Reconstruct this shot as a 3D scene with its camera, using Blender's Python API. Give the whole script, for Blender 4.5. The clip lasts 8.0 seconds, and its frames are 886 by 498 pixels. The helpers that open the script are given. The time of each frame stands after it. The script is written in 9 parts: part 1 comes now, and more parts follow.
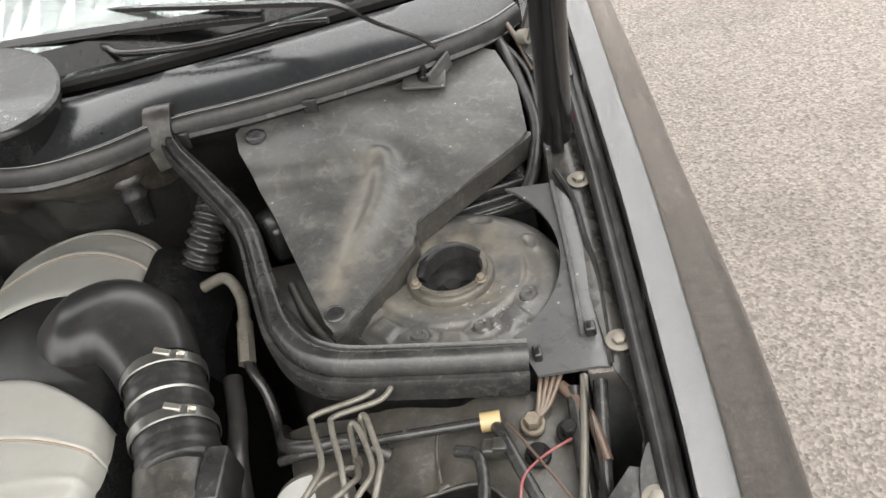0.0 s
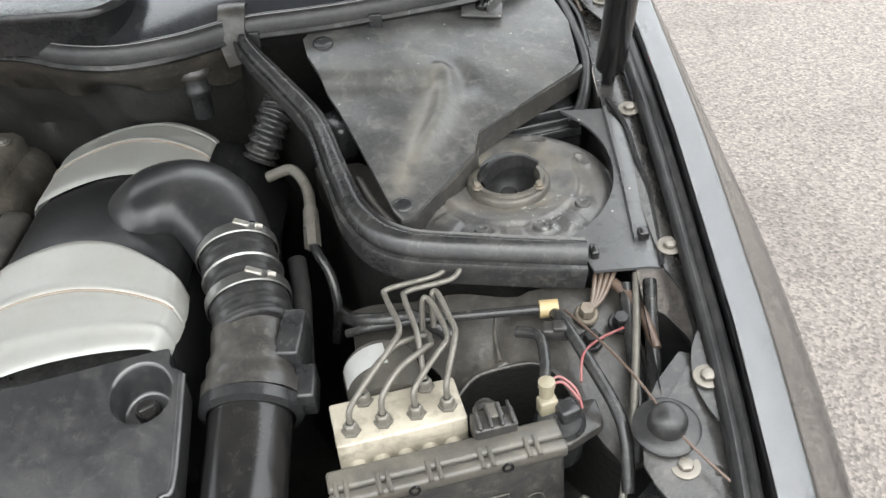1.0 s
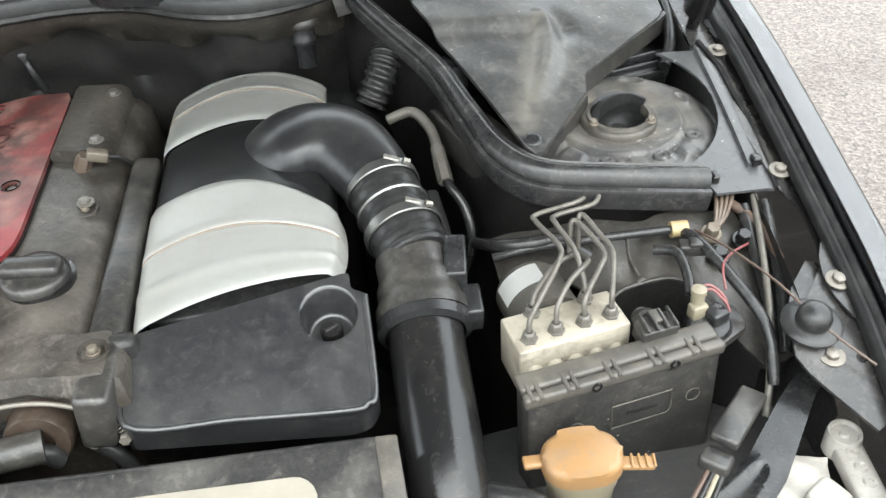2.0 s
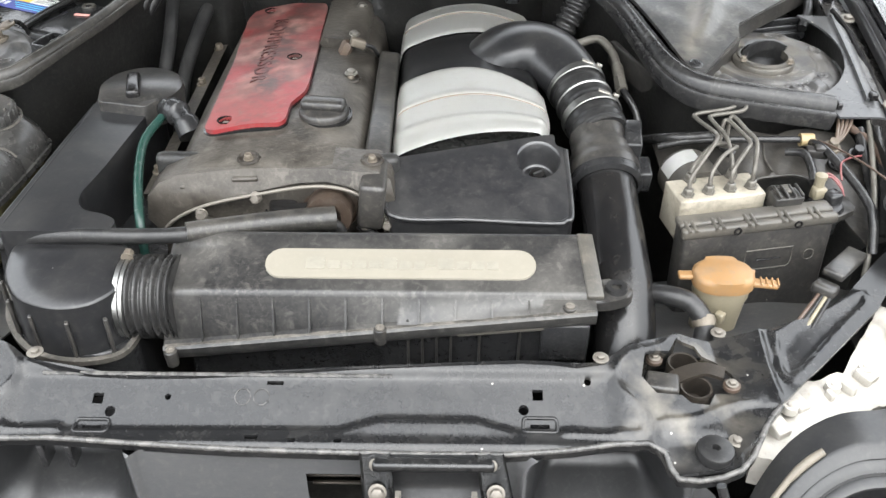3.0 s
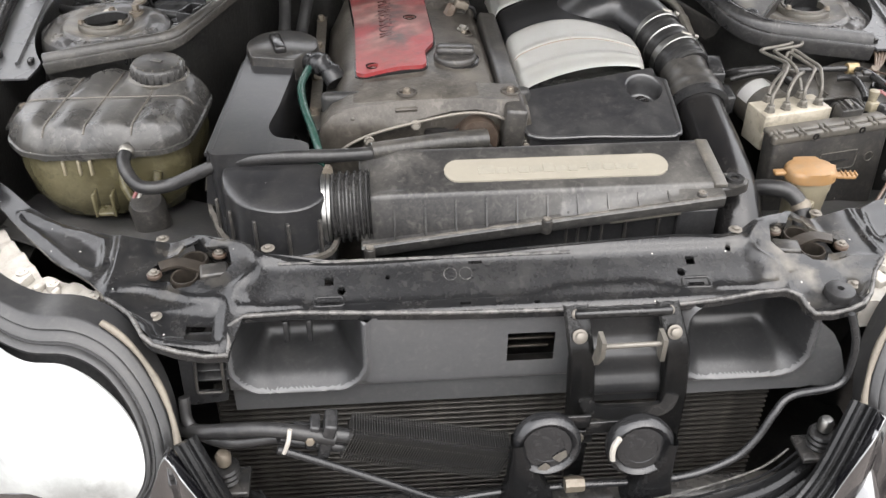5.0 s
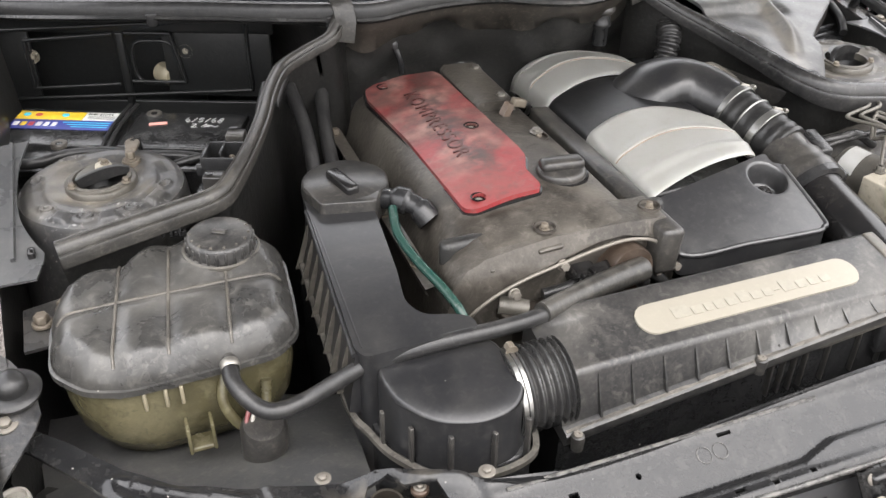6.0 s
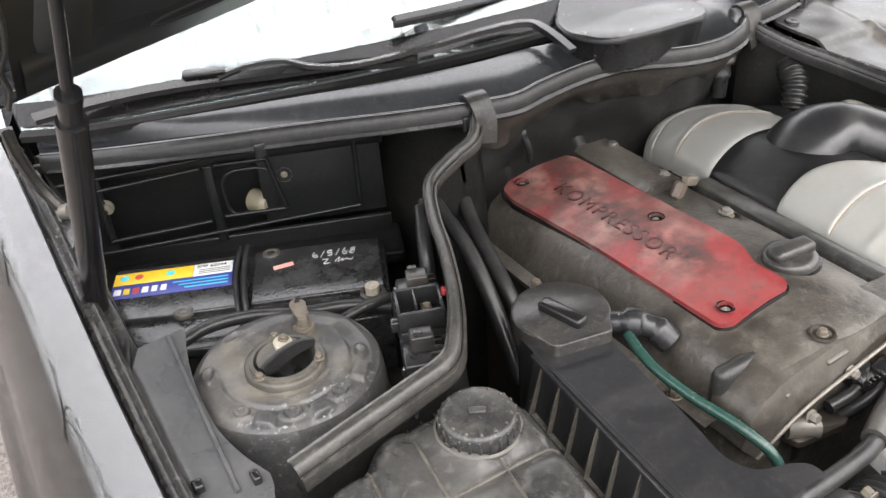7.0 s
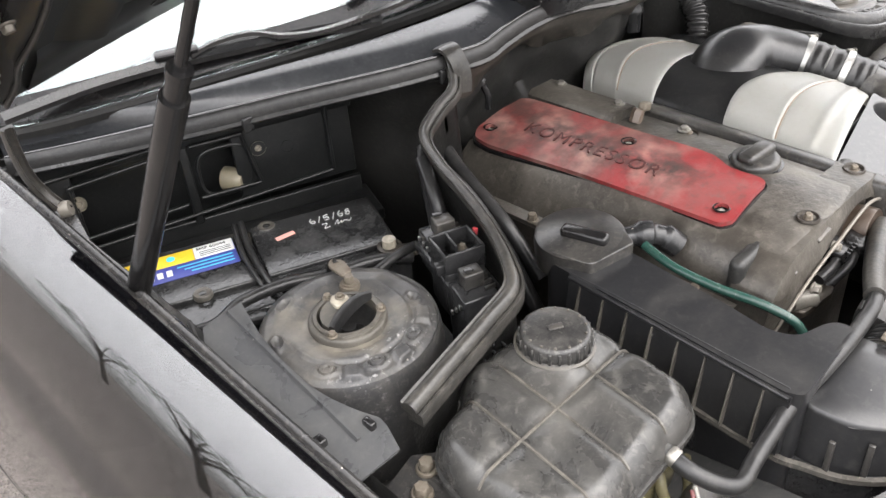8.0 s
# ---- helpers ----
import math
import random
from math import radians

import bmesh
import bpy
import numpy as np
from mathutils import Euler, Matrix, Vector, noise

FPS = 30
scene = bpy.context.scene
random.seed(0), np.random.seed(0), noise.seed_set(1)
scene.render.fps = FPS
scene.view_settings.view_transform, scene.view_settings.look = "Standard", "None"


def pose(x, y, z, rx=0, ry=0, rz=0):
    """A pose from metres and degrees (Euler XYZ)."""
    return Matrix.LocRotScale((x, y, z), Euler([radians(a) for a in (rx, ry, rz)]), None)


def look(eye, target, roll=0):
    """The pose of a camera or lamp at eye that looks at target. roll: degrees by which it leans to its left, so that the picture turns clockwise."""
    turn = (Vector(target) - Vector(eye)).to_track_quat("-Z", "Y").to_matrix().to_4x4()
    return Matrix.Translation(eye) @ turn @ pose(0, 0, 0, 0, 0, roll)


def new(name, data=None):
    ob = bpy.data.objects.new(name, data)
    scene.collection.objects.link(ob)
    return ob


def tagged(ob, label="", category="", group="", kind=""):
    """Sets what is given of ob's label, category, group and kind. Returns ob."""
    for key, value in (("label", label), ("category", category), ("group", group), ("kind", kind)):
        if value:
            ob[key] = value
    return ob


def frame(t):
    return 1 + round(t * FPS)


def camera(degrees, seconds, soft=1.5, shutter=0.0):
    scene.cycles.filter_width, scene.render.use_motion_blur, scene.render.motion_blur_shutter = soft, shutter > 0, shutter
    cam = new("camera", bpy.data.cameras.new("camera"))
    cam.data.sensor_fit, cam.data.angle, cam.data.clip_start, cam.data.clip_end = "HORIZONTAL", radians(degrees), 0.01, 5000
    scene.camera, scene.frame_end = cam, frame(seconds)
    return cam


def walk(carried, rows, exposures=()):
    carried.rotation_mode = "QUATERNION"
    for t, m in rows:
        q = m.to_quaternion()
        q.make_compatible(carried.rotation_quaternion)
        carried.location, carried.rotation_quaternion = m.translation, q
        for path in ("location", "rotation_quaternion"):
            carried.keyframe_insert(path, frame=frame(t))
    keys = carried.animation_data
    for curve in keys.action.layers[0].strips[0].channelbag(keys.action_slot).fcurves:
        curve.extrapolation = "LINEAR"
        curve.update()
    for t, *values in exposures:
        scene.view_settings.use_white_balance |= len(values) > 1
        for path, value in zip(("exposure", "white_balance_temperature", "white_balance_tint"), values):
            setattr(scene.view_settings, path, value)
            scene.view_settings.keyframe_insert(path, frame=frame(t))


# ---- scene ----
from mathutils.geometry import delaunay_2d_cdt

cam = camera(52.6, 8.0)
PATH = [
    (0, (0.63, 0.043, 1.468), (0.488, 1.644, 0.278), -12.8),
    (0.5, (0.577, -0.08, 1.464), (0.536, 1.504, 0.244), -8.8),
    (1, (0.507, -0.055, 1.446), (0.49, 1.534, 0.231), -5.1),
    (1.5, (0.468, -0.009, 1.445), (0.483, 1.587, 0.24), -4.5),
    (2, (0.295, -0.119, 1.465), (0.429, 1.422, 0.196), -3.3),
    (2.2, (0.224, -0.167, 1.47), (0.366, 1.364, 0.191), -1.6),
    (3.3, (0.122, -0.548, 1.495), (0.069, 1.066, 0.315), -0.2),
    (3.5, (0.104, -0.599, 1.508), (0.044, 1.022, 0.339), -0.7),
    (4, (0.007, -0.75, 1.525), (0.005, 0.895, 0.387), -1.0),
    (4.2, (-0.029, -0.81, 1.522), (0.018, 0.848, 0.406), -0.4),
    (5.3, (-0.228, -0.535, 1.461), (0.002, 1.069, 0.289), 0.7),
    (5.5, (-0.309, -0.43, 1.465), (0.026, 1.18, 0.325), 0.8),
    (6, (-0.512, -0.317, 1.482), (0.087, 1.23, 0.366), 0.5),
    (6.5, (-0.711, -0.185, 1.507), (0.038, 1.292, 0.386), -1.4),
    (7, (-0.747, 0.01, 1.527), (0.047, 1.483, 0.431), -5.1),
    (7.5, (-0.875, 0.061, 1.542), (0.123, 1.391, 0.432), -7.1),
    (8, (-0.982, 0.115, 1.549), (0.126, 1.294, 0.373), -4.9),
]
walk(cam, [(t, look(eye, target, roll)) for t, eye, target, roll in PATH], exposures=[(0, 0.9, 6850, 9), (0.5, 1.03, 6500, 4), (1.0, 1.05, 6420, 7), (2.2, 1.2, 6300, 5), (3.3, 1.15, 6380, 10), (4.2, 1.12, 6430, 11), (5.5, 0.84, 6600, 12), (6.0, 1.06, 6600, 12), (6.5, 1.1, 6600, 12), (8, 1.23, 6620, 12)])

# ---- world, sun, exposure ----
world = bpy.data.worlds.new("overcast_sky")
scene.world = world
world.use_nodes = True
wn, wl = world.node_tree.nodes, world.node_tree.links
wn.clear()
sky = wn.new("ShaderNodeTexSky")
sky.sky_type = "NISHITA"
sky.sun_disc = False
sky.sun_elevation, sky.sun_rotation = radians(52), radians(150)
sky.dust_density, sky.air_density = 4.0, 1.0
grey = wn.new("ShaderNodeHueSaturation")
grey.inputs["Saturation"].default_value = 0.3
bg = wn.new("ShaderNodeBackground")
bg.inputs["Strength"].default_value = 2.3
wout = wn.new("ShaderNodeOutputWorld")
geo = wn.new("ShaderNodeTexCoord")
sep = wn.new("ShaderNodeSeparateXYZ")
dome = wn.new("ShaderNodeValToRGB")
for e, (at, v) in zip((dome.color_ramp.elements[0], dome.color_ramp.elements[1], dome.color_ramp.elements.new(0.25)), ((0.0, 0.26), (1.0, 1.0), (0.25, 0.55))):
    e.position, e.color = at, (v, v, v, 1)
tint = wn.new("ShaderNodeMix")
tint.data_type, tint.blend_type = "RGBA", "MULTIPLY"
tint.inputs[0].default_value = 1.0
wl.new(geo.outputs["Generated"], sep.inputs[0])
wl.new(sep.outputs["Z"], dome.inputs["Fac"])
flat = wn.new("ShaderNodeGamma")
flat.inputs["Gamma"].default_value = 0.3
wl.new(sky.outputs[0], grey.inputs["Color"])
wl.new(grey.outputs[0], flat.inputs["Color"])
wl.new(flat.outputs[0], tint.inputs[6])
wl.new(dome.outputs[0], tint.inputs[7])
wl.new(tint.outputs[2], bg.inputs["Color"])
wl.new(bg.outputs[0], wout.inputs["Surface"])
sun = new("sun", bpy.data.lights.new("sun", "SUN"))
sun.data.energy, sun.data.angle, sun.data.color = 0.6, radians(40), (1.0, 0.985, 0.96)
sun.matrix_world = look((-2.5, -4.3, 6.4), (0, 0, 0))

# ---- materials ----
MATS = {}


def mat(name, base, rough=0.5, metal=0.0, dust=(0.24, 0.21, 0.17), amount=0.3, size=14.0, bump=0.15, grain=160.0, coat=0.0,
        spec=0.5, second=None, second_amount=0.0, second_size=5.0, vary=0.12, specks=0.0):
    """A worn surface: base colour with tonal drift, a layer of dust in patches, fine relief."""
    size *= 2.2
    grey = sum(dust) / 3
    dust = tuple(0.75 * c + 0.25 * grey for c in dust)
    if max(base) < 0.13:
        base, dust, amount = tuple(0.5 * c for c in base), tuple(0.62 * c for c in dust), 0.95 * amount
        rough, spec = 0.72 * rough, 0.8 * spec
    m = bpy.data.materials.new(name)
    m.use_nodes = True
    n, l = m.node_tree.nodes, m.node_tree.links
    b = n["Principled BSDF"]
    co = n.new("ShaderNodeTexCoord")

    def cloud(scale, lo, hi, detail=6.0, distort=0.4):
        t = n.new("ShaderNodeTexNoise")
        t.inputs["Scale"].default_value, t.inputs["Detail"].default_value, t.inputs["Distortion"].default_value = scale, detail, distort
        t.inputs["Roughness"].default_value = 0.62
        l.new(co.outputs["Object"], t.inputs["Vector"])
        r = n.new("ShaderNodeMapRange")
        r.inputs["From Min"].default_value, r.inputs["From Max"].default_value = lo, hi
        l.new(t.outputs["Fac"], r.inputs["Value"])
        return r.outputs[0], t

    def mix(f, a, c, k=1.0):
        x = n.new("ShaderNodeMix")
        x.data_type = "RGBA"
        g = n.new("ShaderNodeMath")
        g.operation = "MULTIPLY"
        g.inputs[1].default_value = k
        l.new(f, g.inputs[0])
        l.new(g.outputs[0], x.inputs[0])
        for s, v in ((x.inputs[6], a), (x.inputs[7], c)):
            if isinstance(v, tuple):
                s.default_value = (*v, 1)
            else:
                l.new(v, s)
        return x.outputs[2], g.outputs[0]

    drift, _ = cloud(3.0, 0.3, 0.7)
    colour, _ = mix(drift, tuple(c * (1 - vary) for c in base), tuple(min(1, c * (1 + vary)) for c in base))
    if second:
        f, _ = cloud(second_size, 0.46, 0.6, 10.0, 0.8)
        colour, _ = mix(f, colour, second, second_amount)
        f, _ = cloud(second_size * 6, 0.53, 0.66, 6.0, 0.3)
        colour, _ = mix(f, colour, second, 0.75 * second_amount)
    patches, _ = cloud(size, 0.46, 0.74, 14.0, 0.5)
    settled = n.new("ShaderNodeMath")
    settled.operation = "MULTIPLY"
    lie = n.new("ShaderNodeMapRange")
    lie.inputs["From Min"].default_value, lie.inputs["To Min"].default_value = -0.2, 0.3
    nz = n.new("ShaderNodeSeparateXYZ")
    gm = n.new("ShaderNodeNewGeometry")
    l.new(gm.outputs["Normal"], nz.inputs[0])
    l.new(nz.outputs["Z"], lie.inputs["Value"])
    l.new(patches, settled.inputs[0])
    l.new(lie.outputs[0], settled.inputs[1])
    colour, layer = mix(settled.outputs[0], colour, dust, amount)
    film, _ = cloud(size * 0.23, 0.35, 0.75, 4.0, 0.5)
    colour, _ = mix(film, colour, dust, 0.3 * amount)
    rub, _ = cloud(size * 6.0, 0.55, 0.64, 10.0, 0.6)
    colour, _ = mix(rub, colour, dust, 0.6 * amount)
    grit, _ = cloud(size * 19.0, 0.56, 0.62, 3.0, 0.8)
    colour, _ = mix(grit, colour, dust, 0.25 * amount)
    if specks:
        v = n.new("ShaderNodeTexVoronoi")
        v.inputs["Scale"].default_value = 90.0
        l.new(co.outputs["Object"], v.inputs["Vector"])
        dot = n.new("ShaderNodeMapRange")
        dot.inputs["From Min"].default_value, dot.inputs["From Max"].default_value = 0.12, 0.07
        l.new(v.outputs["Distance"], dot.inputs["Value"])
        pick = n.new("ShaderNodeSeparateColor")
        l.new(v.outputs["Color"], pick.inputs[0])
        some = n.new("ShaderNodeMath")
        some.operation = "GREATER_THAN"
        some.inputs[1].default_value = 1.0 - specks
        l.new(pick.outputs[0], some.inputs[0])
        both = n.new("ShaderNodeMath")
        both.operation = "MULTIPLY"
        l.new(dot.outputs[0], both.inputs[0])
        l.new(some.outputs[0], both.inputs[1])
        colour, _ = mix(both.outputs[0], colour, (0.42, 0.4, 0.36), 0.75)
    fine, tex = cloud(grain, 0.35, 0.65, 3.0, 0.0)
    colour, _ = mix(fine, colour, tuple(0.5 * c + 0.5 * d for c, d in zip(base, dust)), 0.18 * min(1, amount * 3))
    l.new(colour, b.inputs["Base Color"])
    r = n.new("ShaderNodeMapRange")
    r.inputs["To Min"].default_value, r.inputs["To Max"].default_value = rough, min(1.0, rough + 0.35)
    l.new(layer, r.inputs["Value"])
    l.new(r.outputs[0], b.inputs["Roughness"])
    b.inputs["Metallic"].default_value = metal
    b.inputs["Specular IOR Level"].default_value = spec
    b.inputs["Coat Weight"].default_value = coat
    b.inputs["Coat Roughness"].default_value = 0.03
    b.inputs["Coat IOR"].default_value = 2.15
    if bump:
        _, wave = cloud(22.0, 0.3, 0.7, 4.0, 0.3)
        w = n.new("ShaderNodeBump")
        w.inputs["Strength"].default_value, w.inputs["Distance"].default_value = min(1.0, bump), 0.0012
        l.new(wave.outputs["Fac"], w.inputs["Height"])
        u = n.new("ShaderNodeBump")
        u.inputs["Strength"].default_value, u.inputs["Distance"].default_value = bump, 0.002
        l.new(tex.outputs["Fac"], u.inputs["Height"])
        l.new(w.outputs[0], u.inputs["Normal"])
        l.new(u.outputs[0], b.inputs["Normal"])
    MATS[name] = m
    return m


mat("bay_paint", (0.022, 0.023, 0.025), 0.34, amount=0.26, size=9, dust=(0.24, 0.21, 0.17), specks=0.05)
mat("bay_dirty", (0.022, 0.0222, 0.0222), 0.5, amount=0.3, size=9, dust=(0.13, 0.12, 0.102), spec=0.4, bump=0.4)
mat("tower_paint", (0.05, 0.051, 0.055), 0.5, amount=0.34, size=8, dust=(0.3, 0.272, 0.225), specks=0.14, bump=0.06, spec=0.5)
mat("crossmember_paint", (0.0125, 0.013, 0.0143), 0.27, amount=0.08, size=9, dust=(0.3, 0.28, 0.25), specks=0.08, spec=0.5, bump=0.05)
mat("car_paint", (0.008, 0.008, 0.01), 0.045, amount=0.0, bump=0.0, coat=1.0, vary=0.0, spec=1.0)
mat("plastic", (0.021, 0.0215, 0.023), 0.34, amount=0.12, size=26, dust=(0.26, 0.25, 0.235), bump=0.08, spec=0.45, specks=0.02)
mat("plastic_dusty", (0.026, 0.026, 0.027), 0.4, amount=0.34, size=9, dust=(0.25, 0.22, 0.175), specks=0.03, bump=0.1)
mat("apron_paint", (0.032, 0.031, 0.0295), 0.45, amount=0.42, size=8, dust=(0.19, 0.165, 0.13), bump=0.35, second=(0.014, 0.0135, 0.013), second_amount=0.6, second_size=8)
mat("abs_dusty", (0.1, 0.094, 0.083), 0.55, amount=0.6, size=16, dust=(0.2, 0.17, 0.125))
mat("red_grime", (0.11, 0.03, 0.027), 0.5, amount=0.85, size=30, dust=(0.06, 0.032, 0.028))
mat("lamp_white", (0.42, 0.4, 0.36), 0.5, amount=0.5, size=12, dust=(0.24, 0.205, 0.155))
mat("crossmember_edge", (0.05, 0.05, 0.05), 0.35, amount=0.7, size=25, dust=(0.3, 0.28, 0.25))
mat("valance_dirty", (0.03, 0.028, 0.026), 0.5, amount=0.7, size=12, dust=(0.2, 0.165, 0.12), second=(0.012, 0.011, 0.01), second_amount=0.6, second_size=14)
mat("airbox_plastic", (0.024, 0.024, 0.025), 0.42, amount=0.38, size=5, dust=(0.27, 0.25, 0.215), specks=0.04, bump=0.05, spec=0.5)
mat("shield_plastic", (0.08, 0.082, 0.086), 0.38, amount=0.2, size=7, dust=(0.26, 0.25, 0.22), specks=0.08, bump=0.06)
mat("duct_plastic", (0.018, 0.0185, 0.021), 0.4, amount=0.12, size=7, dust=(0.22, 0.205, 0.175), bump=0.03, specks=0.03, spec=0.6)
mat("liner_plastic", (0.06, 0.061, 0.064), 0.42, amount=0.4, size=7, dust=(0.22, 0.205, 0.175), bump=0.08, spec=0.6)
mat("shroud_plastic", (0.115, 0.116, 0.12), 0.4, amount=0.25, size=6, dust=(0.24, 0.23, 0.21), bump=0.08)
# shroud plastic again, darkened so the scoops' shade is in the colour
mat("scoop_shade_plastic", (0.022, 0.0225, 0.024), 0.42, amount=0.08, size=9, dust=(0.3, 0.29, 0.27), bump=0.06)
mat("plastic_clean", (0.011, 0.011, 0.012), 0.3, amount=0.07, size=8, bump=0.05)
mat("cover_plastic", (0.06, 0.061, 0.063), 0.4, amount=0.55, size=5, dust=(0.26, 0.245, 0.215), specks=0.12, bump=0.12)
mat("rubber", (0.018, 0.018, 0.019), 0.42, amount=0.16, size=26, dust=(0.22, 0.21, 0.19), bump=0.1, spec=0.4)
mat("rubber_dusty", (0.018, 0.018, 0.0195), 0.34, amount=0.2, size=9, dust=(0.22, 0.21, 0.185), bump=0.12, spec=0.45)
mat("rubber_worn", (0.026, 0.0255, 0.024), 0.46, amount=0.4, size=16, dust=(0.2, 0.178, 0.145), bump=0.3, spec=0.5)
mat("cowl_plastic", (0.034, 0.036, 0.04), 0.3, amount=0.1, size=6, dust=(0.2, 0.2, 0.2), bump=0.02, spec=0.7)
mat("silver", (0.45, 0.45, 0.425), 0.28, 0.15, amount=0.22, size=7, dust=(0.36, 0.32, 0.24), bump=0.0, vary=0.04)
mat("red_worn", (0.17, 0.011, 0.014), 0.4, amount=0.5, size=5, dust=(0.17, 0.085, 0.07), second=(0.05, 0.022, 0.018), second_amount=0.8, second_size=10, bump=0.12)
mat("cast_alloy", (0.082, 0.072, 0.06), 0.46, 0.1, amount=0.5, size=5, dust=(0.27, 0.24, 0.195), second=(0.015, 0.013, 0.011), second_amount=0.9, second_size=7, bump=0.35)
mat("alloy_dark", (0.06, 0.052, 0.043), 0.5, 0.4, amount=0.5, size=15, dust=(0.13, 0.095, 0.065), second=(0.012, 0.011, 0.01), second_amount=0.8, second_size=9)
mat("alloy_rust", (0.1, 0.062, 0.042), 0.45, 0.35, amount=0.55, size=16, dust=(0.17, 0.135, 0.1), second=(0.02, 0.015, 0.012), second_amount=0.6, second_size=12)
mat("steel", (0.28, 0.27, 0.245), 0.45, 0.85, amount=0.35, size=30, dust=(0.18, 0.14, 0.1))
mat("steel_pipe", (0.131, 0.122, 0.105), 0.42, 0.3, amount=0.85, size=30, dust=(0.05, 0.044, 0.035))
mat("dusty_bolt", (0.14, 0.128, 0.11), 0.5, 0.4, amount=0.7, size=40, dust=(0.19, 0.165, 0.13))
mat("zinc_rusty", (0.135, 0.118, 0.092), 0.5, 0.35, amount=0.75, size=40, dust=(0.09, 0.06, 0.04))
mat("mount_metal", (0.11, 0.1, 0.083), 0.55, 0.1, amount=0.65, size=22, dust=(0.2, 0.178, 0.14), second=(0.025, 0.022, 0.019), second_amount=0.8, second_size=14)
mat("bright_clamp", (0.32, 0.32, 0.31), 0.36, 1.0, amount=0.25, size=30)
mat("bracket_paint", (0.012, 0.0125, 0.0135), 0.3, amount=0.1, size=14, dust=(0.24, 0.225, 0.2), spec=0.6, bump=0.08)
mat("horn_black", (0.018, 0.0185, 0.02), 0.32, amount=0.07, size=10, dust=(0.26, 0.25, 0.235), spec=0.6, bump=0.05)
mat("fin_bright", (0.1, 0.1, 0.1), 0.35, 0.6, amount=0.3, size=20)
mat("panel_gloss", (0.016, 0.017, 0.0175), 0.42, amount=0.12, size=12, dust=(0.14, 0.135, 0.125), spec=0.45, bump=0.2)
mat("crest_gloss", (0.02, 0.02, 0.022), 0.16, amount=0.05, size=12, coat=0.4, spec=0.6, bump=0.0)
mat("cap_plastic", (0.022, 0.022, 0.023), 0.45, amount=0.42, size=12, dust=(0.26, 0.24, 0.205), bump=0.12)
mat("seal_matt", (0.012, 0.012, 0.012), 0.9, amount=0.05, size=12, spec=0.15, bump=0.05)
mat("trim_gloss", (0.01, 0.0105, 0.0115), 0.3, amount=0.05, size=12, dust=(0.25, 0.24, 0.22), spec=0.4, bump=0.04)
mat("lamp_band", (0.03, 0.0305, 0.032), 0.42, amount=0.12, size=6, dust=(0.2, 0.185, 0.155), bump=0.05)
mat("abs_alloy", (0.33, 0.3, 0.24), 0.45, 0.1, amount=0.4, size=16, dust=(0.16, 0.135, 0.098), specks=0.05, second=(0.06, 0.05, 0.036), second_amount=0.55, second_size=14)
mat("tank_lower", (0.125, 0.11, 0.056), 0.3, amount=0.6, size=8, dust=(0.07, 0.06, 0.035), second=(0.2, 0.18, 0.11), second_amount=0.4, second_size=6)
mat("tank_upper", (0.04, 0.0395, 0.0385), 0.38, amount=0.55, size=5, dust=(0.22, 0.205, 0.178), specks=0.05, bump=0.1)
mat("groove_dust", (0.1, 0.09, 0.074), 0.7, amount=0.6, size=20, dust=(0.28, 0.25, 0.205), second=(0.02, 0.018, 0.016), second_amount=0.8, second_size=12)
mat("flange_dust", (0.05, 0.046, 0.04), 0.6, amount=0.8, size=13, dust=(0.27, 0.24, 0.195), second=(0.014, 0.0135, 0.013), second_amount=0.7, second_size=14)
mat("brown_dirt", (0.2, 0.15, 0.105), 0.7, amount=0.5, size=20, dust=(0.12, 0.09, 0.065))
mat("plenum_plastic", (0.018, 0.0185, 0.0215), 0.4, amount=0.2, size=9, dust=(0.2, 0.19, 0.17), bump=0.03, spec=0.9)
mat("orange_plastic", (0.23, 0.125, 0.045), 0.45, amount=0.6, size=12, dust=(0.15, 0.11, 0.07))
mat("white_plastic", (0.33, 0.315, 0.285), 0.42, amount=0.5, size=20, dust=(0.2, 0.17, 0.13))
mat("cream_plastic", (0.2, 0.175, 0.12), 0.42, amount=0.55, size=25, dust=(0.11, 0.095, 0.07))
mat("battery_case", (0.012, 0.012, 0.013), 0.16, amount=0.22, size=14, dust=(0.3, 0.3, 0.29), specks=0.1, bump=0.22)
mat("label_yellow", (0.62, 0.42, 0.02), 0.4, amount=0.05, bump=0)
mat("label_blue", (0.02, 0.03, 0.2), 0.4, amount=0.05, bump=0)
mat("label_white", (0.6, 0.6, 0.58), 0.45, amount=0.08, bump=0)
mat("label_red", (0.4, 0.035, 0.045), 0.45, amount=0.1, bump=0)
mat("label_cyan", (0.05, 0.45, 0.65), 0.45, amount=0.05, bump=0)
mat("pink_tag", (0.75, 0.35, 0.3), 0.5, amount=0.1, bump=0)
mat("plate_alloy", (0.2, 0.185, 0.15), 0.42, 0.1, amount=0.4, size=14, dust=(0.25, 0.22, 0.165), bump=0.05)
mat("plate_letter", (0.24, 0.225, 0.185), 0.4, 0.2, amount=0.4, size=30, dust=(0.15, 0.135, 0.105))
mat("green_hose", (0.014, 0.07, 0.055), 0.35, amount=0.15, size=30)
mat("red_wire", (0.14, 0.022, 0.025), 0.45, amount=0.3, bump=0)
mat("brown_wire", (0.11, 0.065, 0.045), 0.5, amount=0.3, bump=0)
mat("copper_wire", (0.12, 0.08, 0.055), 0.5, amount=0.4, bump=0)
mat("yellow_cap", (0.26, 0.19, 0.08), 0.5, amount=0.4, bump=0)
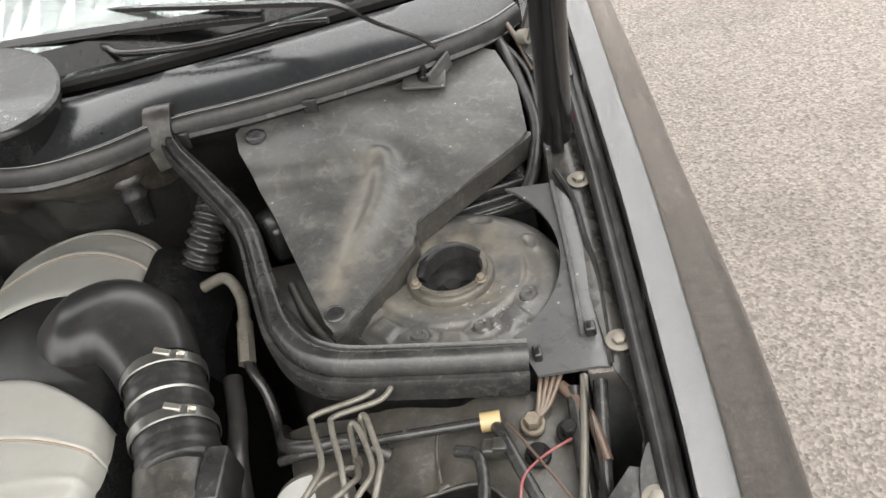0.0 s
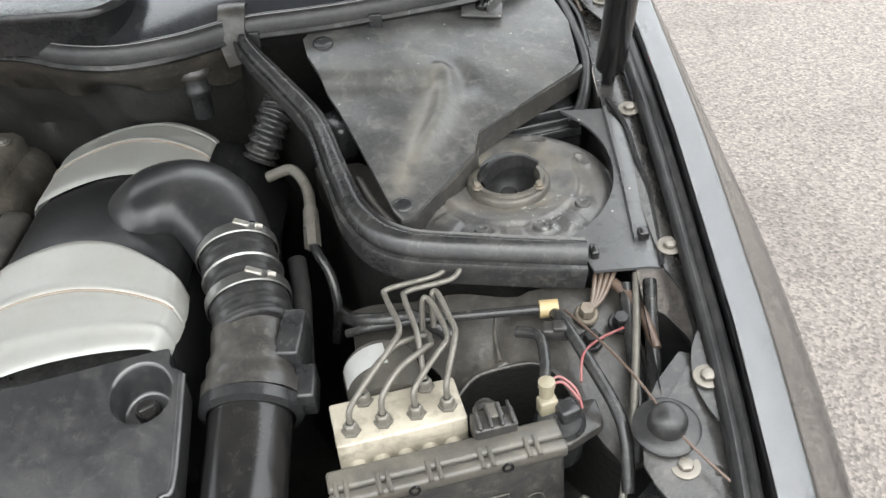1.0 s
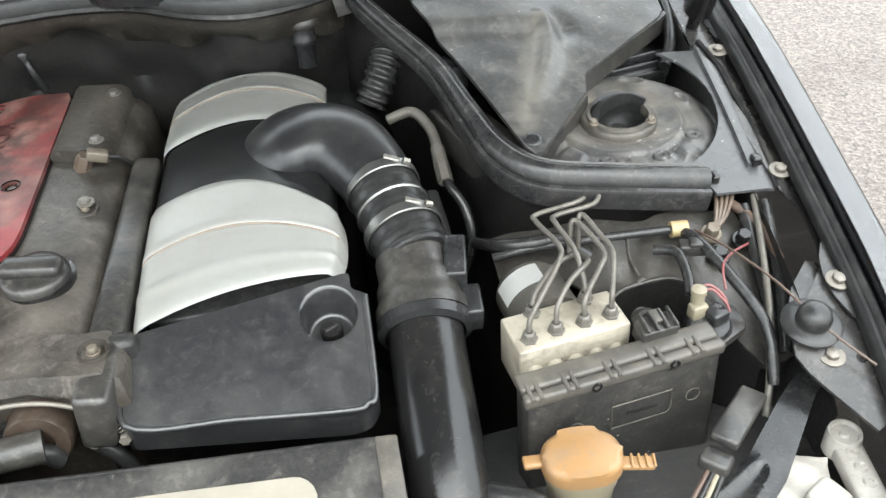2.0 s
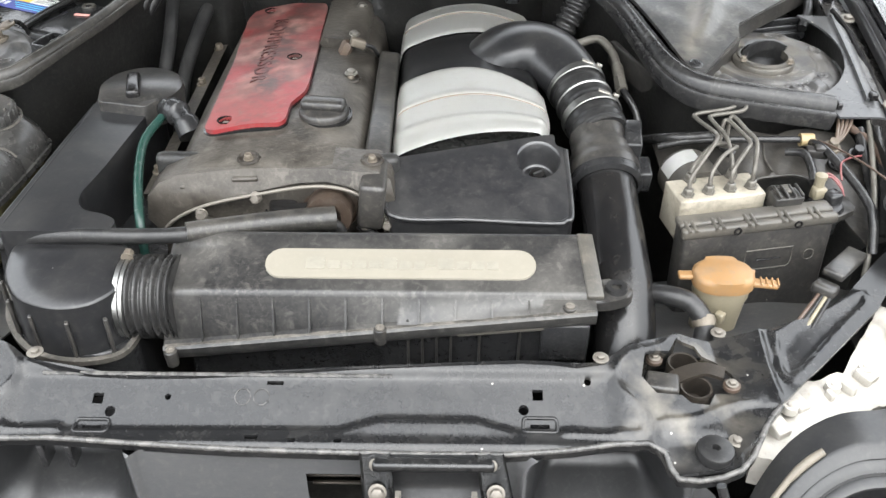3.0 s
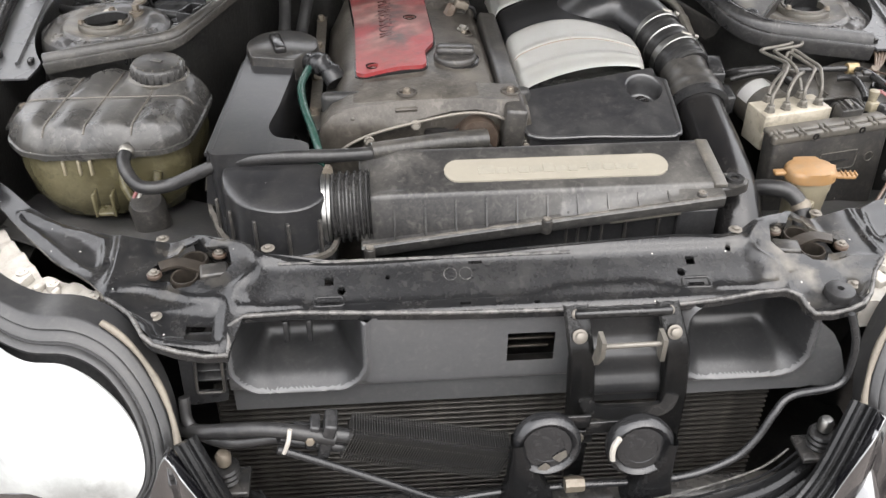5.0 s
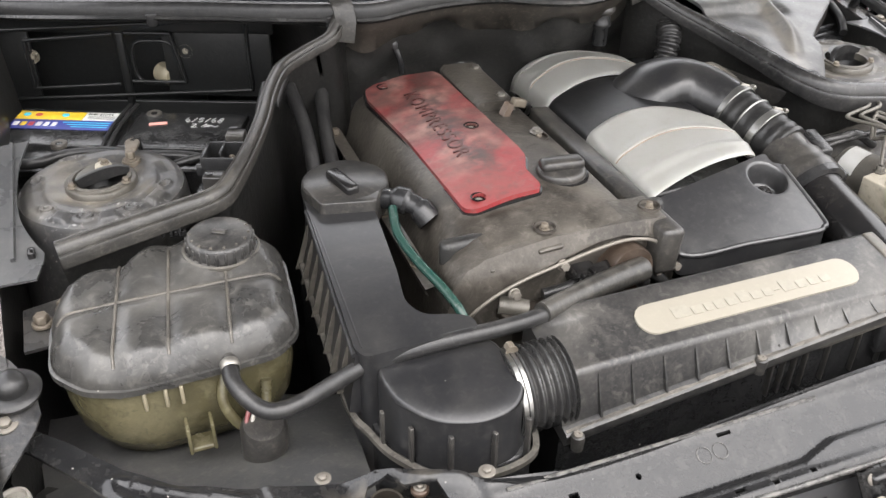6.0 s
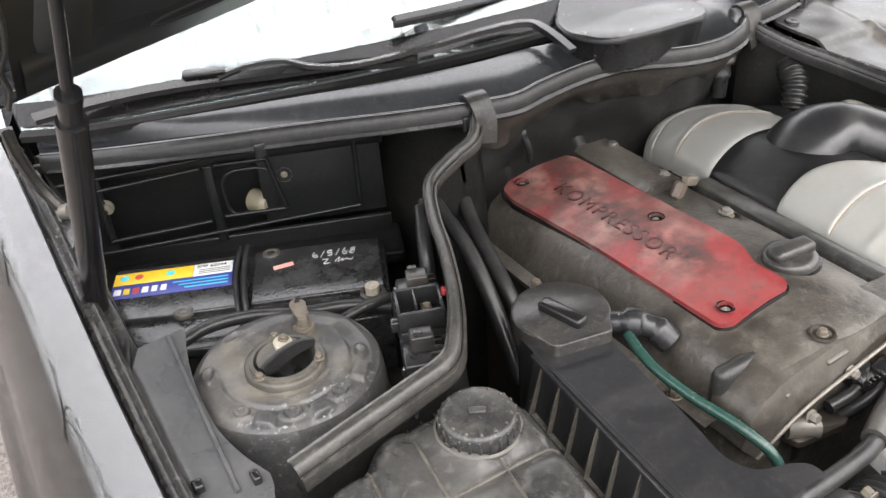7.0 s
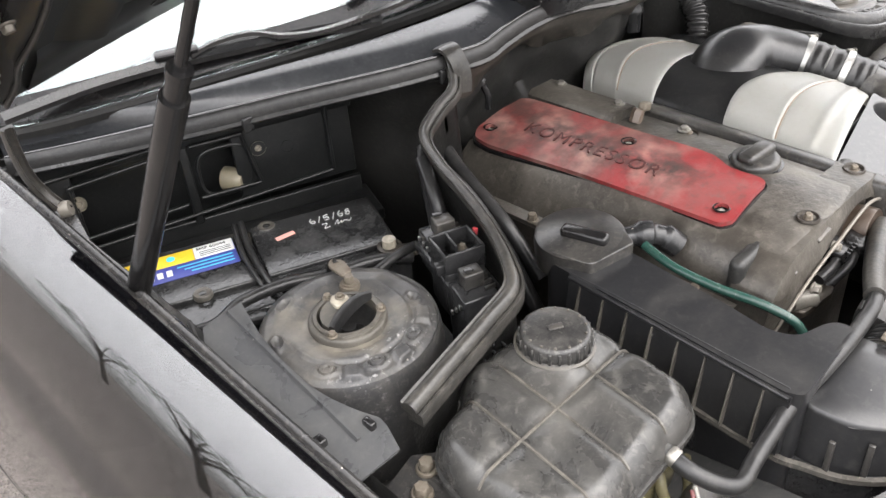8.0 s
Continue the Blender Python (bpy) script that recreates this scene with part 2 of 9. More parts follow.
mat("cooling_fin", (0.028, 0.027, 0.026), 0.5, 0.3, amount=0.3, size=20)
mat("lamp_reflector", (0.4, 0.41, 0.4), 0.3, 0.5, amount=0.4, size=3, dust=(0.27, 0.27, 0.26), bump=0.1, second=(0.12, 0.125, 0.12), second_amount=0.6, second_size=4)
mat("beige_sealer", (0.14, 0.122, 0.095), 0.6, amount=0.7, size=16, dust=(0.07, 0.06, 0.048))
mat("hood_inner", (0.024, 0.0255, 0.025), 0.42, amount=0.12, size=6, dust=(0.1, 0.1, 0.09), bump=0.05)
mat("leaf", (0.05, 0.075, 0.025), 0.6, amount=0.3, size=3, dust=(0.09, 0.1, 0.04), bump=0)
mat("bark", (0.09, 0.075, 0.06), 0.8, amount=0.3, size=5)
mat("interior", (0.02, 0.02, 0.021), 0.8, amount=0.0, bump=0, vary=0.0)


def stain(name, colour, x0, y0, lean, width, lo, hi, soft=0.02, grain=45.0, cut=0.3):
    """A run-off stain along a leaning line of a finished material, broken up by noise."""
    m = MATS[name]
    n, l = m.node_tree.nodes, m.node_tree.links
    b = n["Principled BSDF"]
    old = b.inputs["Base Color"].links[0].from_socket
    co = n.new("ShaderNodeTexCoord")
    sp = n.new("ShaderNodeSeparateXYZ")
    l.new(co.outputs["Object"], sp.inputs[0])
    noise_tex = n.new("ShaderNodeTexNoise")
    noise_tex.inputs["Scale"].default_value, noise_tex.inputs["Detail"].default_value = grain, 8.0
    l.new(co.outputs["Object"], noise_tex.inputs["Vector"])

    def op(kind, a, c):
        q = n.new("ShaderNodeMath")
        q.operation = kind
        for s, v in zip(q.inputs, (a, c)):
            if isinstance(v, float):
                s.default_value = v
            else:
                l.new(v, s)
        return q.outputs[0]

    line = op("ADD", op("MULTIPLY", op("SUBTRACT", sp.outputs["Y"], y0), lean), x0)
    away = op("ABSOLUTE", op("SUBTRACT", sp.outputs["X"], line), 0.0)
    core = op("MAXIMUM", op("SUBTRACT", 1.0, op("DIVIDE", away, width)), 0.0)
    rise = op("MINIMUM", op("MAXIMUM", op("DIVIDE", op("SUBTRACT", sp.outputs["Y"], lo), soft), 0.0), 1.0)
    fall = op("MINIMUM", op("MAXIMUM", op("DIVIDE", op("SUBTRACT", hi, sp.outputs["Y"]), soft), 0.0), 1.0)
    inside_y = op("MULTIPLY", rise, fall)
    fac = op("MULTIPLY", op("MULTIPLY", core, inside_y), op("MINIMUM", op("MULTIPLY", op("MAXIMUM", op("SUBTRACT", noise_tex.outputs["Fac"], cut), 0.0), 4.0), 1.0))
    x = n.new("ShaderNodeMix")
    x.data_type = "RGBA"
    l.new(fac, x.inputs[0])
    l.new(old, x.inputs[6])
    x.inputs[7].default_value = (*colour, 1)
    l.new(x.outputs[2], b.inputs["Base Color"])


stain("red_worn", (0.29, 0.165, 0.14), -0.115, 0.75, 0.1, 0.14, 0.52, 1.05, 0.16, 22.0, 0.45)
stain("red_worn", (0.035, 0.026, 0.022), -0.112, 0.7, -0.06, 0.06, 0.53, 0.95, 0.08, 55.0, 0.44)
stain("red_worn", (0.03, 0.02, 0.018), -0.112, 0.7, 0.0, 0.035, 0.56, 0.86, 0.05, 75.0, 0.4)
stain("red_worn", (0.045, 0.03, 0.026), -0.112, 0.85, 0.0, 0.3, 0.72, 1.1, 0.14, 38.0, 0.44)
stain("crossmember_paint", (0.12, 0.108, 0.088), 0.36, 0.15, 0.0, 0.1, 0.08, 0.26, 0.04, 26.0, 0.46)
stain("crossmember_paint", (0.1, 0.09, 0.074), -0.36, 0.18, 0.0, 0.08, 0.12, 0.26, 0.04, 26.0, 0.48)
for side_x in (0.572, -0.561):
    stain("tower_paint", (0.15, 0.133, 0.106), side_x, 0.72, 0.0, 0.1, 0.65, 0.8, 0.03, 36.0, 0.43)
    stain("tower_paint", (0.2, 0.178, 0.14), side_x, 0.72, 0.0, 0.06, 0.67, 0.77, 0.02, 60.0, 0.42)
stain("tower_paint", (0.55, 0.54, 0.52), -0.555, 0.65, 0.0, 0.12, 0.62, 0.69, 0.02, 150.0, 0.6)
stain("tower_paint", (0.5, 0.49, 0.47), 0.6, 0.66, 0.0, 0.1, 0.62, 0.71, 0.02, 170.0, 0.6)
for run_x, run_y in ((0.0, 0.6), (-0.2, 0.5), (0.03, 0.75), (-0.15, 0.43)):
    stain("cast_alloy", (0.02, 0.017, 0.014), run_x, run_y, 0.12, 0.05, run_y - 0.12, run_y + 0.12, 0.05, 30.0, 0.42)
stain("airbox_plastic", (0.13, 0.117, 0.097), 0.05, 0.2, 0.0, 3.0, 0.17, 0.222, 0.016, 30.0, 0.46)
stain("cover_plastic", (0.13, 0.12, 0.104), 0.503, 0.84, 0.28, 0.022, 0.67, 0.878)


def glass_mat(name, tint=(0.9, 0.95, 0.94)):
    m = bpy.data.materials.new(name)
    m.use_nodes = True
    b = m.node_tree.nodes["Principled BSDF"]
    b.inputs["Base Color"].default_value = (*tint, 1)
    b.inputs["Transmission Weight"].default_value = 1.0
    b.inputs["Roughness"].default_value = 0.02
    b.inputs["IOR"].default_value = 1.5
    MATS[name] = m


glass_mat("glass")


def asphalt():
    m = bpy.data.materials.new("asphalt")
    m.use_nodes = True
    n, l = m.node_tree.nodes, m.node_tree.links
    b = n["Principled BSDF"]
    co = n.new("ShaderNodeTexCoord")
    stone = n.new("ShaderNodeTexVoronoi")
    stone.inputs["Scale"].default_value = 125
    warp = n.new("ShaderNodeTexNoise")
    warp.inputs["Scale"].default_value, warp.inputs["Detail"].default_value = 60, 4
    blot = n.new("ShaderNodeTexNoise")
    blot.inputs["Scale"].default_value, blot.inputs["Detail"].default_value = 2.4, 10
    for t in (stone, warp, blot):
        l.new(co.outputs["Object"], t.inputs["Vector"])
    ramp = n.new("ShaderNodeValToRGB")
    ramp.color_ramp.elements[0].color, ramp.color_ramp.elements[1].color = (0.04, 0.035, 0.031, 1), (0.175, 0.153, 0.137, 1)
    ramp.color_ramp.elements[0].position, ramp.color_ramp.elements[1].position = 0.1, 0.95
    hsv = n.new("ShaderNodeSeparateColor")
    l.new(stone.outputs["Color"], hsv.inputs[0])
    add = n.new("ShaderNodeMath")
    add.operation = "MULTIPLY_ADD"
    add.inputs[1].default_value = 0.55
    l.new(hsv.outputs[0], add.inputs[0])
    half = n.new("ShaderNodeMath")
    half.operation = "MULTIPLY"
    half.inputs[1].default_value = 0.6
    l.new(warp.outputs["Fac"], half.inputs[0])
    l.new(half.outputs[0], add.inputs[2])
    l.new(add.outputs[0], ramp.inputs["Fac"])
    dark = n.new("ShaderNodeMix")
    dark.data_type = "RGBA"
    dark.blend_type = "MULTIPLY"
    r = n.new("ShaderNodeMapRange")
    r.inputs["From Min"].default_value, r.inputs["From Max"].default_value = 0.52, 0.72
    r.inputs["To Max"].default_value = 0.5
    l.new(blot.outputs["Fac"], r.inputs["Value"])
    l.new(r.outputs[0], dark.inputs[0])
    l.new(ramp.outputs[0], dark.inputs[6])
    dark.inputs[7].default_value = (0.55, 0.53, 0.52, 1)
    l.new(dark.outputs[2], b.inputs["Base Color"])
    b.inputs["Roughness"].default_value = 0.9
    u = n.new("ShaderNodeBump")
    u.inputs["Strength"].default_value, u.inputs["Distance"].default_value = 0.6, 0.006
    l.new(stone.outputs["Distance"], u.inputs["Height"])
    l.new(u.outputs[0], b.inputs["Normal"])
    MATS["asphalt"] = m


asphalt()

# ---- building helpers ----


def thing(name, label="", category="", group="", kind="", at=(0, 0, 0)):
    ob = new(name)
    ob.empty_display_size = 0.05
    ob.location = at
    return tagged(ob, label, category, group, kind)


def part(name, bm, material, parent=None, label="", smooth=True, sharp=47):
    """Links a bmesh as one mesh object under a thing or part; the bmesh is in world coordinates."""
    me = bpy.data.meshes.new(name)
    bmesh.ops.recalc_face_normals(bm, faces=bm.faces)
    if smooth:
        lim = radians(sharp)
        for f in bm.faces:
            f.smooth = True
        for e in bm.edges:
            if len(e.link_faces) == 2 and e.calc_face_angle(0) > lim:
                e.smooth = False
    bm.to_mesh(me)
    bm.free()
    me.materials.append(MATS[material])
    ob = new(name, me)
    if parent is not None:
        ob.parent = parent
        m = Matrix.Identity(4)
        o = parent
        while o is not None:
            m = Matrix.Translation(o.location) @ m
            o = o.parent
        me.transform(m.inverted())
    if label:
        ob["label"] = label
    return ob


def blank():
    return bmesh.new()


def box(centre, size, turn=(0, 0, 0), bevel=0.003, bm=None, seg=2):
    bm = bm or blank()
    g = bmesh.ops.create_cube(bm, size=1)
    vs = g["verts"]
    bmesh.ops.scale(bm, vec=size, verts=vs)
    if bevel:
        es = list({e for v in vs for e in v.link_edges})
        r = bmesh.ops.bevel(bm, geom=es, offset=min(bevel, min(size) * 0.45), segments=seg, profile=0.5, affect="EDGES")
        vs = list({v for f in r["faces"] for v in f.verts} | {v for v in vs if v.is_valid})
    bmesh.ops.transform(bm, matrix=pose(*centre, *turn), verts=vs)
    return bm


def smooth_path(pts, n=8, closed=False):
    """A Catmull-Rom curve through pts, n steps a span."""
    P = [Vector(p) for p in pts]
    k = len(P)
    out = []
    for i in range(k if closed else k - 1):
        a, b, c, d = (P[(i + j) % k] if closed else P[min(max(i + j, 0), k - 1)] for j in (-1, 0, 1, 2))
        for s in range(n):
            t = s / n
            out.append(0.5 * ((2 * b) + (c - a) * t + (2 * a - 5 * b + 4 * c - d) * t * t + (3 * b - a - 3 * c + d) * t ** 3))
    if not closed:
        out.append(P[-1].copy())
    return out


def frames(path, up=None):
    """Tangent, side and up at each point of a path; up fixed, or carried along."""
    out = []
    side = None
    for i, p in enumerate(path):
        t = (path[min(i + 1, len(path) - 1)] - path[max(i - 1, 0)]).normalized()
        if up is not None:
            s = t.cross(Vector(up)).normalized()
        elif side is None:
            s = t.cross(Vector((0, 0, 1)) if abs(t.z) < 0.9 else Vector((1, 0, 0))).normalized()
        else:
            s = (side - t * side.dot(t)).normalized()
        side = s
        out.append((t, s, s.cross(t).normalized()))
    return out


def sweep(profile, path, up=(0, 0, 1), closed=True, caps=True, bm=None, scale=None):
    """Sweeps a profile of (side, up) offsets along a path."""
    bm = bm or blank()
    fr = frames(path, up)
    rings = []
    for i, (p, (t, s, u)) in enumerate(zip(path, fr)):
        k = scale(i / max(1, len(path) - 1)) if scale else 1.0
        rings.append([bm.verts.new(p + s * a * k + u * b * k) for a, b in profile])
    n = len(profile)
    for r, q in zip(rings, rings[1:]):
        for j in range(n if closed else n - 1):
            bm.faces.new((r[j], r[(j + 1) % n], q[(j + 1) % n], q[j]))
    if caps and closed:
        bm.faces.new(rings[0][::-1])
        bm.faces.new(rings[-1])
    return bm


def tube(pts, r, n=8, res=10, up=None, bm=None, smooth=True, caps=True):
    """A round tube; r is a number or a function of the way along (0 to 1)."""
    path = smooth_path(pts, n) if smooth else [Vector(p) for p in pts]
    bm = bm or blank()
    fr = frames(path, up)
    rings = []
    for i, (p, (t, s, u)) in enumerate(zip(path, fr)):
        rr = r(i / (len(path) - 1)) if callable(r) else r
        rings.append([bm.verts.new(p + (s * math.cos(a) + u * math.sin(a)) * rr) for a in (2 * math.pi * k / res for k in range(res))])
    for a, b in zip(rings, rings[1:]):
        for j in range(res):
            bm.faces.new((a[j], a[(j + 1) % res], b[(j + 1) % res], b[j]))
    if caps:
        bm.faces.new(rings[0][::-1])
        bm.faces.new(rings[-1])
    return bm


def lathe(profile, centre, axis=(0, 0, 1), seg=32, bm=None, squash=(1, 1)):
    """Turns a profile of (radius, height) round an axis."""
    bm = bm or blank()
    q = Vector((0, 0, 1)).rotation_difference(Vector(axis).normalized()).to_matrix().to_4x4()
    m = Matrix.Translation(centre) @ q
    rings = []
    for r, h in profile:
        if r < 1e-6:
            rings.append([bm.verts.new(m @ Vector((0, 0, h)))])
        else:
            rings.append([bm.verts.new(m @ Vector((r * squash[0] * math.cos(a), r * squash[1] * math.sin(a), h))) for a in (2 * math.pi * k / seg for k in range(seg))])
    for a, b in zip(rings, rings[1:]):
        for j in range(seg):
            k = (j + 1) % seg
            if len(a) == 1 and len(b) == 1:
                continue
            if len(a) == 1:
                bm.faces.new((a[0], b[k], b[j]))
            elif len(b) == 1:
                bm.faces.new((a[j], a[k], b[0]))
            else:
                bm.faces.new((a[j], a[k], b[k], b[j]))
    return bm


def rounded(pts, r=0.01, seg=3):
    """A 2D outline with its corners rounded."""
    out = []
    k = len(pts)
    for i in range(k):
        a, b, c = (Vector(pts[(i + j) % k][:2]) for j in (-1, 0, 1))
        d1, d2 = a - b, c - b
        rr = min(r, d1.length * 0.45, d2.length * 0.45)
        p, q = b + d1.normalized() * rr, b + d2.normalized() * rr
        for s in range(seg + 1):
            t = s / seg
            out.append(tuple(p.lerp(b, t).lerp(b.lerp(q, t), t)))
    return out


def inside(p, poly):
    x, y = p
    hit = False
    for (x1, y1), (x2, y2) in zip(poly, poly[1:] + poly[:1]):
        if (y1 > y) != (y2 > y) and x < (x2 - x1) * (y - y1) / (y2 - y1) + x1:
            hit = not hit
    return hit


def sq(x, y, a, b):
    return [(x - a, y - b), (x + a, y - b), (x + a, y + b), (x - a, y + b)]


def ring2(x, y, r, n=12):
    return [(x + r * math.cos(2 * math.pi * k / n), y + r * math.sin(2 * math.pi * k / n)) for k in range(n)]


def sheet(outline, zf, thick=0.003, holes=(), step=0.02, bm=None, lines=()):
    """A formed panel: the outline filled, raised to zf(x, y), with thickness; finer points along the given (polyline, width) ridges."""
    bm = bm or blank()
    outline = [tuple(p[:2]) for p in outline]
    holes = [[tuple(p[:2]) for p in h] for h in holes]
    verts, edges = [], []
    for loop in [outline] + holes:
        ring = []
        for a, b in zip(loop, loop[1:] + loop[:1]):
            d = math.dist(a, b)
            k = max(1, int(d / step))
            for i in range(k):
                ring.append((a[0] + (b[0] - a[0]) * i / k, a[1] + (b[1] - a[1]) * i / k))
        o = len(verts)
        verts += ring
        edges += [(o + i, o + (i + 1) % len(ring)) for i in range(len(ring))]
    xs, ys = [p[0] for p in outline], [p[1] for p in outline]

    def fits(p, gap):
        return inside(p, outline) and not any(inside(p, h) for h in holes) and np.abs(np.array(verts) - p).max(1).min() > gap

    for line, w in lines:
        total, last = 0.0, 0.0
        for a, b in zip(line, line[1:]):
            d = math.dist(a, b)
            while d > 0 and last <= total + d:
                t = (last - total) / d
                n_ = ((a[1] - b[1]) / d, (b[0] - a[0]) / d)
                for o in (0.0, -0.55, 0.55, -1.1, 1.1, -1.7, 1.7, -2.5, 2.5):
                    p = (a[0] + (b[0] - a[0]) * t + n_[0] * o * w, a[1] + (b[1] - a[1]) * t + n_[1] * o * w)
                    if fits(p, 0.4 * w):
                        verts.append(p)
                last += 1.6 * w
            total += d
    nx, ny = int((max(xs) - min(xs)) / step) + 1, int((max(ys) - min(ys)) / step) + 1
    rim_pts = np.array(verts)
    for i in range(1, nx):
        for j in range(1, ny):
            p = (min(xs) + i * step + (0.3 * step if j % 2 else 0), min(ys) + j * step)
            if inside(p, outline) and not any(inside(p, h) for h in holes) and np.abs(rim_pts - p).max(1).min() > step * 0.45:
                verts.append(p)
    res = delaunay_2d_cdt([Vector(v) for v in verts], edges, [], 1, 1e-6)
    top = [bm.verts.new((v.x, v.y, zf(v.x, v.y))) for v in res[0]]
    made = []
    for f in res[2]:
        c = sum((res[0][i] for i in f), Vector((0, 0))) / 3
        if inside(c, outline) and not any(inside(c, h) for h in holes):
            made.append(bm.faces.new([top[i] for i in f]))
    bmesh.ops.recalc_face_normals(bm, faces=made)
    if made and made[0].normal.z < 0:
        bmesh.ops.reverse_faces(bm, faces=made)
    if thick:
        r = bmesh.ops.extrude_face_region(bm, geom=made)
        low = [v for v in r["geom"] if isinstance(v, bmesh.types.BMVert)]
        bmesh.ops.translate(bm, vec=(0, 0, -thick), verts=low)
    lonely = [v for v in bm.verts if not v.link_faces]
    bmesh.ops.delete(bm, geom=lonely, context="VERTS")
    return bm


def offset2(pts, d):
    """A closed 2D outline pushed outwards by d."""
    n = len(pts)
    area = sum(pts[i][0] * pts[(i + 1) % n][1] - pts[(i + 1) % n][0] * pts[i][1] for i in range(n))
    res = []
    for i in range(n):
        a, b = Vector(pts[i - 2]), Vector(pts[(i + 2) % n])
        t = (b - a).normalized() * (1 if area > 0 else -1)
        res.append((pts[i][0] + t.y * d, pts[i][1] - t.x * d))
    return res


def fsheet(outline, yf, thick=0.004, holes=(), step=0.02, lines=()):
    """A panel seen from the front: outline in (x, z), pushed back to yf(x, z)."""
    bm = sheet(outline, lambda u, v: -yf(u, v), thick, holes, step, lines=lines)
    for v in bm.verts:
        v.co = Vector((v.co.x, -v.co.z, v.co.y))
    return bm


def prism(outline, z0, z1, bevel=0.004, bm=None, seg=2, top=None):
    """An upright block on an outline, its upper edge bevelled; top shrinks the upper outline about its middle."""
    bm = bm or blank()
    cx, cy = sum(p[0] for p in outline) / len(outline), sum(p[1] for p in outline) / len(outline)
    k = top or 1.0
    lo = [bm.verts.new((x, y, z0)) for x, y in outline]
    hi = [bm.verts.new((cx + (x - cx) * k, cy + (y - cy) * k, z1)) for x, y in outline]
    n = len(outline)
    for i in range(n):
        bm.faces.new((lo[i], lo[(i + 1) % n], hi[(i + 1) % n], hi[i]))
    bm.faces.new(lo[::-1])
    f = bm.faces.new(hi)
    if bevel:
        bmesh.ops.bevel(bm, geom=list(f.edges), offset=bevel, segments=seg, profile=0.5, affect="EDGES")
    return bm


def loft(sections, closed=True, caps=True, bm=None):
    """Skins rings of 3D points that have the same count."""
    bm = bm or blank()
    rings = [[bm.verts.new(p) for p in s] for s in sections]
    n = len(rings[0])
    for a, b in zip(rings, rings[1:]):
        for j in range(n if closed else n - 1):
            bm.faces.new((a[j], a[(j + 1) % n], b[(j + 1) % n], b[j]))
    if caps and closed:
        bm.faces.new(rings[0][::-1])
        bm.faces.new(rings[-1])
    return bm


def lerp(x, xs, ys):
    return float(np.interp(x, xs, ys))


def hexbolt(p, axis=(0, 0, 1), r=0.007, h=0.006, washer=1.7, flat=0.002):
    """A hexagon head on a washer."""
    bm = lathe([(0, 0), (r * washer, 0), (r * washer, flat * 0.7), (r * washer * 0.9, flat), (r * 1.0, flat)], p, axis, 20)
    lathe([(r, flat), (r, flat + h * 0.85), (r * 0.85, flat + h), (0, flat + h)], p, axis, 6, bm)
    return bm


def wire(name, pts, r, material, label, category="wire", group=""):
    """A cable or hose as a thing of its own."""
    ob = part(name, tube(pts, r, 8, 12), material)
    return tagged(ob, label, category, group)


# ---- ground ----
bm = blank()
R = 900
bm.faces.new([bm.verts.new(p) for p in ((-R, -R, 0), (R, -R, 0), (R, R, 0), (-R, R, 0))])
tagged(part("ground", bm, "asphalt", smooth=False), "light grey-brown worn asphalt with coarse stone chips", "ground", kind="structure")

# ---- car body ----
body = thing("car_body", "black car front body shell with its bonnet open, standing on asphalt", "car")


def rail_z(y):
    """Height of the bolted fender flange along the car."""
    return lerp(y, [-0.1, 0.2, 0.38, 0.453, 0.6, 0.8, 1.1, 1.4], [0.79, 0.845, 0.885, 0.903, 0.93, 0.965, 1.005, 1.03])


def fender_x(y):
    """Inner edge of the outer fender skin."""
    return lerp(y, [-0.05, 0.1, 0.2, 0.33, 0.5, 0.72, 0.94, 1.3, 1.6], [0.64, 0.675, 0.7, 0.725, 0.735, 0.742, 0.744, 0.748, 0.75])


def fender(side):
    secs = []
    if side > 0:
        top = [(0.01, -0.0009), (0.02, -0.0026), (0.028, -0.0048), (0.0325, -0.0075), (0.0355, -0.0125), (0.0405, -0.0225), (0.047, -0.036), (0.055, -0.054), (0.064, -0.074), (0.074, -0.096), (0.084, -0.118)]
    else:
        top = [(0.009, -0.0012), (0.018, -0.0035), (0.029, -0.0075), (0.039, -0.0135), (0.048, -0.022), (0.057, -0.034), (0.066, -0.05), (0.075, -0.07), (0.083, -0.093), (0.088, -0.112), (0.09, -0.122)]
    prof = [(0.0, -0.05), (0.0, -0.003), (0.002, 0.0)] + top + [(0.092, -0.134), (0.1005, -0.146), (0.108, -0.16), (0.113, -0.18), (0.1165, -0.22), (0.119, -0.3), (0.118, -0.4), (0.112, -0.55), (0.1, -0.68)]
    for i in range(49):
        y = 0.12 + i * (1.75 - 0.12) / 48
        z = rail_z(y) + 0.02 if y < 1.2 else rail_z(1.2) + 0.02 + (y - 1.2) * 0.05
        x = fender_x(y) - (0.02 if side < 0 else 0.0)
        z += 0.02 if side < 0 else 0.0
        secs.append([Vector((side * (x + a + 0.012 * math.exp(-((y - 0.6) / 0.3) ** 2) * min(1, max(0, -b - 0.04) / 0.12)), y, max(z + b, 0.2))) for a, b in prof])
    bm = loft(secs, closed=False, caps=False)
    r = bmesh.ops.solidify(bm, geom=bm.faces[:], thickness=0.0015)
    return bm


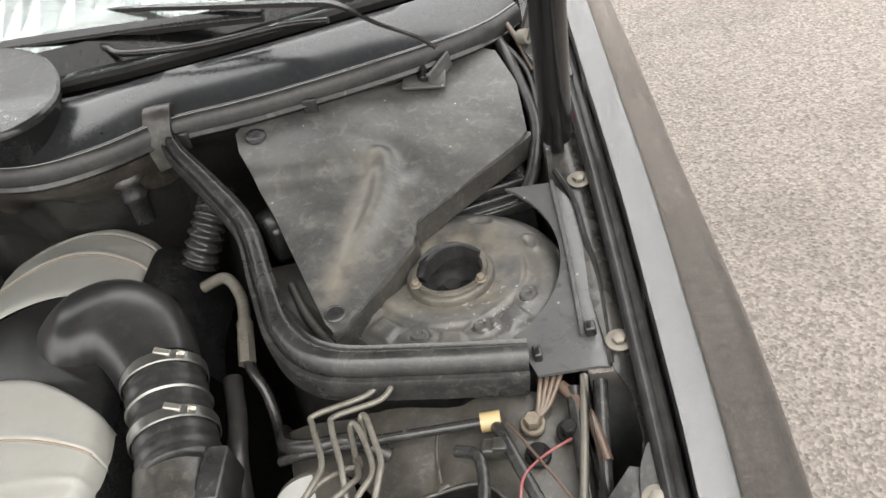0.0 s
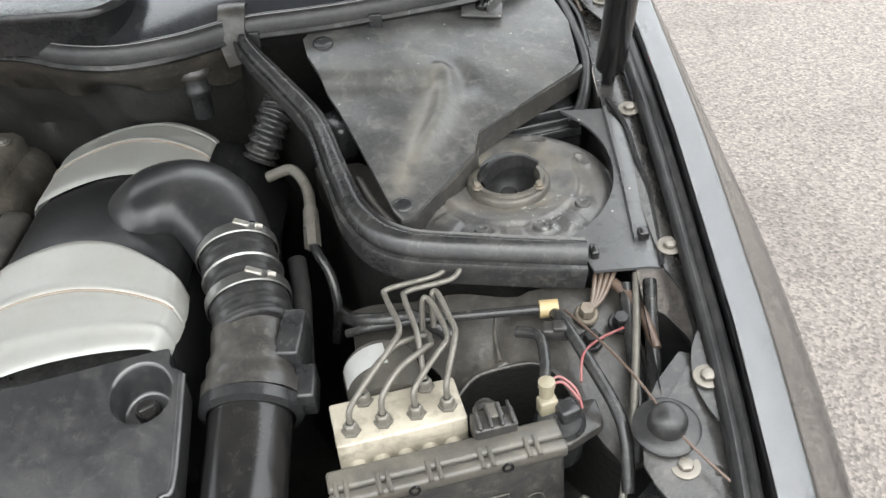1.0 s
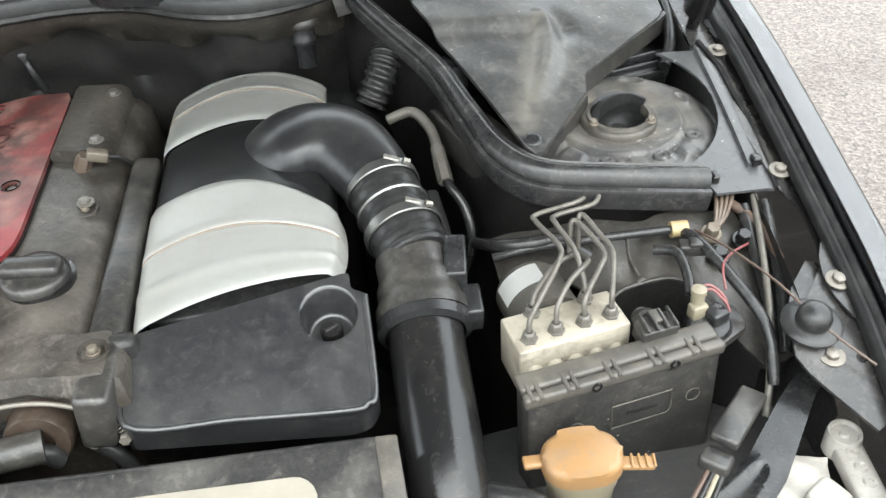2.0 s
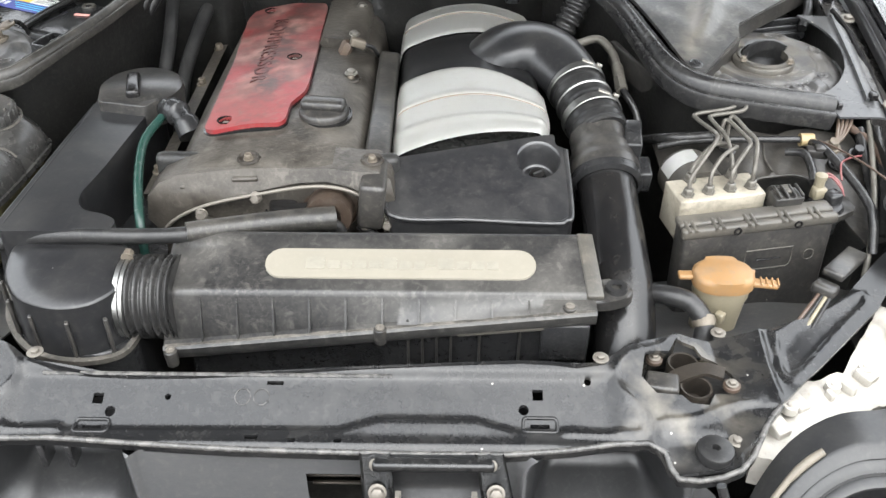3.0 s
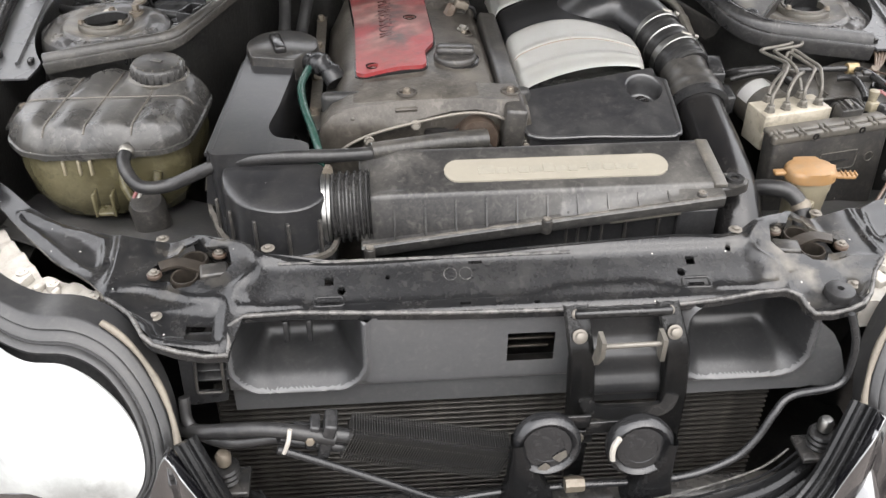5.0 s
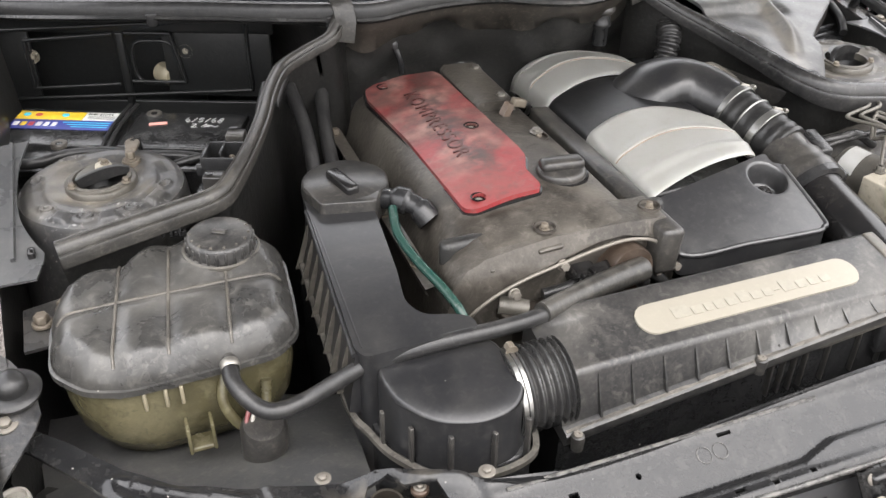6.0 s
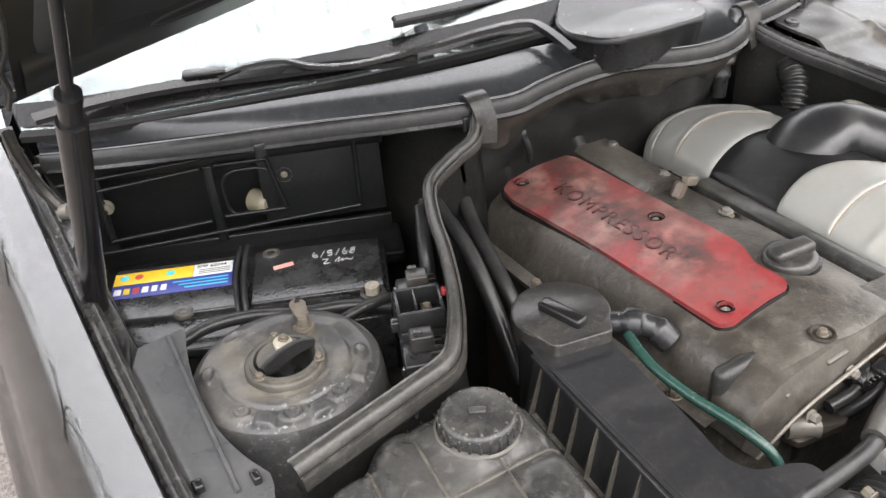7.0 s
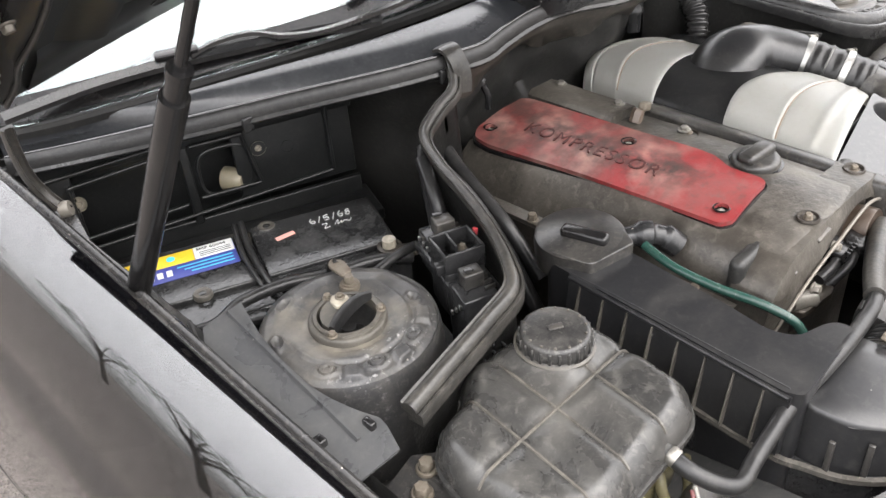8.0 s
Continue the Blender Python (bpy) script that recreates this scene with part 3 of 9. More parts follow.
for s in (1, -1):
    part("front_fender", fender(s), "car_paint", body, "glossy black painted fender", sharp=60)
    # flange with bolts, and the rubber channel beside the skin
    pts = [(s * 0.672, 0.37), (s * 0.672, 0.44), (s * 0.7, 0.475), (s * 0.709, 0.51), (s * 0.709, 0.55), (s * 0.7, 0.575), (s * 0.697, 0.62), (s * 0.692, 0.7), (s * 0.684, 0.8), (s * 0.69, 0.95), (s * 0.7, 1.2), (s * 0.739, 1.2),
           (s * 0.738, 0.94), (s * 0.736, 0.72), (s * 0.728, 0.5), (s * 0.716, 0.33), (s * 0.7, 0.335)]
    fl = part("fender_flange", sheet(pts, lambda x, y: rail_z(y) - 0.004 - 0.012 * (0.5 + 0.5 * math.tanh((abs(x) - fender_x(y) + 0.024) / 0.003)), 0.002, step=0.009), "bay_paint", body)
    path = smooth_path([(s * (fender_x(y) - (0.012 if s > 0 else 0.032)), y, rail_z(y) + (0.006 if s > 0 else 0.016)) for y in (0.24, 0.4, 0.6, 0.8, 1.0, 1.2)], 6)
    part("fender_channel", sweep([(-0.01, -0.008), (-0.0105, -0.001), (-0.009, 0.004), (-0.0055, 0.0065), (-0.002, 0.005), (0.0, 0.0025), (0.002, 0.0045), (0.0055, 0.006), (0.009, 0.003), (0.0105, -0.002), (0.01, -0.008)], path), "rubber" if s > 0 else "bay_paint", body)
    for y, x in ((0.453, 0.707), (0.6, 0.71), (0.8, 0.712), (1.04, 0.718), (0.383, 0.673)):
        dz = 0.0015 if y == 0.453 else (-0.003 if y > 0.4 else -0.0035)
        part("bolt", hexbolt((s * x, y, rail_z(y) + dz), (0, -0.15, 1), 0.0062, 0.0042, 1.9, 0.0016), "dusty_bolt", fl)
    # inner wing below the flange, and the dark lower bay
    wall = []
    for i in range(22):
        y = 0.36 + i * 0.05
        wall.append([(s * lerp(y, [0.2, 0.5, 1.0, 1.4], [0.655, 0.672, 0.69, 0.7]), y, rail_z(y) - 0.006), (s * 0.68, y, rail_z(y) - 0.05), (s * 0.66, y, 0.7), (s * 0.6, y, 0.55), (s * 0.55, y, 0.4)])
    part("inner_wing", loft(wall, closed=False, caps=False), "bay_dirty", body)


def tower(s):
    """Strut tower: dome with a flanged hole, oval dimples, pads between them and a straight skirt."""
    c = Vector((0.572, 0.716, 0)) if s > 0 else Vector((-0.558, 0.723, 0))
    bm = blank()
    R = [0.031, 0.032, 0.0335, 0.0355, 0.0375, 0.039, 0.041] + [0.0425 + 0.0018 * k for k in range(34)] + [0.104, 0.106, 0.108, 0.11, 0.1115, 0.113, 0.115, 0.12]
    Z = [0.88, 0.93, 0.937, 0.939, 0.939, 0.937, 0.932]
    seg = 200
    ovals = [(200, 0.082, 0.013, 0.009), (247, 0.082, 0.016, 0.01), (287, 0.08, 0.014, 0.0105), (327, 0.081, 0.015, 0.01), (20, 0.084, 0.012, 0.009), (65, 0.083, 0.018, 0.009)]
    pads = [(223, 0.087, 0.016, 0.012), (268, 0.088, 0.013, 0.012), (307, 0.088, 0.012, 0.012)]
    rings = []
    for i, r in enumerate(R):
        ring = []
        for k in range(seg):
            a = 2 * math.pi * k / seg
            if i < 7:
                z = Z[i]
            else:
                z = lerp(r, [0.049, 0.055, 0.07, 0.085, 0.096, 0.104, 0.108, 0.11, 0.1115, 0.113, 0.115, 0.12], [0.932, 0.9335, 0.937, 0.9378, 0.9355, 0.931, 0.925, 0.915, 0.9, 0.88, 0.83, 0.72])
                if r < 0.106:
                    low = 0.5 + 0.5 * math.tanh((r - 0.07) / 0.0022)
                    front = max(0.0, min(1.0, (0.35 - math.sin(a)) / 0.25))
                    z -= 0.006 * low * front
                    for oa, orr, l1, l2 in ovals:
                        da = (a - radians(oa) + math.pi) % (2 * math.pi) - math.pi
                        d = math.hypot(da * orr / l1, (r - orr) / l2)
                        z += 0.0026 * math.exp(-((d - 0.85) / 0.24) ** 2) - 0.0032 * math.exp(-(d / 0.6) ** 4)
                    for oa, orr, l1, l2 in pads:
                        da = (a - radians(oa) + math.pi) % (2 * math.pi) - math.pi
                        d = max(abs(da) * orr / l1, abs(r - orr) / l2)
                        z += 0.0052 * (0.5 - 0.5 * math.tanh((d - 0.8) / 0.1))
                    z += 0.0012 * math.sin(a * 7 + 1) * math.sin((r - 0.05) * 60)
            if s < 0 and r > 0.0425:
                r_ = 0.0425 + (r - 0.0425) * 0.83 + (0.008 if z < 0.87 else 0.0)
            else:
                r_ = r
            ring.append(bm.verts.new((c.x + s * r_ * 1.02 * math.cos(a), c.y + r_ * math.sin(a), z)))
        rings.append(ring)
    for a, b in zip(rings, rings[1:]):
        for j in range(seg):
            bm.faces.new((a[j], a[(j + 1) % seg], b[(j + 1) % seg], b[j]))
    return bm, c


for s in (1, -1):
    bm, c = tower(s)
    tw = part("strut_tower", bm, "tower_paint", body, "dusty black painted strut tower")
    part("mount_ring", lathe([(0.0305, 0.92), (0.031, 0.9405), (0.0322, 0.9432), (0.0362, 0.9428), (0.0372, 0.9405), (0.0402, 0.9402), (0.0422, 0.9385), (0.0428, 0.931)], c, seg=64), "mount_metal", tw, "worn rust-dusted mount ring")
    part("strut_bearing", lathe([(0, 0.924), (0.008, 0.925), (0.01, 0.918), (0.02, 0.912), (0.026, 0.92), (0.0298, 0.934), (0.031, 0.93), (0.0312, 0.85)], c, seg=40), "rubber", tw, "black rubber strut bearing")
    for a in (84, 205, 322):
        p = c + Vector((0.0365 * math.cos(radians(a)), 0.0365 * math.sin(radians(a)), 0.942))
        part("nut", hexbolt(p, (0, 0, 1), 0.004, 0.004, 1.4), "zinc_rusty", tw)
    for a, rr in ((247, 0.082), (287, 0.08), (327, 0.081)) if s > 0 else ((247, 0.075), (287, 0.0735), (327, 0.0745)):
        p = c + Vector((rr * 1.02 * math.cos(radians(a)) * s, rr * math.sin(radians(a)), 0.9335))
        part("rubber_plug", lathe([(0, 0.0), (0.003, 0.0), (0.004, 0.0018), (0.007, 0.0018), (0.008, -0.0005), (0.009, -0.003)], p, seg=24), "tower_paint", tw)
    low_y = 0.58 if s > 0 else 0.563
    q = [(s * 0.684, 0.797), (s * 0.7, 0.77), (s * 0.704, 0.66), (s * 0.698, low_y), (s * 0.637, low_y), (s * 0.628, low_y + 0.026)]
    if s > 0:
        q += [(0.572 + 0.106 * math.cos(radians(a)), 0.716 + 0.106 * math.sin(radians(a))) for a in range(-62, 58, 6)]
    else:
        q += [tuple(p[:2]) for p in smooth_path([(-0.627, 0.6, 0), (-0.64, 0.628, 0), (-0.65, 0.665, 0), (-0.651, 0.71, 0), (-0.646, 0.755, 0), (-0.634, 0.8, 0)], 4)]
    if s > 0:
        q = q[::-1]

    def shield_z(x, y):
        return 0.921 + (y - 0.58) * 0.21 - 0.4 * max(0.0, abs(x) - 0.692)

    shield = part("side_shield", sheet(q, shield_z, 0.003, step=0.008), "shield_plastic", body, "matt black plastic side shield")
    ridge = smooth_path([(s * x, y, shield_z(x, y) + 0.002) for x, y in (((0.684, 0.795), (0.684, 0.7), (0.681, 0.61)) if s > 0 else ((0.653, 0.795), (0.656, 0.7), (0.659, 0.594)))], 6)
    part("shield_ridge", sweep([(-0.003, -0.003), (-0.0016, 0.0035), (0.0016, 0.0035), (0.003, -0.003)], ridge), "shield_plastic", shield)
    lipp = smooth_path([(s * x, y, shield_z(x, y) + 0.003) for x, y in ((0.69, 0.81), (0.702, 0.77), (0.704, 0.72), (0.707, 0.68), (0.704, 0.63), (0.7, 0.58))], 6)
    part("shield_edging", sweep([(-0.0025, -0.004), (-0.0025, 0.001), (0.0, 0.0025), (0.0025, 0.001), (0.0025, -0.004)], lipp), "rubber", shield, "black rubber edging")
    part("clip", box((s * 0.64, 0.6, 0.926), (0.008, 0.014, 0.012), bevel=0.002), "plastic_clean", shield)
    part("clip", box((s * 0.688, 0.613, 0.934), (0.01, 0.012, 0.01), bevel=0.002), "plastic_clean", shield)
    # compartment floor round the tower
    fl = [(s * 0.44, 0.62), (s * 0.655, 0.6), (s * 0.69, 0.8), (s * 0.69, 1.15), (s * 0.33, 1.02), (s * 0.38, 0.8)]
    part("compartment_floor", sheet(fl if s < 0 else fl[::-1], lambda x, y: 0.8 + 0.02 * math.sin(x * 30) * math.sin(y * 20), 0.003, step=0.04), "bay_dirty", body)
    # bump stop on its gusset
    gus = [(s * x, y) for x, y in ((0.706, 0.49), (0.694, 0.491), (0.668, 0.461), (0.653, 0.434), (0.644, 0.403), (0.642, 0.386), (0.648, 0.369), (0.662, 0.346), (0.684, 0.312), (0.704, 0.322), (0.716, 0.345), (0.722, 0.4), (0.72, 0.46))]
    gp = part("gusset", sheet(gus[::-1] if s < 0 else gus, lambda x, y: lerp(y, [0.2, 0.3, 0.42, 0.5], [0.845, 0.862, 0.892, 0.899]) + 0.0035 * (0.5 - 0.5 * math.tanh((math.hypot(abs(x) - 0.664, y - 0.411) - 0.027) / 0.003)) - 0.004 * (0.5 + 0.5 * math.tanh((abs(x) - 0.704) / 0.003)), 0.003, [ring2(s * 0.697, 0.377, 0.0045)], step=0.0075), "bay_paint", body)
    plate = [(s * x, y) for x, y in ((0.711, 0.502), (0.701, 0.482), (0.696, 0.46), (0.697, 0.441), (0.703, 0.422), (0.711, 0.409), (0.709, 0.392), (0.722, 0.392), (0.724, 0.422), (0.722, 0.447), (0.727, 0.5))]
    part("bracket_plate", sheet(rounded(plate[::-1] if s < 0 else plate, 0.006), lambda x, y: rail_z(y) + 0.0005, 0.0025, step=0.008), "bay_paint", gp)
    part("bump_stop", lathe([(0.026, 0), (0.027, 0.004), (0.024, 0.007), (0.0155, 0.0075), (0.0155, 0.014), (0.013, 0.02), (0.008, 0.0235), (0, 0.0245)], (s * 0.664, 0.411, 0.894), (0, -0.15, 1), 32), "rubber", gp, "round black rubber bump stop")

# plates added to catch light in the empty corners behind the headlamps
for s in (1, -1):
    q = [(s * 0.6, 0.24), (s * 0.7, 0.22), (s * 0.72, 0.36), (s * 0.66, 0.4), (s * 0.6, 0.36)]
    part("void_fill_plate", sheet(q if s > 0 else q[::-1], lambda x, y: 0.775, 0.004, step=0.03), "bay_dirty", body)

# splash liners behind the crossmember arms
for s in (1, -1):
    q = [(s * 0.66, 0.37), (s * 0.58, 0.3), (s * 0.44, 0.24), (s * 0.36, 0.24), (s * 0.34, 0.44), (s * 0.5, 0.5), (s * 0.68, 0.55)]
    part("splash_liner", sheet(q if s > 0 else q[::-1], lambda x, y: 0.815 - (y - 0.25) * (0.26 if x < 0 else 0.35) + 0.004 * math.sin(x * 40), 0.003, step=0.02), "liner_plastic", body, "dull black splash liner")

# ---- front crossmember ----
XF = [(-0.45, 0.14), (-0.418, 0.11), (-0.385, 0.064), (-0.311, 0.062), (-0.296, 0.108), (-0.068, 0.1), (0.19, 0.098), (0.322, 0.109), (0.345, 0.075), (0.4, 0.077), (0.437, 0.13), (0.455, 0.15)]
XB = [(0.6, 0.29), (0.66, 0.37), (0.705, 0.4), (0.69, 0.43), (0.625, 0.368), (0.57, 0.308), (0.52, 0.275), (0.445, 0.25), (0.366, 0.228), (0.281, 0.182), (0.206, 0.183), (0.017, 0.175), (-0.172, 0.168), (-0.277, 0.181), (-0.365, 0.232), (-0.44, 0.253), (-0.486, 0.268), (-0.538, 0.292), (-0.58, 0.322), (-0.625, 0.372), (-0.69, 0.43), (-0.705, 0.4), (-0.66, 0.37), (-0.61, 0.312), (-0.568, 0.262), (-0.527, 0.215), (-0.475, 0.17)]


def press_line(x):
    """Where the pressed step runs along the crossmember."""
    return 0.118 + 0.012 * lerp(x, [-0.27, 0.03, 0.07, 0.16, 0.2, 0.27], [0, 0.1, 1, 1, 0.15, 0])


def near_line(x, y, line):
    """Distance from a point to a 2D polyline."""
    best = 1.0
    for (ax, ay), (bx, by) in zip(line, line[1:]):
        if min(ax, bx) - 0.03 < x < max(ax, bx) + 0.03 and min(ay, by) - 0.03 < y < max(ay, by) + 0.03:
            k = max(0.0, min(1.0, ((x - ax) * (bx - ax) + (y - ay) * (by - ay)) / ((bx - ax) ** 2 + (by - ay) ** 2 + 1e-12)))
            best = min(best, math.hypot(x - ax - k * (bx - ax), y - ay - k * (by - ay)))
    return best


def soft(line, n=4):
    return [(p.x, p.y) for p in smooth_path([(x, y, 0) for x, y in line], n)]


# pressed lines of the crossmember on either side: the end of the middle channel, the corner plate, the arm joint and the arm panel
PRESS = [
    (soft([(0.41, 0.248), (0.375, 0.238), (0.34, 0.207), (0.306, 0.19), (0.291, 0.174), (0.294, 0.156), (0.312, 0.14), (0.314, 0.123), (0.301, 0.116), (0.24, 0.119)]), 0.003, 0.0042),
    (soft([(0.447, 0.154), (0.412, 0.153), (0.366, 0.134), (0.33, 0.127), (0.321, 0.116), (0.322, 0.092), (0.326, 0.072), (0.36, 0.067), (0.392, 0.072), (0.404, 0.092), (0.43, 0.112)]), 0.003, 0.0042),
    (soft([(0.461, 0.265), (0.457, 0.237), (0.453, 0.186), (0.455, 0.152)]), 0.0032, 0.0045),
    (soft([(0.476, 0.252), (0.468, 0.2), (0.471, 0.187), (0.484, 0.191), (0.553, 0.262), (0.583, 0.29), (0.59, 0.303), (0.583, 0.31), (0.53, 0.28), (0.476, 0.252)], 3), 0.003, 0.0042),
]


def cross_z(x, y):
    """Pressed top of the crossmember: a sunken middle channel, catch pads, corner plates and arm panels."""
    ax = abs(x - 0.006 * max(0.0, min(1.0, (0.5 - abs(x)) / 0.12)))
    z = 0.83 + (y - 0.1) * 0.42
    if ax > 0.3:
        z = lerp(ax, [0.3, 0.4, 0.7], [z, 0.838, 0.85]) if ax < 0.4 else 0.838 + (ax - 0.4) * 0.06
    inner = 0.5 - 0.5 * math.tanh((ax - 0.288) / 0.006)
    z += 0.003 * math.exp(-((y - 0.104) / 0.005) ** 2) * (ax < 0.3)
    z -= inner * 0.0055 * (0.5 + 0.5 * math.tanh((y - press_line(x)) / 0.0028)) * (0.5 - 0.5 * math.tanh((y - 0.172) / 0.0035))
    if ax > 0.22:
        d = max(abs(ax - 0.375) / 0.082, abs(y - 0.192 - 0.25 * (ax - 0.375)) / 0.05)
        z += 0.004 * (0.5 - 0.5 * math.tanh((d - 1) / 0.1))
        for line, h, w in PRESS:
            d = near_line(ax, y, line)
            if d < 0.02:
                z += h * math.exp(-((d / w) ** 2))
        d = max(abs(ax - 0.362) / 0.034, abs(y - 0.097) / 0.02)
        z -= 0.004 * (0.5 - 0.5 * math.tanh((d - 1) / 0.12))
        if ax > 0.46:
            d = max(abs(ax - 0.53 - 0.9 * (y - 0.25)) / 0.04, abs(y - 0.25) / 0.055)
            z -= 0.003 * (0.5 - 0.5 * math.tanh((d - 1) / 0.12))
    return z


CATCH = [(-0.41, 0.168), (-0.408, 0.19), (-0.395, 0.208), (-0.381, 0.211), (-0.375, 0.222), (-0.355, 0.222), (-0.345, 0.205), (-0.318, 0.195), (-0.312, 0.17), (-0.325, 0.155), (-0.35, 0.156), (-0.358, 0.148), (-0.376, 0.148), (-0.384, 0.162)]
holes = [sq(-0.202, 0.148, 0.005, 0.005), sq(0.221, 0.155, 0.005, 0.005), ring2(-0.188, 0.136, 0.005), ring2(0.207, 0.141, 0.005), ring2(-0.135, 0.15, 0.003), ring2(0.27, 0.168, 0.0035),
         sq(-0.202, 0.121, 0.009, 0.002), sq(0.222, 0.126, 0.009, 0.002), sq(-0.049, 0.11, 0.006, 0.0022), sq(-0.011, 0.107, 0.0035, 0.0025), sq(0.032, 0.107, 0.0035, 0.0025),
         sq(-0.033, 0.164, 0.008, 0.0018), sq(-0.343, 0.088, 0.014, 0.012),
         CATCH, [(0.01 - x, y) for x, y in CATCH]]
RIDGES = [([(s * x + 0.006 * max(0.0, min(1.0, (0.5 - x) / 0.12)), y) for x, y in line], w) for line, h, w in PRESS for s in (1, -1)]
RIDGES += [([(x, press_line(x)) for x in np.linspace(-0.29, 0.3, 60)], 0.0026), ([(-0.28, 0.1725), (0.29, 0.1725)], 0.0028), ([(-0.29, 0.104), (0.31, 0.104)], 0.0035)]
cm = part("crossmember", sheet(XF + XB, cross_z, 0.004, holes, step=0.0055, lines=RIDGES), "crossmember_paint", body, "scuffed black painted radiator crossmember")
front = smooth_path([(x, y - 0.001, cross_z(x, y) - 0.002) for x, y in XF], 3)
# the tube's pale dusty colour also paints the sky glint on this edge
part("rolled_edge", tube([p + Vector((0, 0, 0.0015)) for p in front], 0.0028, 1, 10, smooth=False), "crossmember_edge", cm, "dusty rolled front edge, pale to paint in its sky glint")
part("crossmember_flange", sweep([(-0.002, -0.007), (-0.002, 0.003), (0.002, 0.003), (0.002, -0.007)], front), "crossmember_paint", cm)
back = smooth_path([(x, y, cross_z(x, y) - 0.002) for x, y in XB[8:15]], 3)
part("crossmember_flange", sweep([(-0.002, -0.05), (-0.002, 0.002), (0.002, 0.002), (0.002, -0.05)], back), "crossmember_paint", cm)
for s in (1, -1):
    for x, y in ((0.414, 0.256), (0.278, 0.188), (0.398, 0.11)):
        x = s * x + 0.006
        part("bolt", hexbolt((x, y, cross_z(x, y) - 0.001), (0, 0, 1), 0.0042, 0.003, 1.9, 0.0012), "dusty_bolt", cm)
for x, y in ((-0.202, 0.121), (0.222, 0.126)):
    o = rounded(sq(x, y, 0.016, 0.0075), 0.004) + rounded(sq(x, y, 0.016, 0.0075), 0.004)[:1]
    part("slot_frame", tube([(a, b, cross_z(a, b) + 0.0005) for a, b in o], 0.0018, 1, 8, smooth=False, caps=False), "crossmember_paint", cm)
for x in (-0.063, -0.045):
    o = [(a, b, cross_z(a, b) + 0.0004) for a, b in ring2(x, 0.1505, 0.0075, 20)]
    part("pressed_ring", tube(o + o[:1], 0.0005, 1, 6, smooth=False, caps=False), "crossmember_edge", cm)
part("worn_edge", tube([(x, 0.17, cross_z(x, 0.17) + 0.001) for x in np.linspace(-0.26, 0.08, 30)], 0.002, 1, 6, smooth=False), "crossmember_edge", cm, "scuffed rear edge")
part("rubber_plug", lathe([(0.0165, -0.002), (0.0175, 0.006), (0.0165, 0.0085), (0.013, 0.0095), (0.004, 0.0098), (0.003, 0.004), (0, 0.004)], (0.381, 0.098, cross_z(0.381, 0.098)), seg=24), "rubber", cm)

# ---- firewall and cowl ----
SEAL = [(-0.69, 1.2, 1.02), (-0.6, 1.125, 1.032), (-0.5, 1.057, 1.042), (-0.38, 0.99, 1.049), (-0.28, 0.94, 1.051), (-0.2, 0.908, 1.052), (-0.15, 0.892, 1.053), (-0.1, 0.898, 1.056), (-0.03, 0.904, 1.058),
        (0.04, 0.896, 1.058), (0.11, 0.864, 1.056), (0.17, 0.855, 1.054), (0.23, 0.872, 1.053), (0.29, 0.912, 1.05), (0.36, 0.927, 1.048), (0.42, 0.945, 1.045), (0.545, 0.99, 1.04), (0.64, 1.05, 1.03), (0.69, 1.12, 1.02)]
seal_path = smooth_path(SEAL, 5)
rows = []
for p in seal_path:
    deep = 0.5 - 0.5 * math.tanh((p.x + 0.23) / 0.015)
    w = 0.006 * math.sin(p.x * 47) + 0.004 * math.sin(p.x * 91 + 1)
    rows.append([(p.x, p.y + 0.002, p.z - 0.008), (p.x, p.y + 0.004 + 0.01 * deep, p.z - 0.03)] + [(p.x, p.y + lerp(h, [0.03, 0.05, 0.1, 0.14, 0.2, 0.7], [0.006, 0.025, 0.04, 0.06, 0.05, 0.07]) + w * math.sin(h * 60) + deep * lerp(h, [0.03, 0.04, 0.08, 0.7], [0.03, 0.09, 0.13, 0.14]), p.z - h) for h in (0.04, 0.06, 0.08, 0.1, 0.12, 0.14, 0.17, 0.2, 0.25, 0.7)])
part("firewall", loft(rows, closed=False, caps=False), "bay_dirty", body, "dark dusty firewall")
val = [[(p.x, p.y - 0.006, p.z - 0.012), (p.x, p.y - 0.004, p.z - 0.03), (p.x, p.y + 0.012, p.z - 0.046), (p.x, p.y + 0.022, p.z - 0.062 - 0.01 * math.sin(p.x * 31) - 0.006 * math.sin(p.x * 73 + 1)), (p.x, p.y + 0.03, p.z - 0.064 - 0.01 * math.sin(p.x * 31))] for p in seal_path if -0.2 < p.x < 0.29]
part("cowl_valance", loft(val, closed=False, caps=False), "valance_dirty", body, "dusty wavy valance below the cowl seal")
# lower bay closing
part("underbody", sheet([(-0.66, 0.12), (0.66, 0.12), (0.66, 1.3), (-0.66, 1.3)], lambda x, y: 0.32, 0.004, step=0.3), "bay_dirty", body)
WS = [(-0.7, 1.215, 1.05), (-0.62, 1.14, 1.064), (-0.42, 1.06, 1.074), (-0.25, 1.01, 1.079), (0.0, 0.98, 1.082), (0.25, 1.01, 1.079), (0.42, 1.06, 1.074), (0.62, 1.14, 1.064), (0.7, 1.215, 1.05)]
ws_path = smooth_path(WS, 12)


def ws_at(x):
    return min(ws_path, key=lambda p: abs(p.x - x))


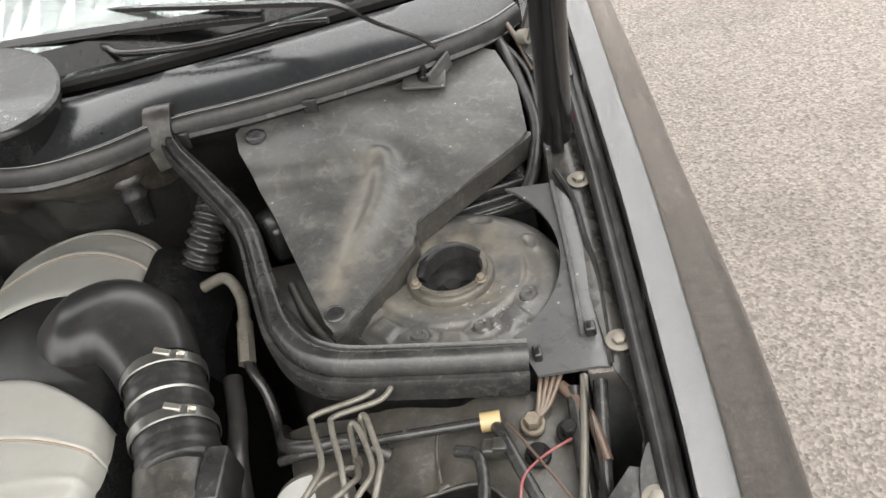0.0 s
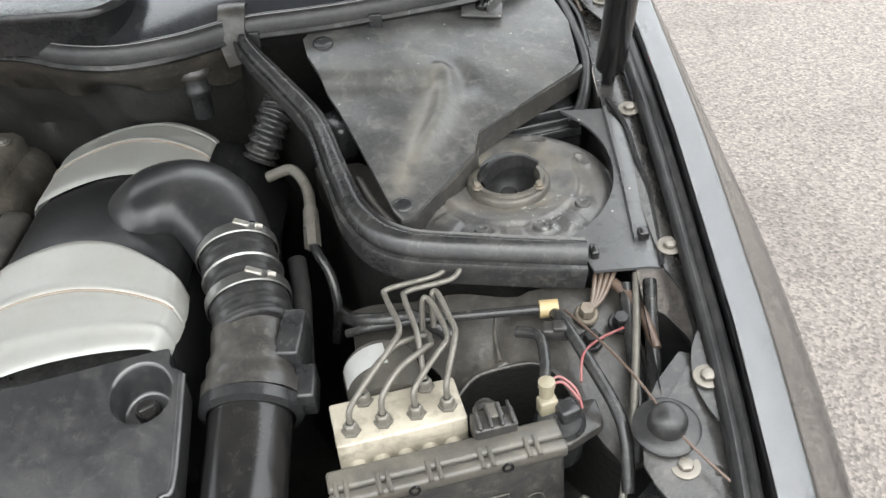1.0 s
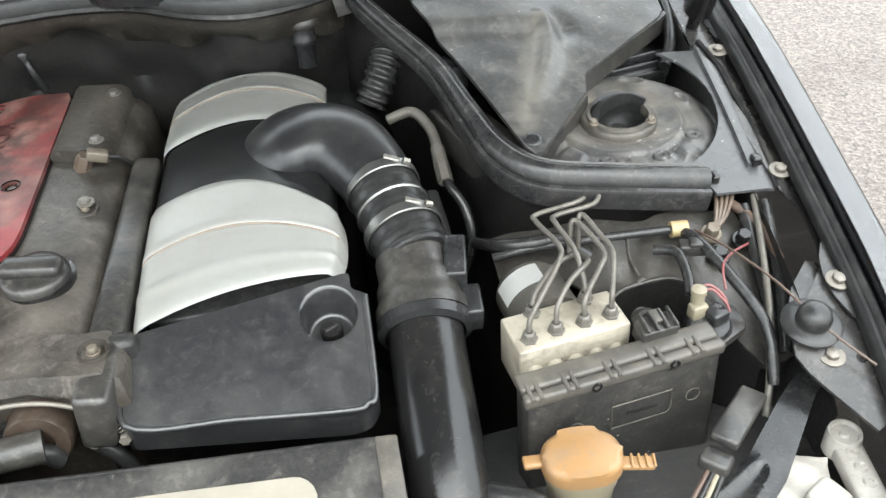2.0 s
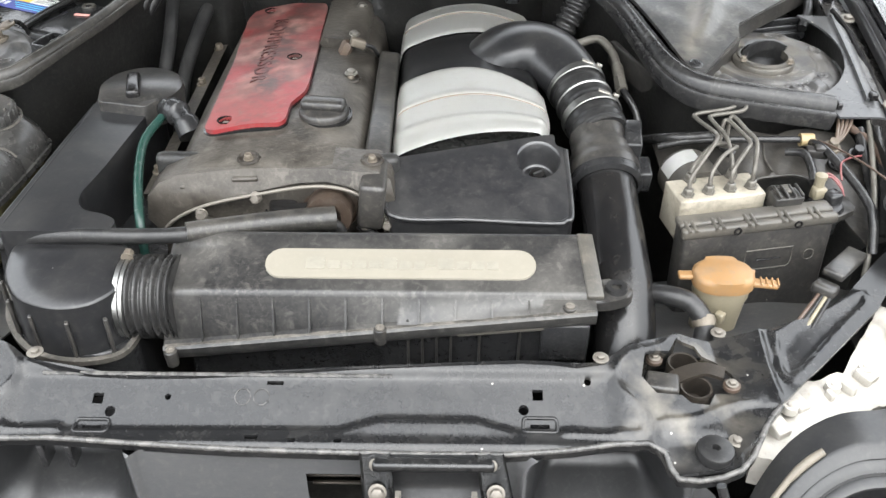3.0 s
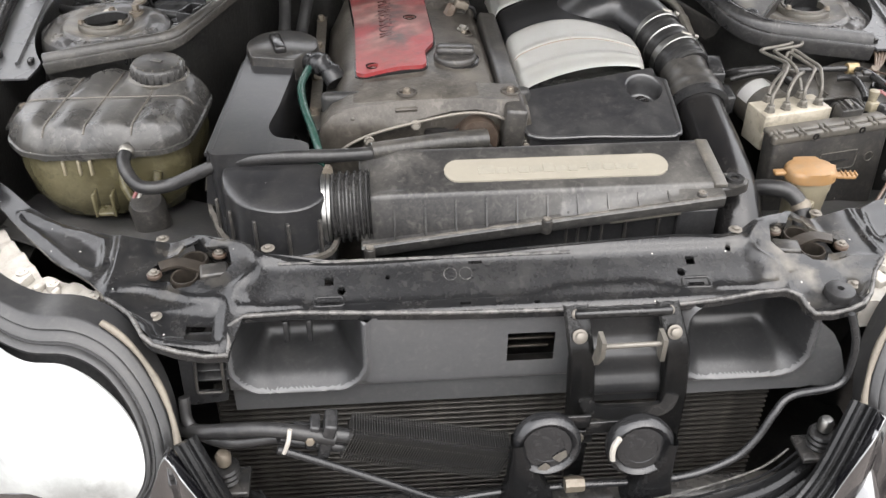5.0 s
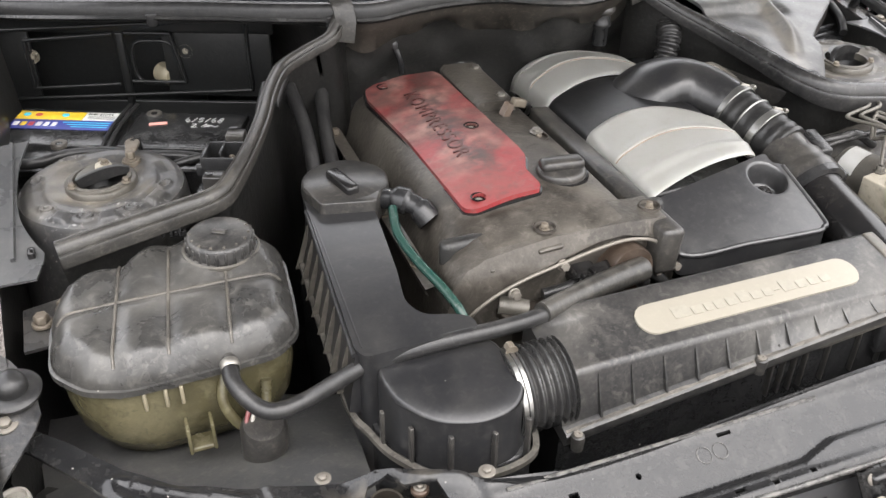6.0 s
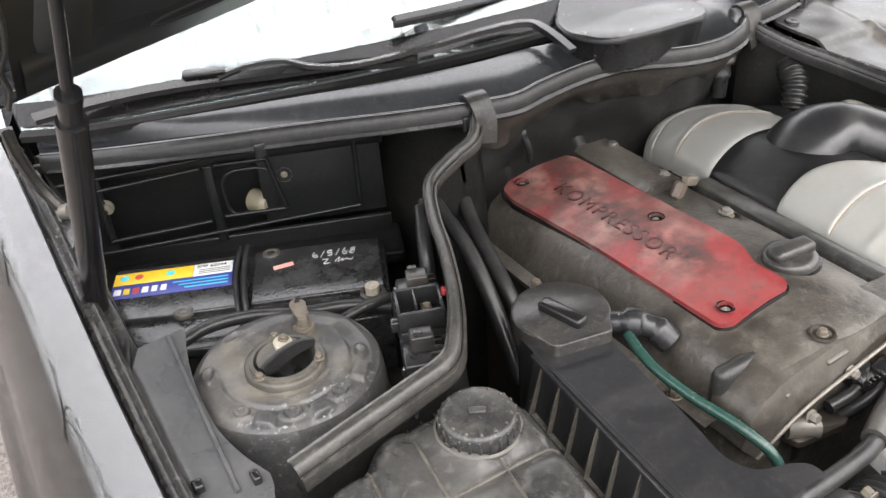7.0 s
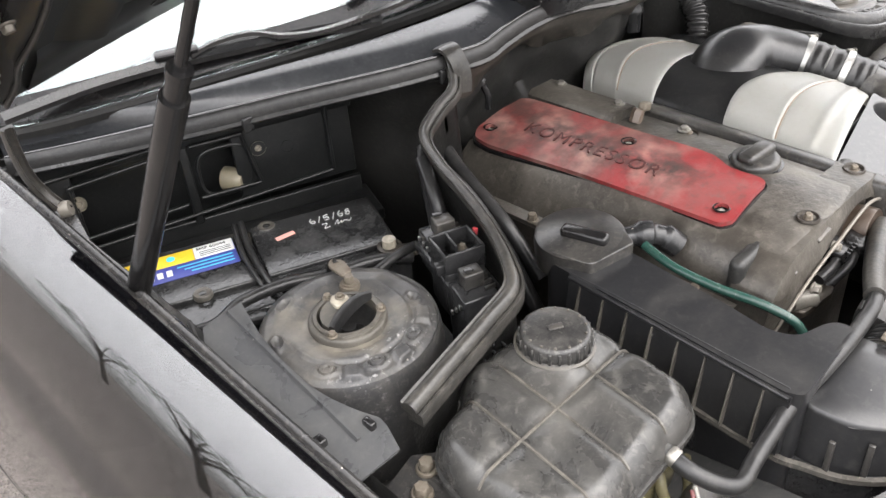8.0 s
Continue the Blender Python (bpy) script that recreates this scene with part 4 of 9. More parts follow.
rows = []
for p in seal_path:
    q = ws_at(p.x)
    a = Vector((p.x, p.y + 0.004, p.z - 0.004))
    dip = -0.02 * math.exp(-((p.x - 0.06) / 0.09) ** 2)
    rows.append([a, a.lerp(q, 0.12) + Vector((0, 0, 0.005 + 0.4 * dip)), a.lerp(q, 0.3) + Vector((0, 0, 0.0105 + dip)), a.lerp(q, 0.55) + Vector((0, 0, 0.012 + dip)), a.lerp(q, 0.72) + Vector((0, 0, 0.009 + 0.8 * dip)), a.lerp(q, 0.8) + Vector((0, 0, 0.0 + 0.5 * dip)), a.lerp(q, 0.86) + Vector((0, 0, -0.014)), q + Vector((0, 0, -0.016)), q + Vector((0, 0.03, -0.018))])
part("cowl_panel", loft(rows, closed=False, caps=False), "cowl_plastic", body, "dusty grey plastic cowl panel")

# windscreen
rows = []
for k in range(13):
    t = k / 12
    rows.append([(x * (1 - 0.12 * t), y + 0.012 + 0.75 * t, z + 0.004 + 0.44 * t - 0.05 * t * t + 0.02 * (1 - (x / 0.7) ** 2) * t) for x, y, z in ((p.x, p.y, p.z) for p in ws_path)])
bm = loft(rows, closed=False, caps=False)
bmesh.ops.solidify(bm, geom=bm.faces[:], thickness=0.005)
ws = tagged(part("windscreen", bm, "glass"), "curved laminated glass windscreen", "windscreen")
part("windscreen_seal", sweep([(-0.008, -0.004), (-0.008, 0.005), (0.002, 0.008), (0.008, 0.004), (0.008, -0.004)], [p + Vector((0, 0.006, -0.004)) for p in ws_path]), "seal_matt", ws, "black rubber windscreen seal")

rows = []
for t in (0.0, 0.015, 0.03, 0.045):
    rows.append([(p.x * (1 - 0.12 * t), p.y + 0.012 + 0.75 * t, p.z + 0.009 + 0.44 * t + 0.02 * (1 - (p.x / 0.7) ** 2) * t) for p in ws_path])
bm = loft(rows, closed=False, caps=False)
bmesh.ops.solidify(bm, geom=bm.faces[:], thickness=0.001)
part("printed_border", bm, "plastic_clean", ws, "black printed border of the glass")

# cabin behind the glass
part("dashboard", loft([[(p.x, p.y + 0.012, p.z - 0.012), (p.x, p.y + 0.06, p.z - 0.004), (p.x, 1.5, 1.07), (p.x, 1.85, 1.1), (p.x, 1.95, 1.02), (p.x, 1.95, 0.5)] for p in ws_path[::8]], closed=False, caps=False), "interior", body)
part("cabin_floor", box((0, 2.4, 0.45), (1.4, 1.0, 0.02), bevel=0.005), "interior", body)
part("rear_bulkhead", box((0, 2.9, 0.9), (1.4, 0.02, 0.9), bevel=0.005), "interior", body)
for s in (1, -1):
    part("pillar", sweep([(-0.02, -0.03), (-0.03, 0.02), (0.02, 0.03), (0.03, -0.02)], smooth_path([(s * 0.735, 1.25, 1.03), (s * 0.71, 1.5, 1.2), (s * 0.66, 1.8, 1.37), (s * 0.62, 2.02, 1.46)], 5)), "car_paint", body)
    bm = box((s * 0.79, 2.2, 0.65), (0.1, 0.95, 0.72), bevel=0.04)
    part("body_side", bm, "car_paint", body)
part("roof", sheet([(-0.62, 1.95), (0.62, 1.95), (0.62, 2.9), (-0.62, 2.9)], lambda x, y: 1.46 - 0.05 * (x / 0.6) ** 2 - 0.05 * ((y - 2.4) / 0.5) ** 2, 0.01, step=0.15), "car_paint", body)

# ---- main seals ----
SP = [(-0.008, -0.015), (-0.0085, -0.008), (-0.006, 0.0), (-0.002, 0.005), (0.001, 0.0065), (0.0035, 0.005), (0.008, -0.004), (0.009, -0.015)]
cs = thing("cowl_seal", "long black rubber bonnet seal along the cowl", "seal")
part("seal_bulb", sweep(SP, seal_path), "rubber", cs)
part("seal_lip", sweep([(-0.002, -0.006), (-0.004, 0.001), (0.0, 0.003), (0.003, -0.001)], [p + Vector((0.0, -0.011, -0.015)) for p in seal_path]), "rubber_dusty", cs, "dusty folded lower lip")
part("seal_crest", tube([p + Vector((0.0, -0.001, 0.0062)) for p in seal_path], 0.0022, 1, 8, smooth=False), "crest_gloss", cs, "shiny crest of the seal")
for k in (12, 24, 66, 76):
    p = seal_path[k]
    part("seal_clip", box(p + Vector((0, -0.012, -0.018)), (0.016, 0.006, 0.02), (0, 0, 0), 0.002), "plastic", cs)
BAND = [(-0.024, -0.036), (-0.0255, -0.014), (-0.0235, -0.0095), (-0.0185, -0.0085), (-0.0155, -0.0115), (-0.0145, -0.0075), (-0.0125, -0.001), (-0.0075, 0.005), (-0.001, 0.008), (0.006, 0.0065), (0.0115, 0.0005), (0.0135, 0.0015), (0.0155, 0.0035), (0.0165, 0.001), (0.016, -0.012), (0.006, -0.018), (0.006, -0.036)]
LP = [(0.285, 0.915, 1.056), (0.3, 0.885, 1.035), (0.335, 0.845, 1.012), (0.376, 0.785, 0.992), (0.402, 0.7, 0.978), (0.424, 0.64, 0.967), (0.462, 0.607, 0.957), (0.54, 0.6, 0.946), (0.632, 0.597, 0.934)]
RP = [(-0.2, 0.905, 1.056), (-0.222, 0.878, 1.03), (-0.258, 0.874, 1.014), (-0.3, 0.858, 1.0), (-0.33, 0.803, 0.992), (-0.352, 0.742, 0.986), (-0.381, 0.676, 0.98), (-0.41, 0.626, 0.973), (-0.435, 0.599, 0.966), (-0.482, 0.591, 0.96), (-0.548, 0.582, 0.953), (-0.612, 0.574, 0.945)]
for name, P, flip in (("left", LP, 1), ("right", RP, -1)):
    pth = smooth_path(P, 7)
    st = tagged(part("bulkhead_seal", sweep([(flip * -a, b) for a, b in BAND], pth, scale=lambda t: lerp(t, [0, 0.08, 0.55, 0.75, 1], [0.4, 0.44, 0.66, 0.86, 0.86] if flip > 0 else [0.42, 0.4, 0.42, 0.56, 0.6])), "rubber_dusty" if flip > 0 else "rubber_worn"), "ribbed black rubber seal on the bay bulkhead", "seal", "bulkhead seals")
    b0 = Vector(P[0])
    strap = smooth_path([b0 + Vector(o) for o in ((0, 0.014, 0.008), (0, 0.002, 0.012), (0, -0.01, 0.006), (-0.002 * flip, -0.02, -0.016), (0.003 * flip, -0.024, -0.045))], 5)
    part("strap", sweep([(-0.015, -0.002), (-0.015, 0.002), (-0.004, 0.003), (0.004, 0.003), (0.015, 0.002), (0.015, -0.002)], strap, up=(0, -0.6, 0.8)), "rubber_worn", st, "flat rubber strap over the cowl seal")
    rows = [[(p.x, p.y, p.z - 0.02), (p.x - 0.004 * flip, p.y, p.z - 0.05), (p.x - 0.012 * flip, p.y - 0.004, 0.8), (p.x - 0.02 * flip, p.y - 0.01, 0.4)] for p in pth]
    bm = loft(rows, closed=False, caps=False)
    bmesh.ops.solidify(bm, geom=bm.faces[:], thickness=0.003)
    part("bulkhead_panel", bm, "bay_dirty", body, "dusty dark bulkhead panel")

# ---- bonnet, raised ----
hood = thing("bonnet", "black car bonnet raised on gas struts, dark inner frame", "bonnet", at=(0, 1.24, 1.05))


def hood_pt(x, t, drop=0.0):
    """Point of the raised bonnet: x across, t metres from the rear edge, drop below the outer skin."""
    y0 = lerp(abs(x), [0, 0.2, 0.4, 0.55, 0.7, 0.76], [0.965, 0.985, 1.03, 1.062, 1.056, 1.058])
    z0 = lerp(abs(x), [0, 0.2, 0.4, 0.55, 0.7, 0.76], [1.27, 1.26, 1.225, 1.19, 1.168, 1.155])
    a = radians(37)
    w = 1 - 0.1 * (t / 1.05) ** 2
    return Vector((x * w, y0 - t * math.cos(a) * 0.98 - drop * math.sin(a), z0 + t * math.sin(a) - drop * math.cos(a) * 0.6 + 0.02 * math.sin(t * 3)))


cols = [-0.76, -0.72, -0.6, -0.4, -0.2, 0, 0.2, 0.4, 0.6, 0.72, 0.76]
bm = loft([[hood_pt(x, t * 1.02 / 10, 0.03 * (abs(x) > 0.75)) for x in cols] for t in range(11)], closed=False, caps=False)
bmesh.ops.solidify(bm, geom=bm.faces[:], thickness=0.002)
part("outer_panel", bm, "car_paint", hood, "glossy black outer panel")
for rail in ([(-0.66, t) for t in np.linspace(0.1, 0.98, 9)], [(0.66, t) for t in np.linspace(0.1, 0.98, 9)],
             [(x, 0.95) for x in np.linspace(-0.65, 0.65, 9)]):
    pth = [hood_pt(x, t, 0.022) for x, t in rail]
    part("inner_rib", sweep([(-0.04, 0.0), (-0.03, 0.004), (0.03, 0.004), (0.04, 0.0), (0.03, -0.004), (-0.03, -0.004)], pth, up=(0, 0.8, -0.6)), "hood_inner", hood)
icols = [-0.7, -0.6, -0.4, -0.2, 0, 0.2, 0.4, 0.6, 0.7]
part("inner_panel", loft([[hood_pt(x, t * 1.0 / 10, 0.02) for x in icols] for t in range(11)], closed=False, caps=False), "hood_inner", hood, "dull black inner panel")
for sx in (-1, 1):
    seam = [(0.712, 0.0), (0.706, 0.05), (0.712, 0.1), (0.703, 0.14), (0.7, 0.2), (0.705, 0.26)] + [(0.705, t) for t in np.linspace(0.32, 1.0, 10)]
    part("side_flange", loft([[hood_pt(sx * k, t, d) for k, d in ((x, 0.022), (x + 0.012, 0.014), (0.74, 0.012), (0.752, 0.018))] for x, t in seam], closed=False, caps=False), "bay_paint", hood, "grey-black side flange of the bonnet")
    part("edge_seam", tube([hood_pt(sx * x, t, 0.025) for x, t in seam], 0.0032, 2, 8), "rubber_worn", hood, "pale folded sealed edge")
    for t in (0.09, 0.2):
        part("bolt", hexbolt(hood_pt(sx * 0.735, t, 0.016), (0, -0.5, -0.85), 0.006, 0.006, 1.5), "dusty_bolt", hood)
    # rear frame band with a long slot, its dark opening painted on, not cut
    part("rear_band", loft([[hood_pt(sx * x, t, d) for t, d in ((0.01, 0.02), (0.014, 0.027), (0.085, 0.027), (0.1, 0.02))] for x in np.linspace(0.69, 0.02, 14)], closed=False, caps=False), "hood_inner", hood, "folded rear frame of the bonnet")
    slot = [hood_pt(sx * (0.49 + 0.06 * math.copysign(abs(math.cos(a)) ** 0.5, math.cos(a))), 0.068 + 0.011 * math.sin(a), 0.0275) for a in np.linspace(0, 2 * math.pi, 25)]
    part("slot_rim", tube(slot, 0.0022, 1, 6, smooth=False, caps=False), "hood_inner", hood)
    part("slot_shade", loft([[hood_pt(sx * (0.49 + k * 0.06 * math.copysign(abs(math.cos(a)) ** 0.5, math.cos(a))), 0.068 + k * 0.011 * math.sin(a), 0.0278) for a in np.linspace(0, 2 * math.pi, 25)[:-1]] for k in (1.0, 0.5, 0.05)]), "interior", hood, "flat dark sheet painting the shade of a slot in the bonnet frame")
part("edge_seam", tube([hood_pt(x, 0.004, 0.012) for x in np.linspace(-0.74, 0.74, 21)], 0.006, 2, 8), "hood_inner", hood, "folded sealed edge")

for s, a, b in ((-1, Vector((-0.704, 0.9025, 0.95)), Vector((-0.6605, 0.5505, 1.54))), (1, Vector((0.7, 0.885, 0.905)), Vector((0.692, 0.585, 1.535)))):
    d = (b - a).normalized()
    gs = thing("gas_strut", "black gas strut holding the bonnet open", "gas strut", "bonnet struts", at=tuple(a))
    k = 0.365 if s < 0 else 0.09
    if s < 0:
        part("tube", tube([a + d * 0.02, a + d * 0.345], 0.0128, 1, 24, smooth=False), "plastic_clean", gs, "matt black cylinder")
        part("collar", tube([a + d * 0.343, a + d * 0.374], 0.0098, 1, 24, smooth=False), "plastic_clean", gs)
        part("cap_ring", tube([a + d * 0.37, a + d * 0.378], 0.0108, 1, 24, smooth=False), "plastic_clean", gs)
        part("rod", tube([a + d * 0.37, b], 0.0052, 1, 16, smooth=False), "plastic_clean", gs, "dark piston rod")
    else:
        part("tube", tube([a + d * 0.1, b], 0.0165, 1, 24, smooth=False), "plastic_clean", gs, "matt black cylinder")
        part("rod", tube([a, a + d * 0.105], 0.0075, 1, 16, smooth=False), "plastic_clean", gs, "black lower end")
    part("ball_socket", lathe([(0, -0.012), (0.01, -0.009), (0.012, 0), (0.01, 0.012), (0.007, 0.022), (0, 0.023)], a, d, 20), "plastic_clean", gs)

# ---- engine ----
eng = thing("engine", "dirty four-cylinder engine with a cast valve cover", "engine")
VX = [(-0.228, 0.6), (-0.222, 0.8), (-0.216, 0.86), (-0.2, 0.89), (-0.186, 0.918), (-0.17, 0.929), (-0.12, 0.936), (-0.06, 0.941), (-0.01, 0.938), (0.018, 0.932), (0.03, 0.92), (0.036, 0.88), (0.04, 0.6)]
secs = []
for y, dz, k in ((0.417, -0.012, 0.99), (0.42, -0.004, 0.996), (0.43, 0, 1), (0.6, 0, 1), (0.75, -0.004, 1), (0.87, -0.008, 1), (0.905, -0.014, 0.98), (0.915, -0.04, 0.95)):
    secs.append([(-0.09 + (x + 0.09) * k, y, z + dz * (z > 0.7)) for x, z in VX])
vc = part("valve_cover", loft(secs), "cast_alloy", eng, "oily brown-stained cast alloy valve cover")
# front of the engine: a cast apron over an arched recess
APR = [(-0.222, 0.868), (-0.216, 0.9), (-0.2, 0.918), (-0.178, 0.928), (-0.1, 0.936), (0.0, 0.936), (0.05, 0.932), (0.066, 0.922), (0.071, 0.9), (0.073, 0.84), (0.058, 0.84), (0.056, 0.885), (0.046, 0.9), (0.024, 0.916), (-0.006, 0.9225), (-0.04, 0.921), (-0.085, 0.912), (-0.133, 0.9), (-0.165, 0.888), (-0.19, 0.872), (-0.206, 0.852)]
tc = part("timing_cover", fsheet(APR, lambda x, z: 0.405 + 0.45 * max(0.0, z - 0.905) + 0.5 * max(0.0, abs(x + 0.075) - 0.11) ** 1.2, 0.05, step=0.009), "cast_alloy", eng, "oily brown cast front apron with an arched edge")
arch = smooth_path([(-0.205, 0.408, 0.852), (-0.19, 0.404, 0.871), (-0.165, 0.4025, 0.8875), (-0.133, 0.402, 0.9), (-0.085, 0.4015, 0.912), (-0.04, 0.402, 0.921), (-0.006, 0.403, 0.9225), (0.024, 0.402, 0.916), (0.046, 0.402, 0.9), (0.056, 0.403, 0.886)], 6)
part("cover_lip", tube(arch, 0.0022, 1, 8, smooth=False), "dusty_bolt", tc, "thin bright edge of the front cover")
for k in range(7):
    part("cable_wrap", lathe([(0.0035, -0.0008), (0.0045, 0), (0.0035, 0.0008)], (0.05 + 0.0016 * k, 0.402, 0.898 - 0.003 * k), (0.5, 0, -1), 12), "steel_pipe", tc)
part("front_recess", box((-0.07, 0.462, 0.85), (0.29, 0.02, 0.16), bevel=0.008), "bay_dirty", tc)
part("lower_casting", loft([[(x, 0.455, 0.79), (x, 0.425 + 0.01 * math.sin(x * 60), 0.8), (x, 0.425 + 0.01 * math.sin(x * 60), 0.85 + 0.01 * math.sin(x * 43)), (x, 0.455, 0.868)] for x in np.linspace(-0.2, 0.06, 20)]), "alloy_dark", tc, "dark oily casting below the apron")
part("camshaft_plug", lathe([(0.034, -0.014), (0.034, -0.004), (0.032, 0.0), (0.0275, 0.001), (0.0275, 0.024), (0.026, 0.027), (0.0145, 0.0275), (0.0125, 0.02), (0, 0.02)], (-0.004, 0.416, 0.886), (0, -1, 0.12), 40), "alloy_rust", eng, "round rust-brown cast camshaft sensor")
part("oily_block", box((-0.058, 0.408, 0.882), (0.034, 0.034, 0.022), (12, 0, 10), 0.006), "plastic_clean", eng, "oil-wet black connector")
for k in range(6):
    part("connector_rib", box((-0.075 + 0.007 * k, 0.393, 0.888), (0.002, 0.006, 0.018), (12, 0, 10), 0.0006), "plastic_clean", eng)
for x, y, z in ((-0.098, 0.424, 0.9445), (0.044, 0.432, 0.9385), (-0.0, 0.64, 0.938), (0.0, 0.82, 0.934)):
    # shallow dark disc stands in for the shaded hole round each bolt
    pk = part("pocket_shade_disc", lathe([(0.014, -0.002), (0.013, 0.0005), (0.0115, 0.0005), (0.0095, -0.003), (0, -0.003)], (x, y + 0.012, z - 0.0035), seg=24), "alloy_dark", vc, "dark oily disc painting the shade of a recessed bolt pocket")
    part("bolt", hexbolt((x, y + 0.012, z - 0.0065), (0, 0, 1), 0.0045, 0.005, 1.3), "zinc_rusty", pk)
for x, y, z in ((-0.151, 0.396, 0.888), (-0.088, 0.405, 0.906), (0.036, 0.402, 0.872), (0.062, 0.402, 0.872)):
    part("bolt", hexbolt((x, y, z), (0, -1, 0.2), 0.0055, 0.007, 1.3), "dusty_bolt", tc)

part("sensor_plug", box((-0.038, 0.395, 0.885), (0.03, 0.03, 0.022), (10, 0, 12), 0.004), "plastic_clean", eng, "black sensor connector")
part("sensor_lead", tube([(-0.048, 0.392, 0.88), (-0.07, 0.388, 0.876), (-0.085, 0.395, 0.862), (-0.1, 0.41, 0.84)], 0.006, 5, 10), "rubber", eng)
part("front_bracket", prism(rounded([(-0.16, 0.396), (-0.1, 0.388), (-0.085, 0.398), (-0.09, 0.416), (-0.165, 0.418)], 0.006), 0.848, 0.856, 0.002), "alloy_dark", eng, "dull cast bracket")
part("bolt", hexbolt((-0.145, 0.406, 0.857), (0, 0, 1), 0.0065, 0.007, 1.4), "abs_alloy", eng)
for x, z, w in ((-0.172, 0.914, 0.006), (-0.1, 0.924, 0.03), (0.048, 0.919, 0.022)):
    part("lip_tab", box((x, 0.409 + 0.3 * (z - 0.905), z), (w, 0.006, 0.007), (25, -3, 0), 0.0015), "cast_alloy", tc)

side = [[(-0.232, y, 0.868), (-0.236, y, 0.872), (-0.236, y, 0.878), (-0.219, y, 0.88)] for y in (0.45, 0.6, 0.75, 0.9)]
part("side_flange", loft(side, closed=False, caps=False), "cast_alloy", vc, "oily lower flange")
for y in (0.5, 0.62, 0.74, 0.86):
    part("bolt", hexbolt((-0.229, y, 0.878), (0, 0, 1), 0.006, 0.008, 1.4), "zinc_rusty", vc)
# red cover
RO = [(-0.172, 0.892), (-0.178, 0.86), (-0.168, 0.7), (-0.166, 0.51), (-0.155, 0.5), (-0.072, 0.503), (-0.066, 0.513), (-0.066, 0.555), (-0.052, 0.585), (-0.05, 0.61), (-0.056, 0.88), (-0.062, 0.897), (-0.155, 0.903)]


def red_z(x, y):
    return 0.948 + (x + 0.07) * 0.12 - (y - 0.5) * 0.022 + 0.004 * math.exp(-((x + 0.11) / 0.03) ** 2)


rholes = [ring2(-0.142, 0.522, 0.0085, 14), ring2(-0.081, 0.695, 0.0085, 14), ring2(-0.145, 0.885, 0.0075, 14)]
red = part("red_cover", sheet(rounded(RO, 0.006), red_z, 0.007, rholes, step=0.012), "red_worn", eng, "faded worn red plug cover")
# dark sheet, slightly larger than the cover, paints the shadow gap below it
part("cover_gap_shade", sheet([(-0.113 + (x + 0.113) * 1.045, 0.7 + (y - 0.7) * 1.012) for x, y in rounded(RO, 0.006)], lambda x, y: red_z(x, y) - 0.0055, 0.006, rholes, step=0.02), "plastic_clean", red, "dark sheet painting the shadow gap below the cover")
for h, (x, y) in zip(rholes, ((-0.142, 0.522), (-0.081, 0.695), (-0.145, 0.885))):
    z = red_z(x, y)
    part("bolt_cup", lathe([(0.0105, 0.001), (0.009, 0.0015), (0.008, -0.008), (0, -0.008)], (x, y, z), seg=20), "plastic_clean", red)
    part("bolt", lathe([(0.0045, -0.008), (0.0045, -0.003), (0.002, -0.002), (0, -0.004)], (x, y, z), seg=12), "steel", red)
# oil filler cap
oc = thing("oil_filler_cap", "black dusty oval oil filler cap on the valve cover", "oil cap", at=(-0.028, 0.541, 0.94))
part("collar", lathe([(0.035, -0.004), (0.035, 0.001), (0.031, 0.002)], (-0.023, 0.543, 0.938), seg=36), "plastic_clean", oc)
part("disc", lathe([(0, 0.012), (0.022, 0.012), (0.0285, 0.0105), (0.031, 0.007), (0.0315, 0.001), (0.03, -0.003)], (-0.023, 0.543, 0.938), seg=44), "plastic_dusty", oc)
part("grip", box((-0.023, 0.543, 0.953), (0.056, 0.024, 0.014), (0, 0, -6), 0.0065, seg=3), "plastic_dusty", oc)

# ---- intake cover ----
ic = thing("intake_cover", "silver and black ribbed plastic intake manifold cover", "engine cover")


def ic_z(x, y):
    u = min(1.0, abs(x - 0.165) / 0.105)
    return lerp(y, [0.45, 0.48, 0.56, 0.64, 0.75, 0.85, 0.9, 0.95], [0.912, 0.922, 0.931, 0.936, 0.934, 0.929, 0.92, 0.9]) + 0.02 * (1 - u * u) + 0.03 * (x - 0.16)


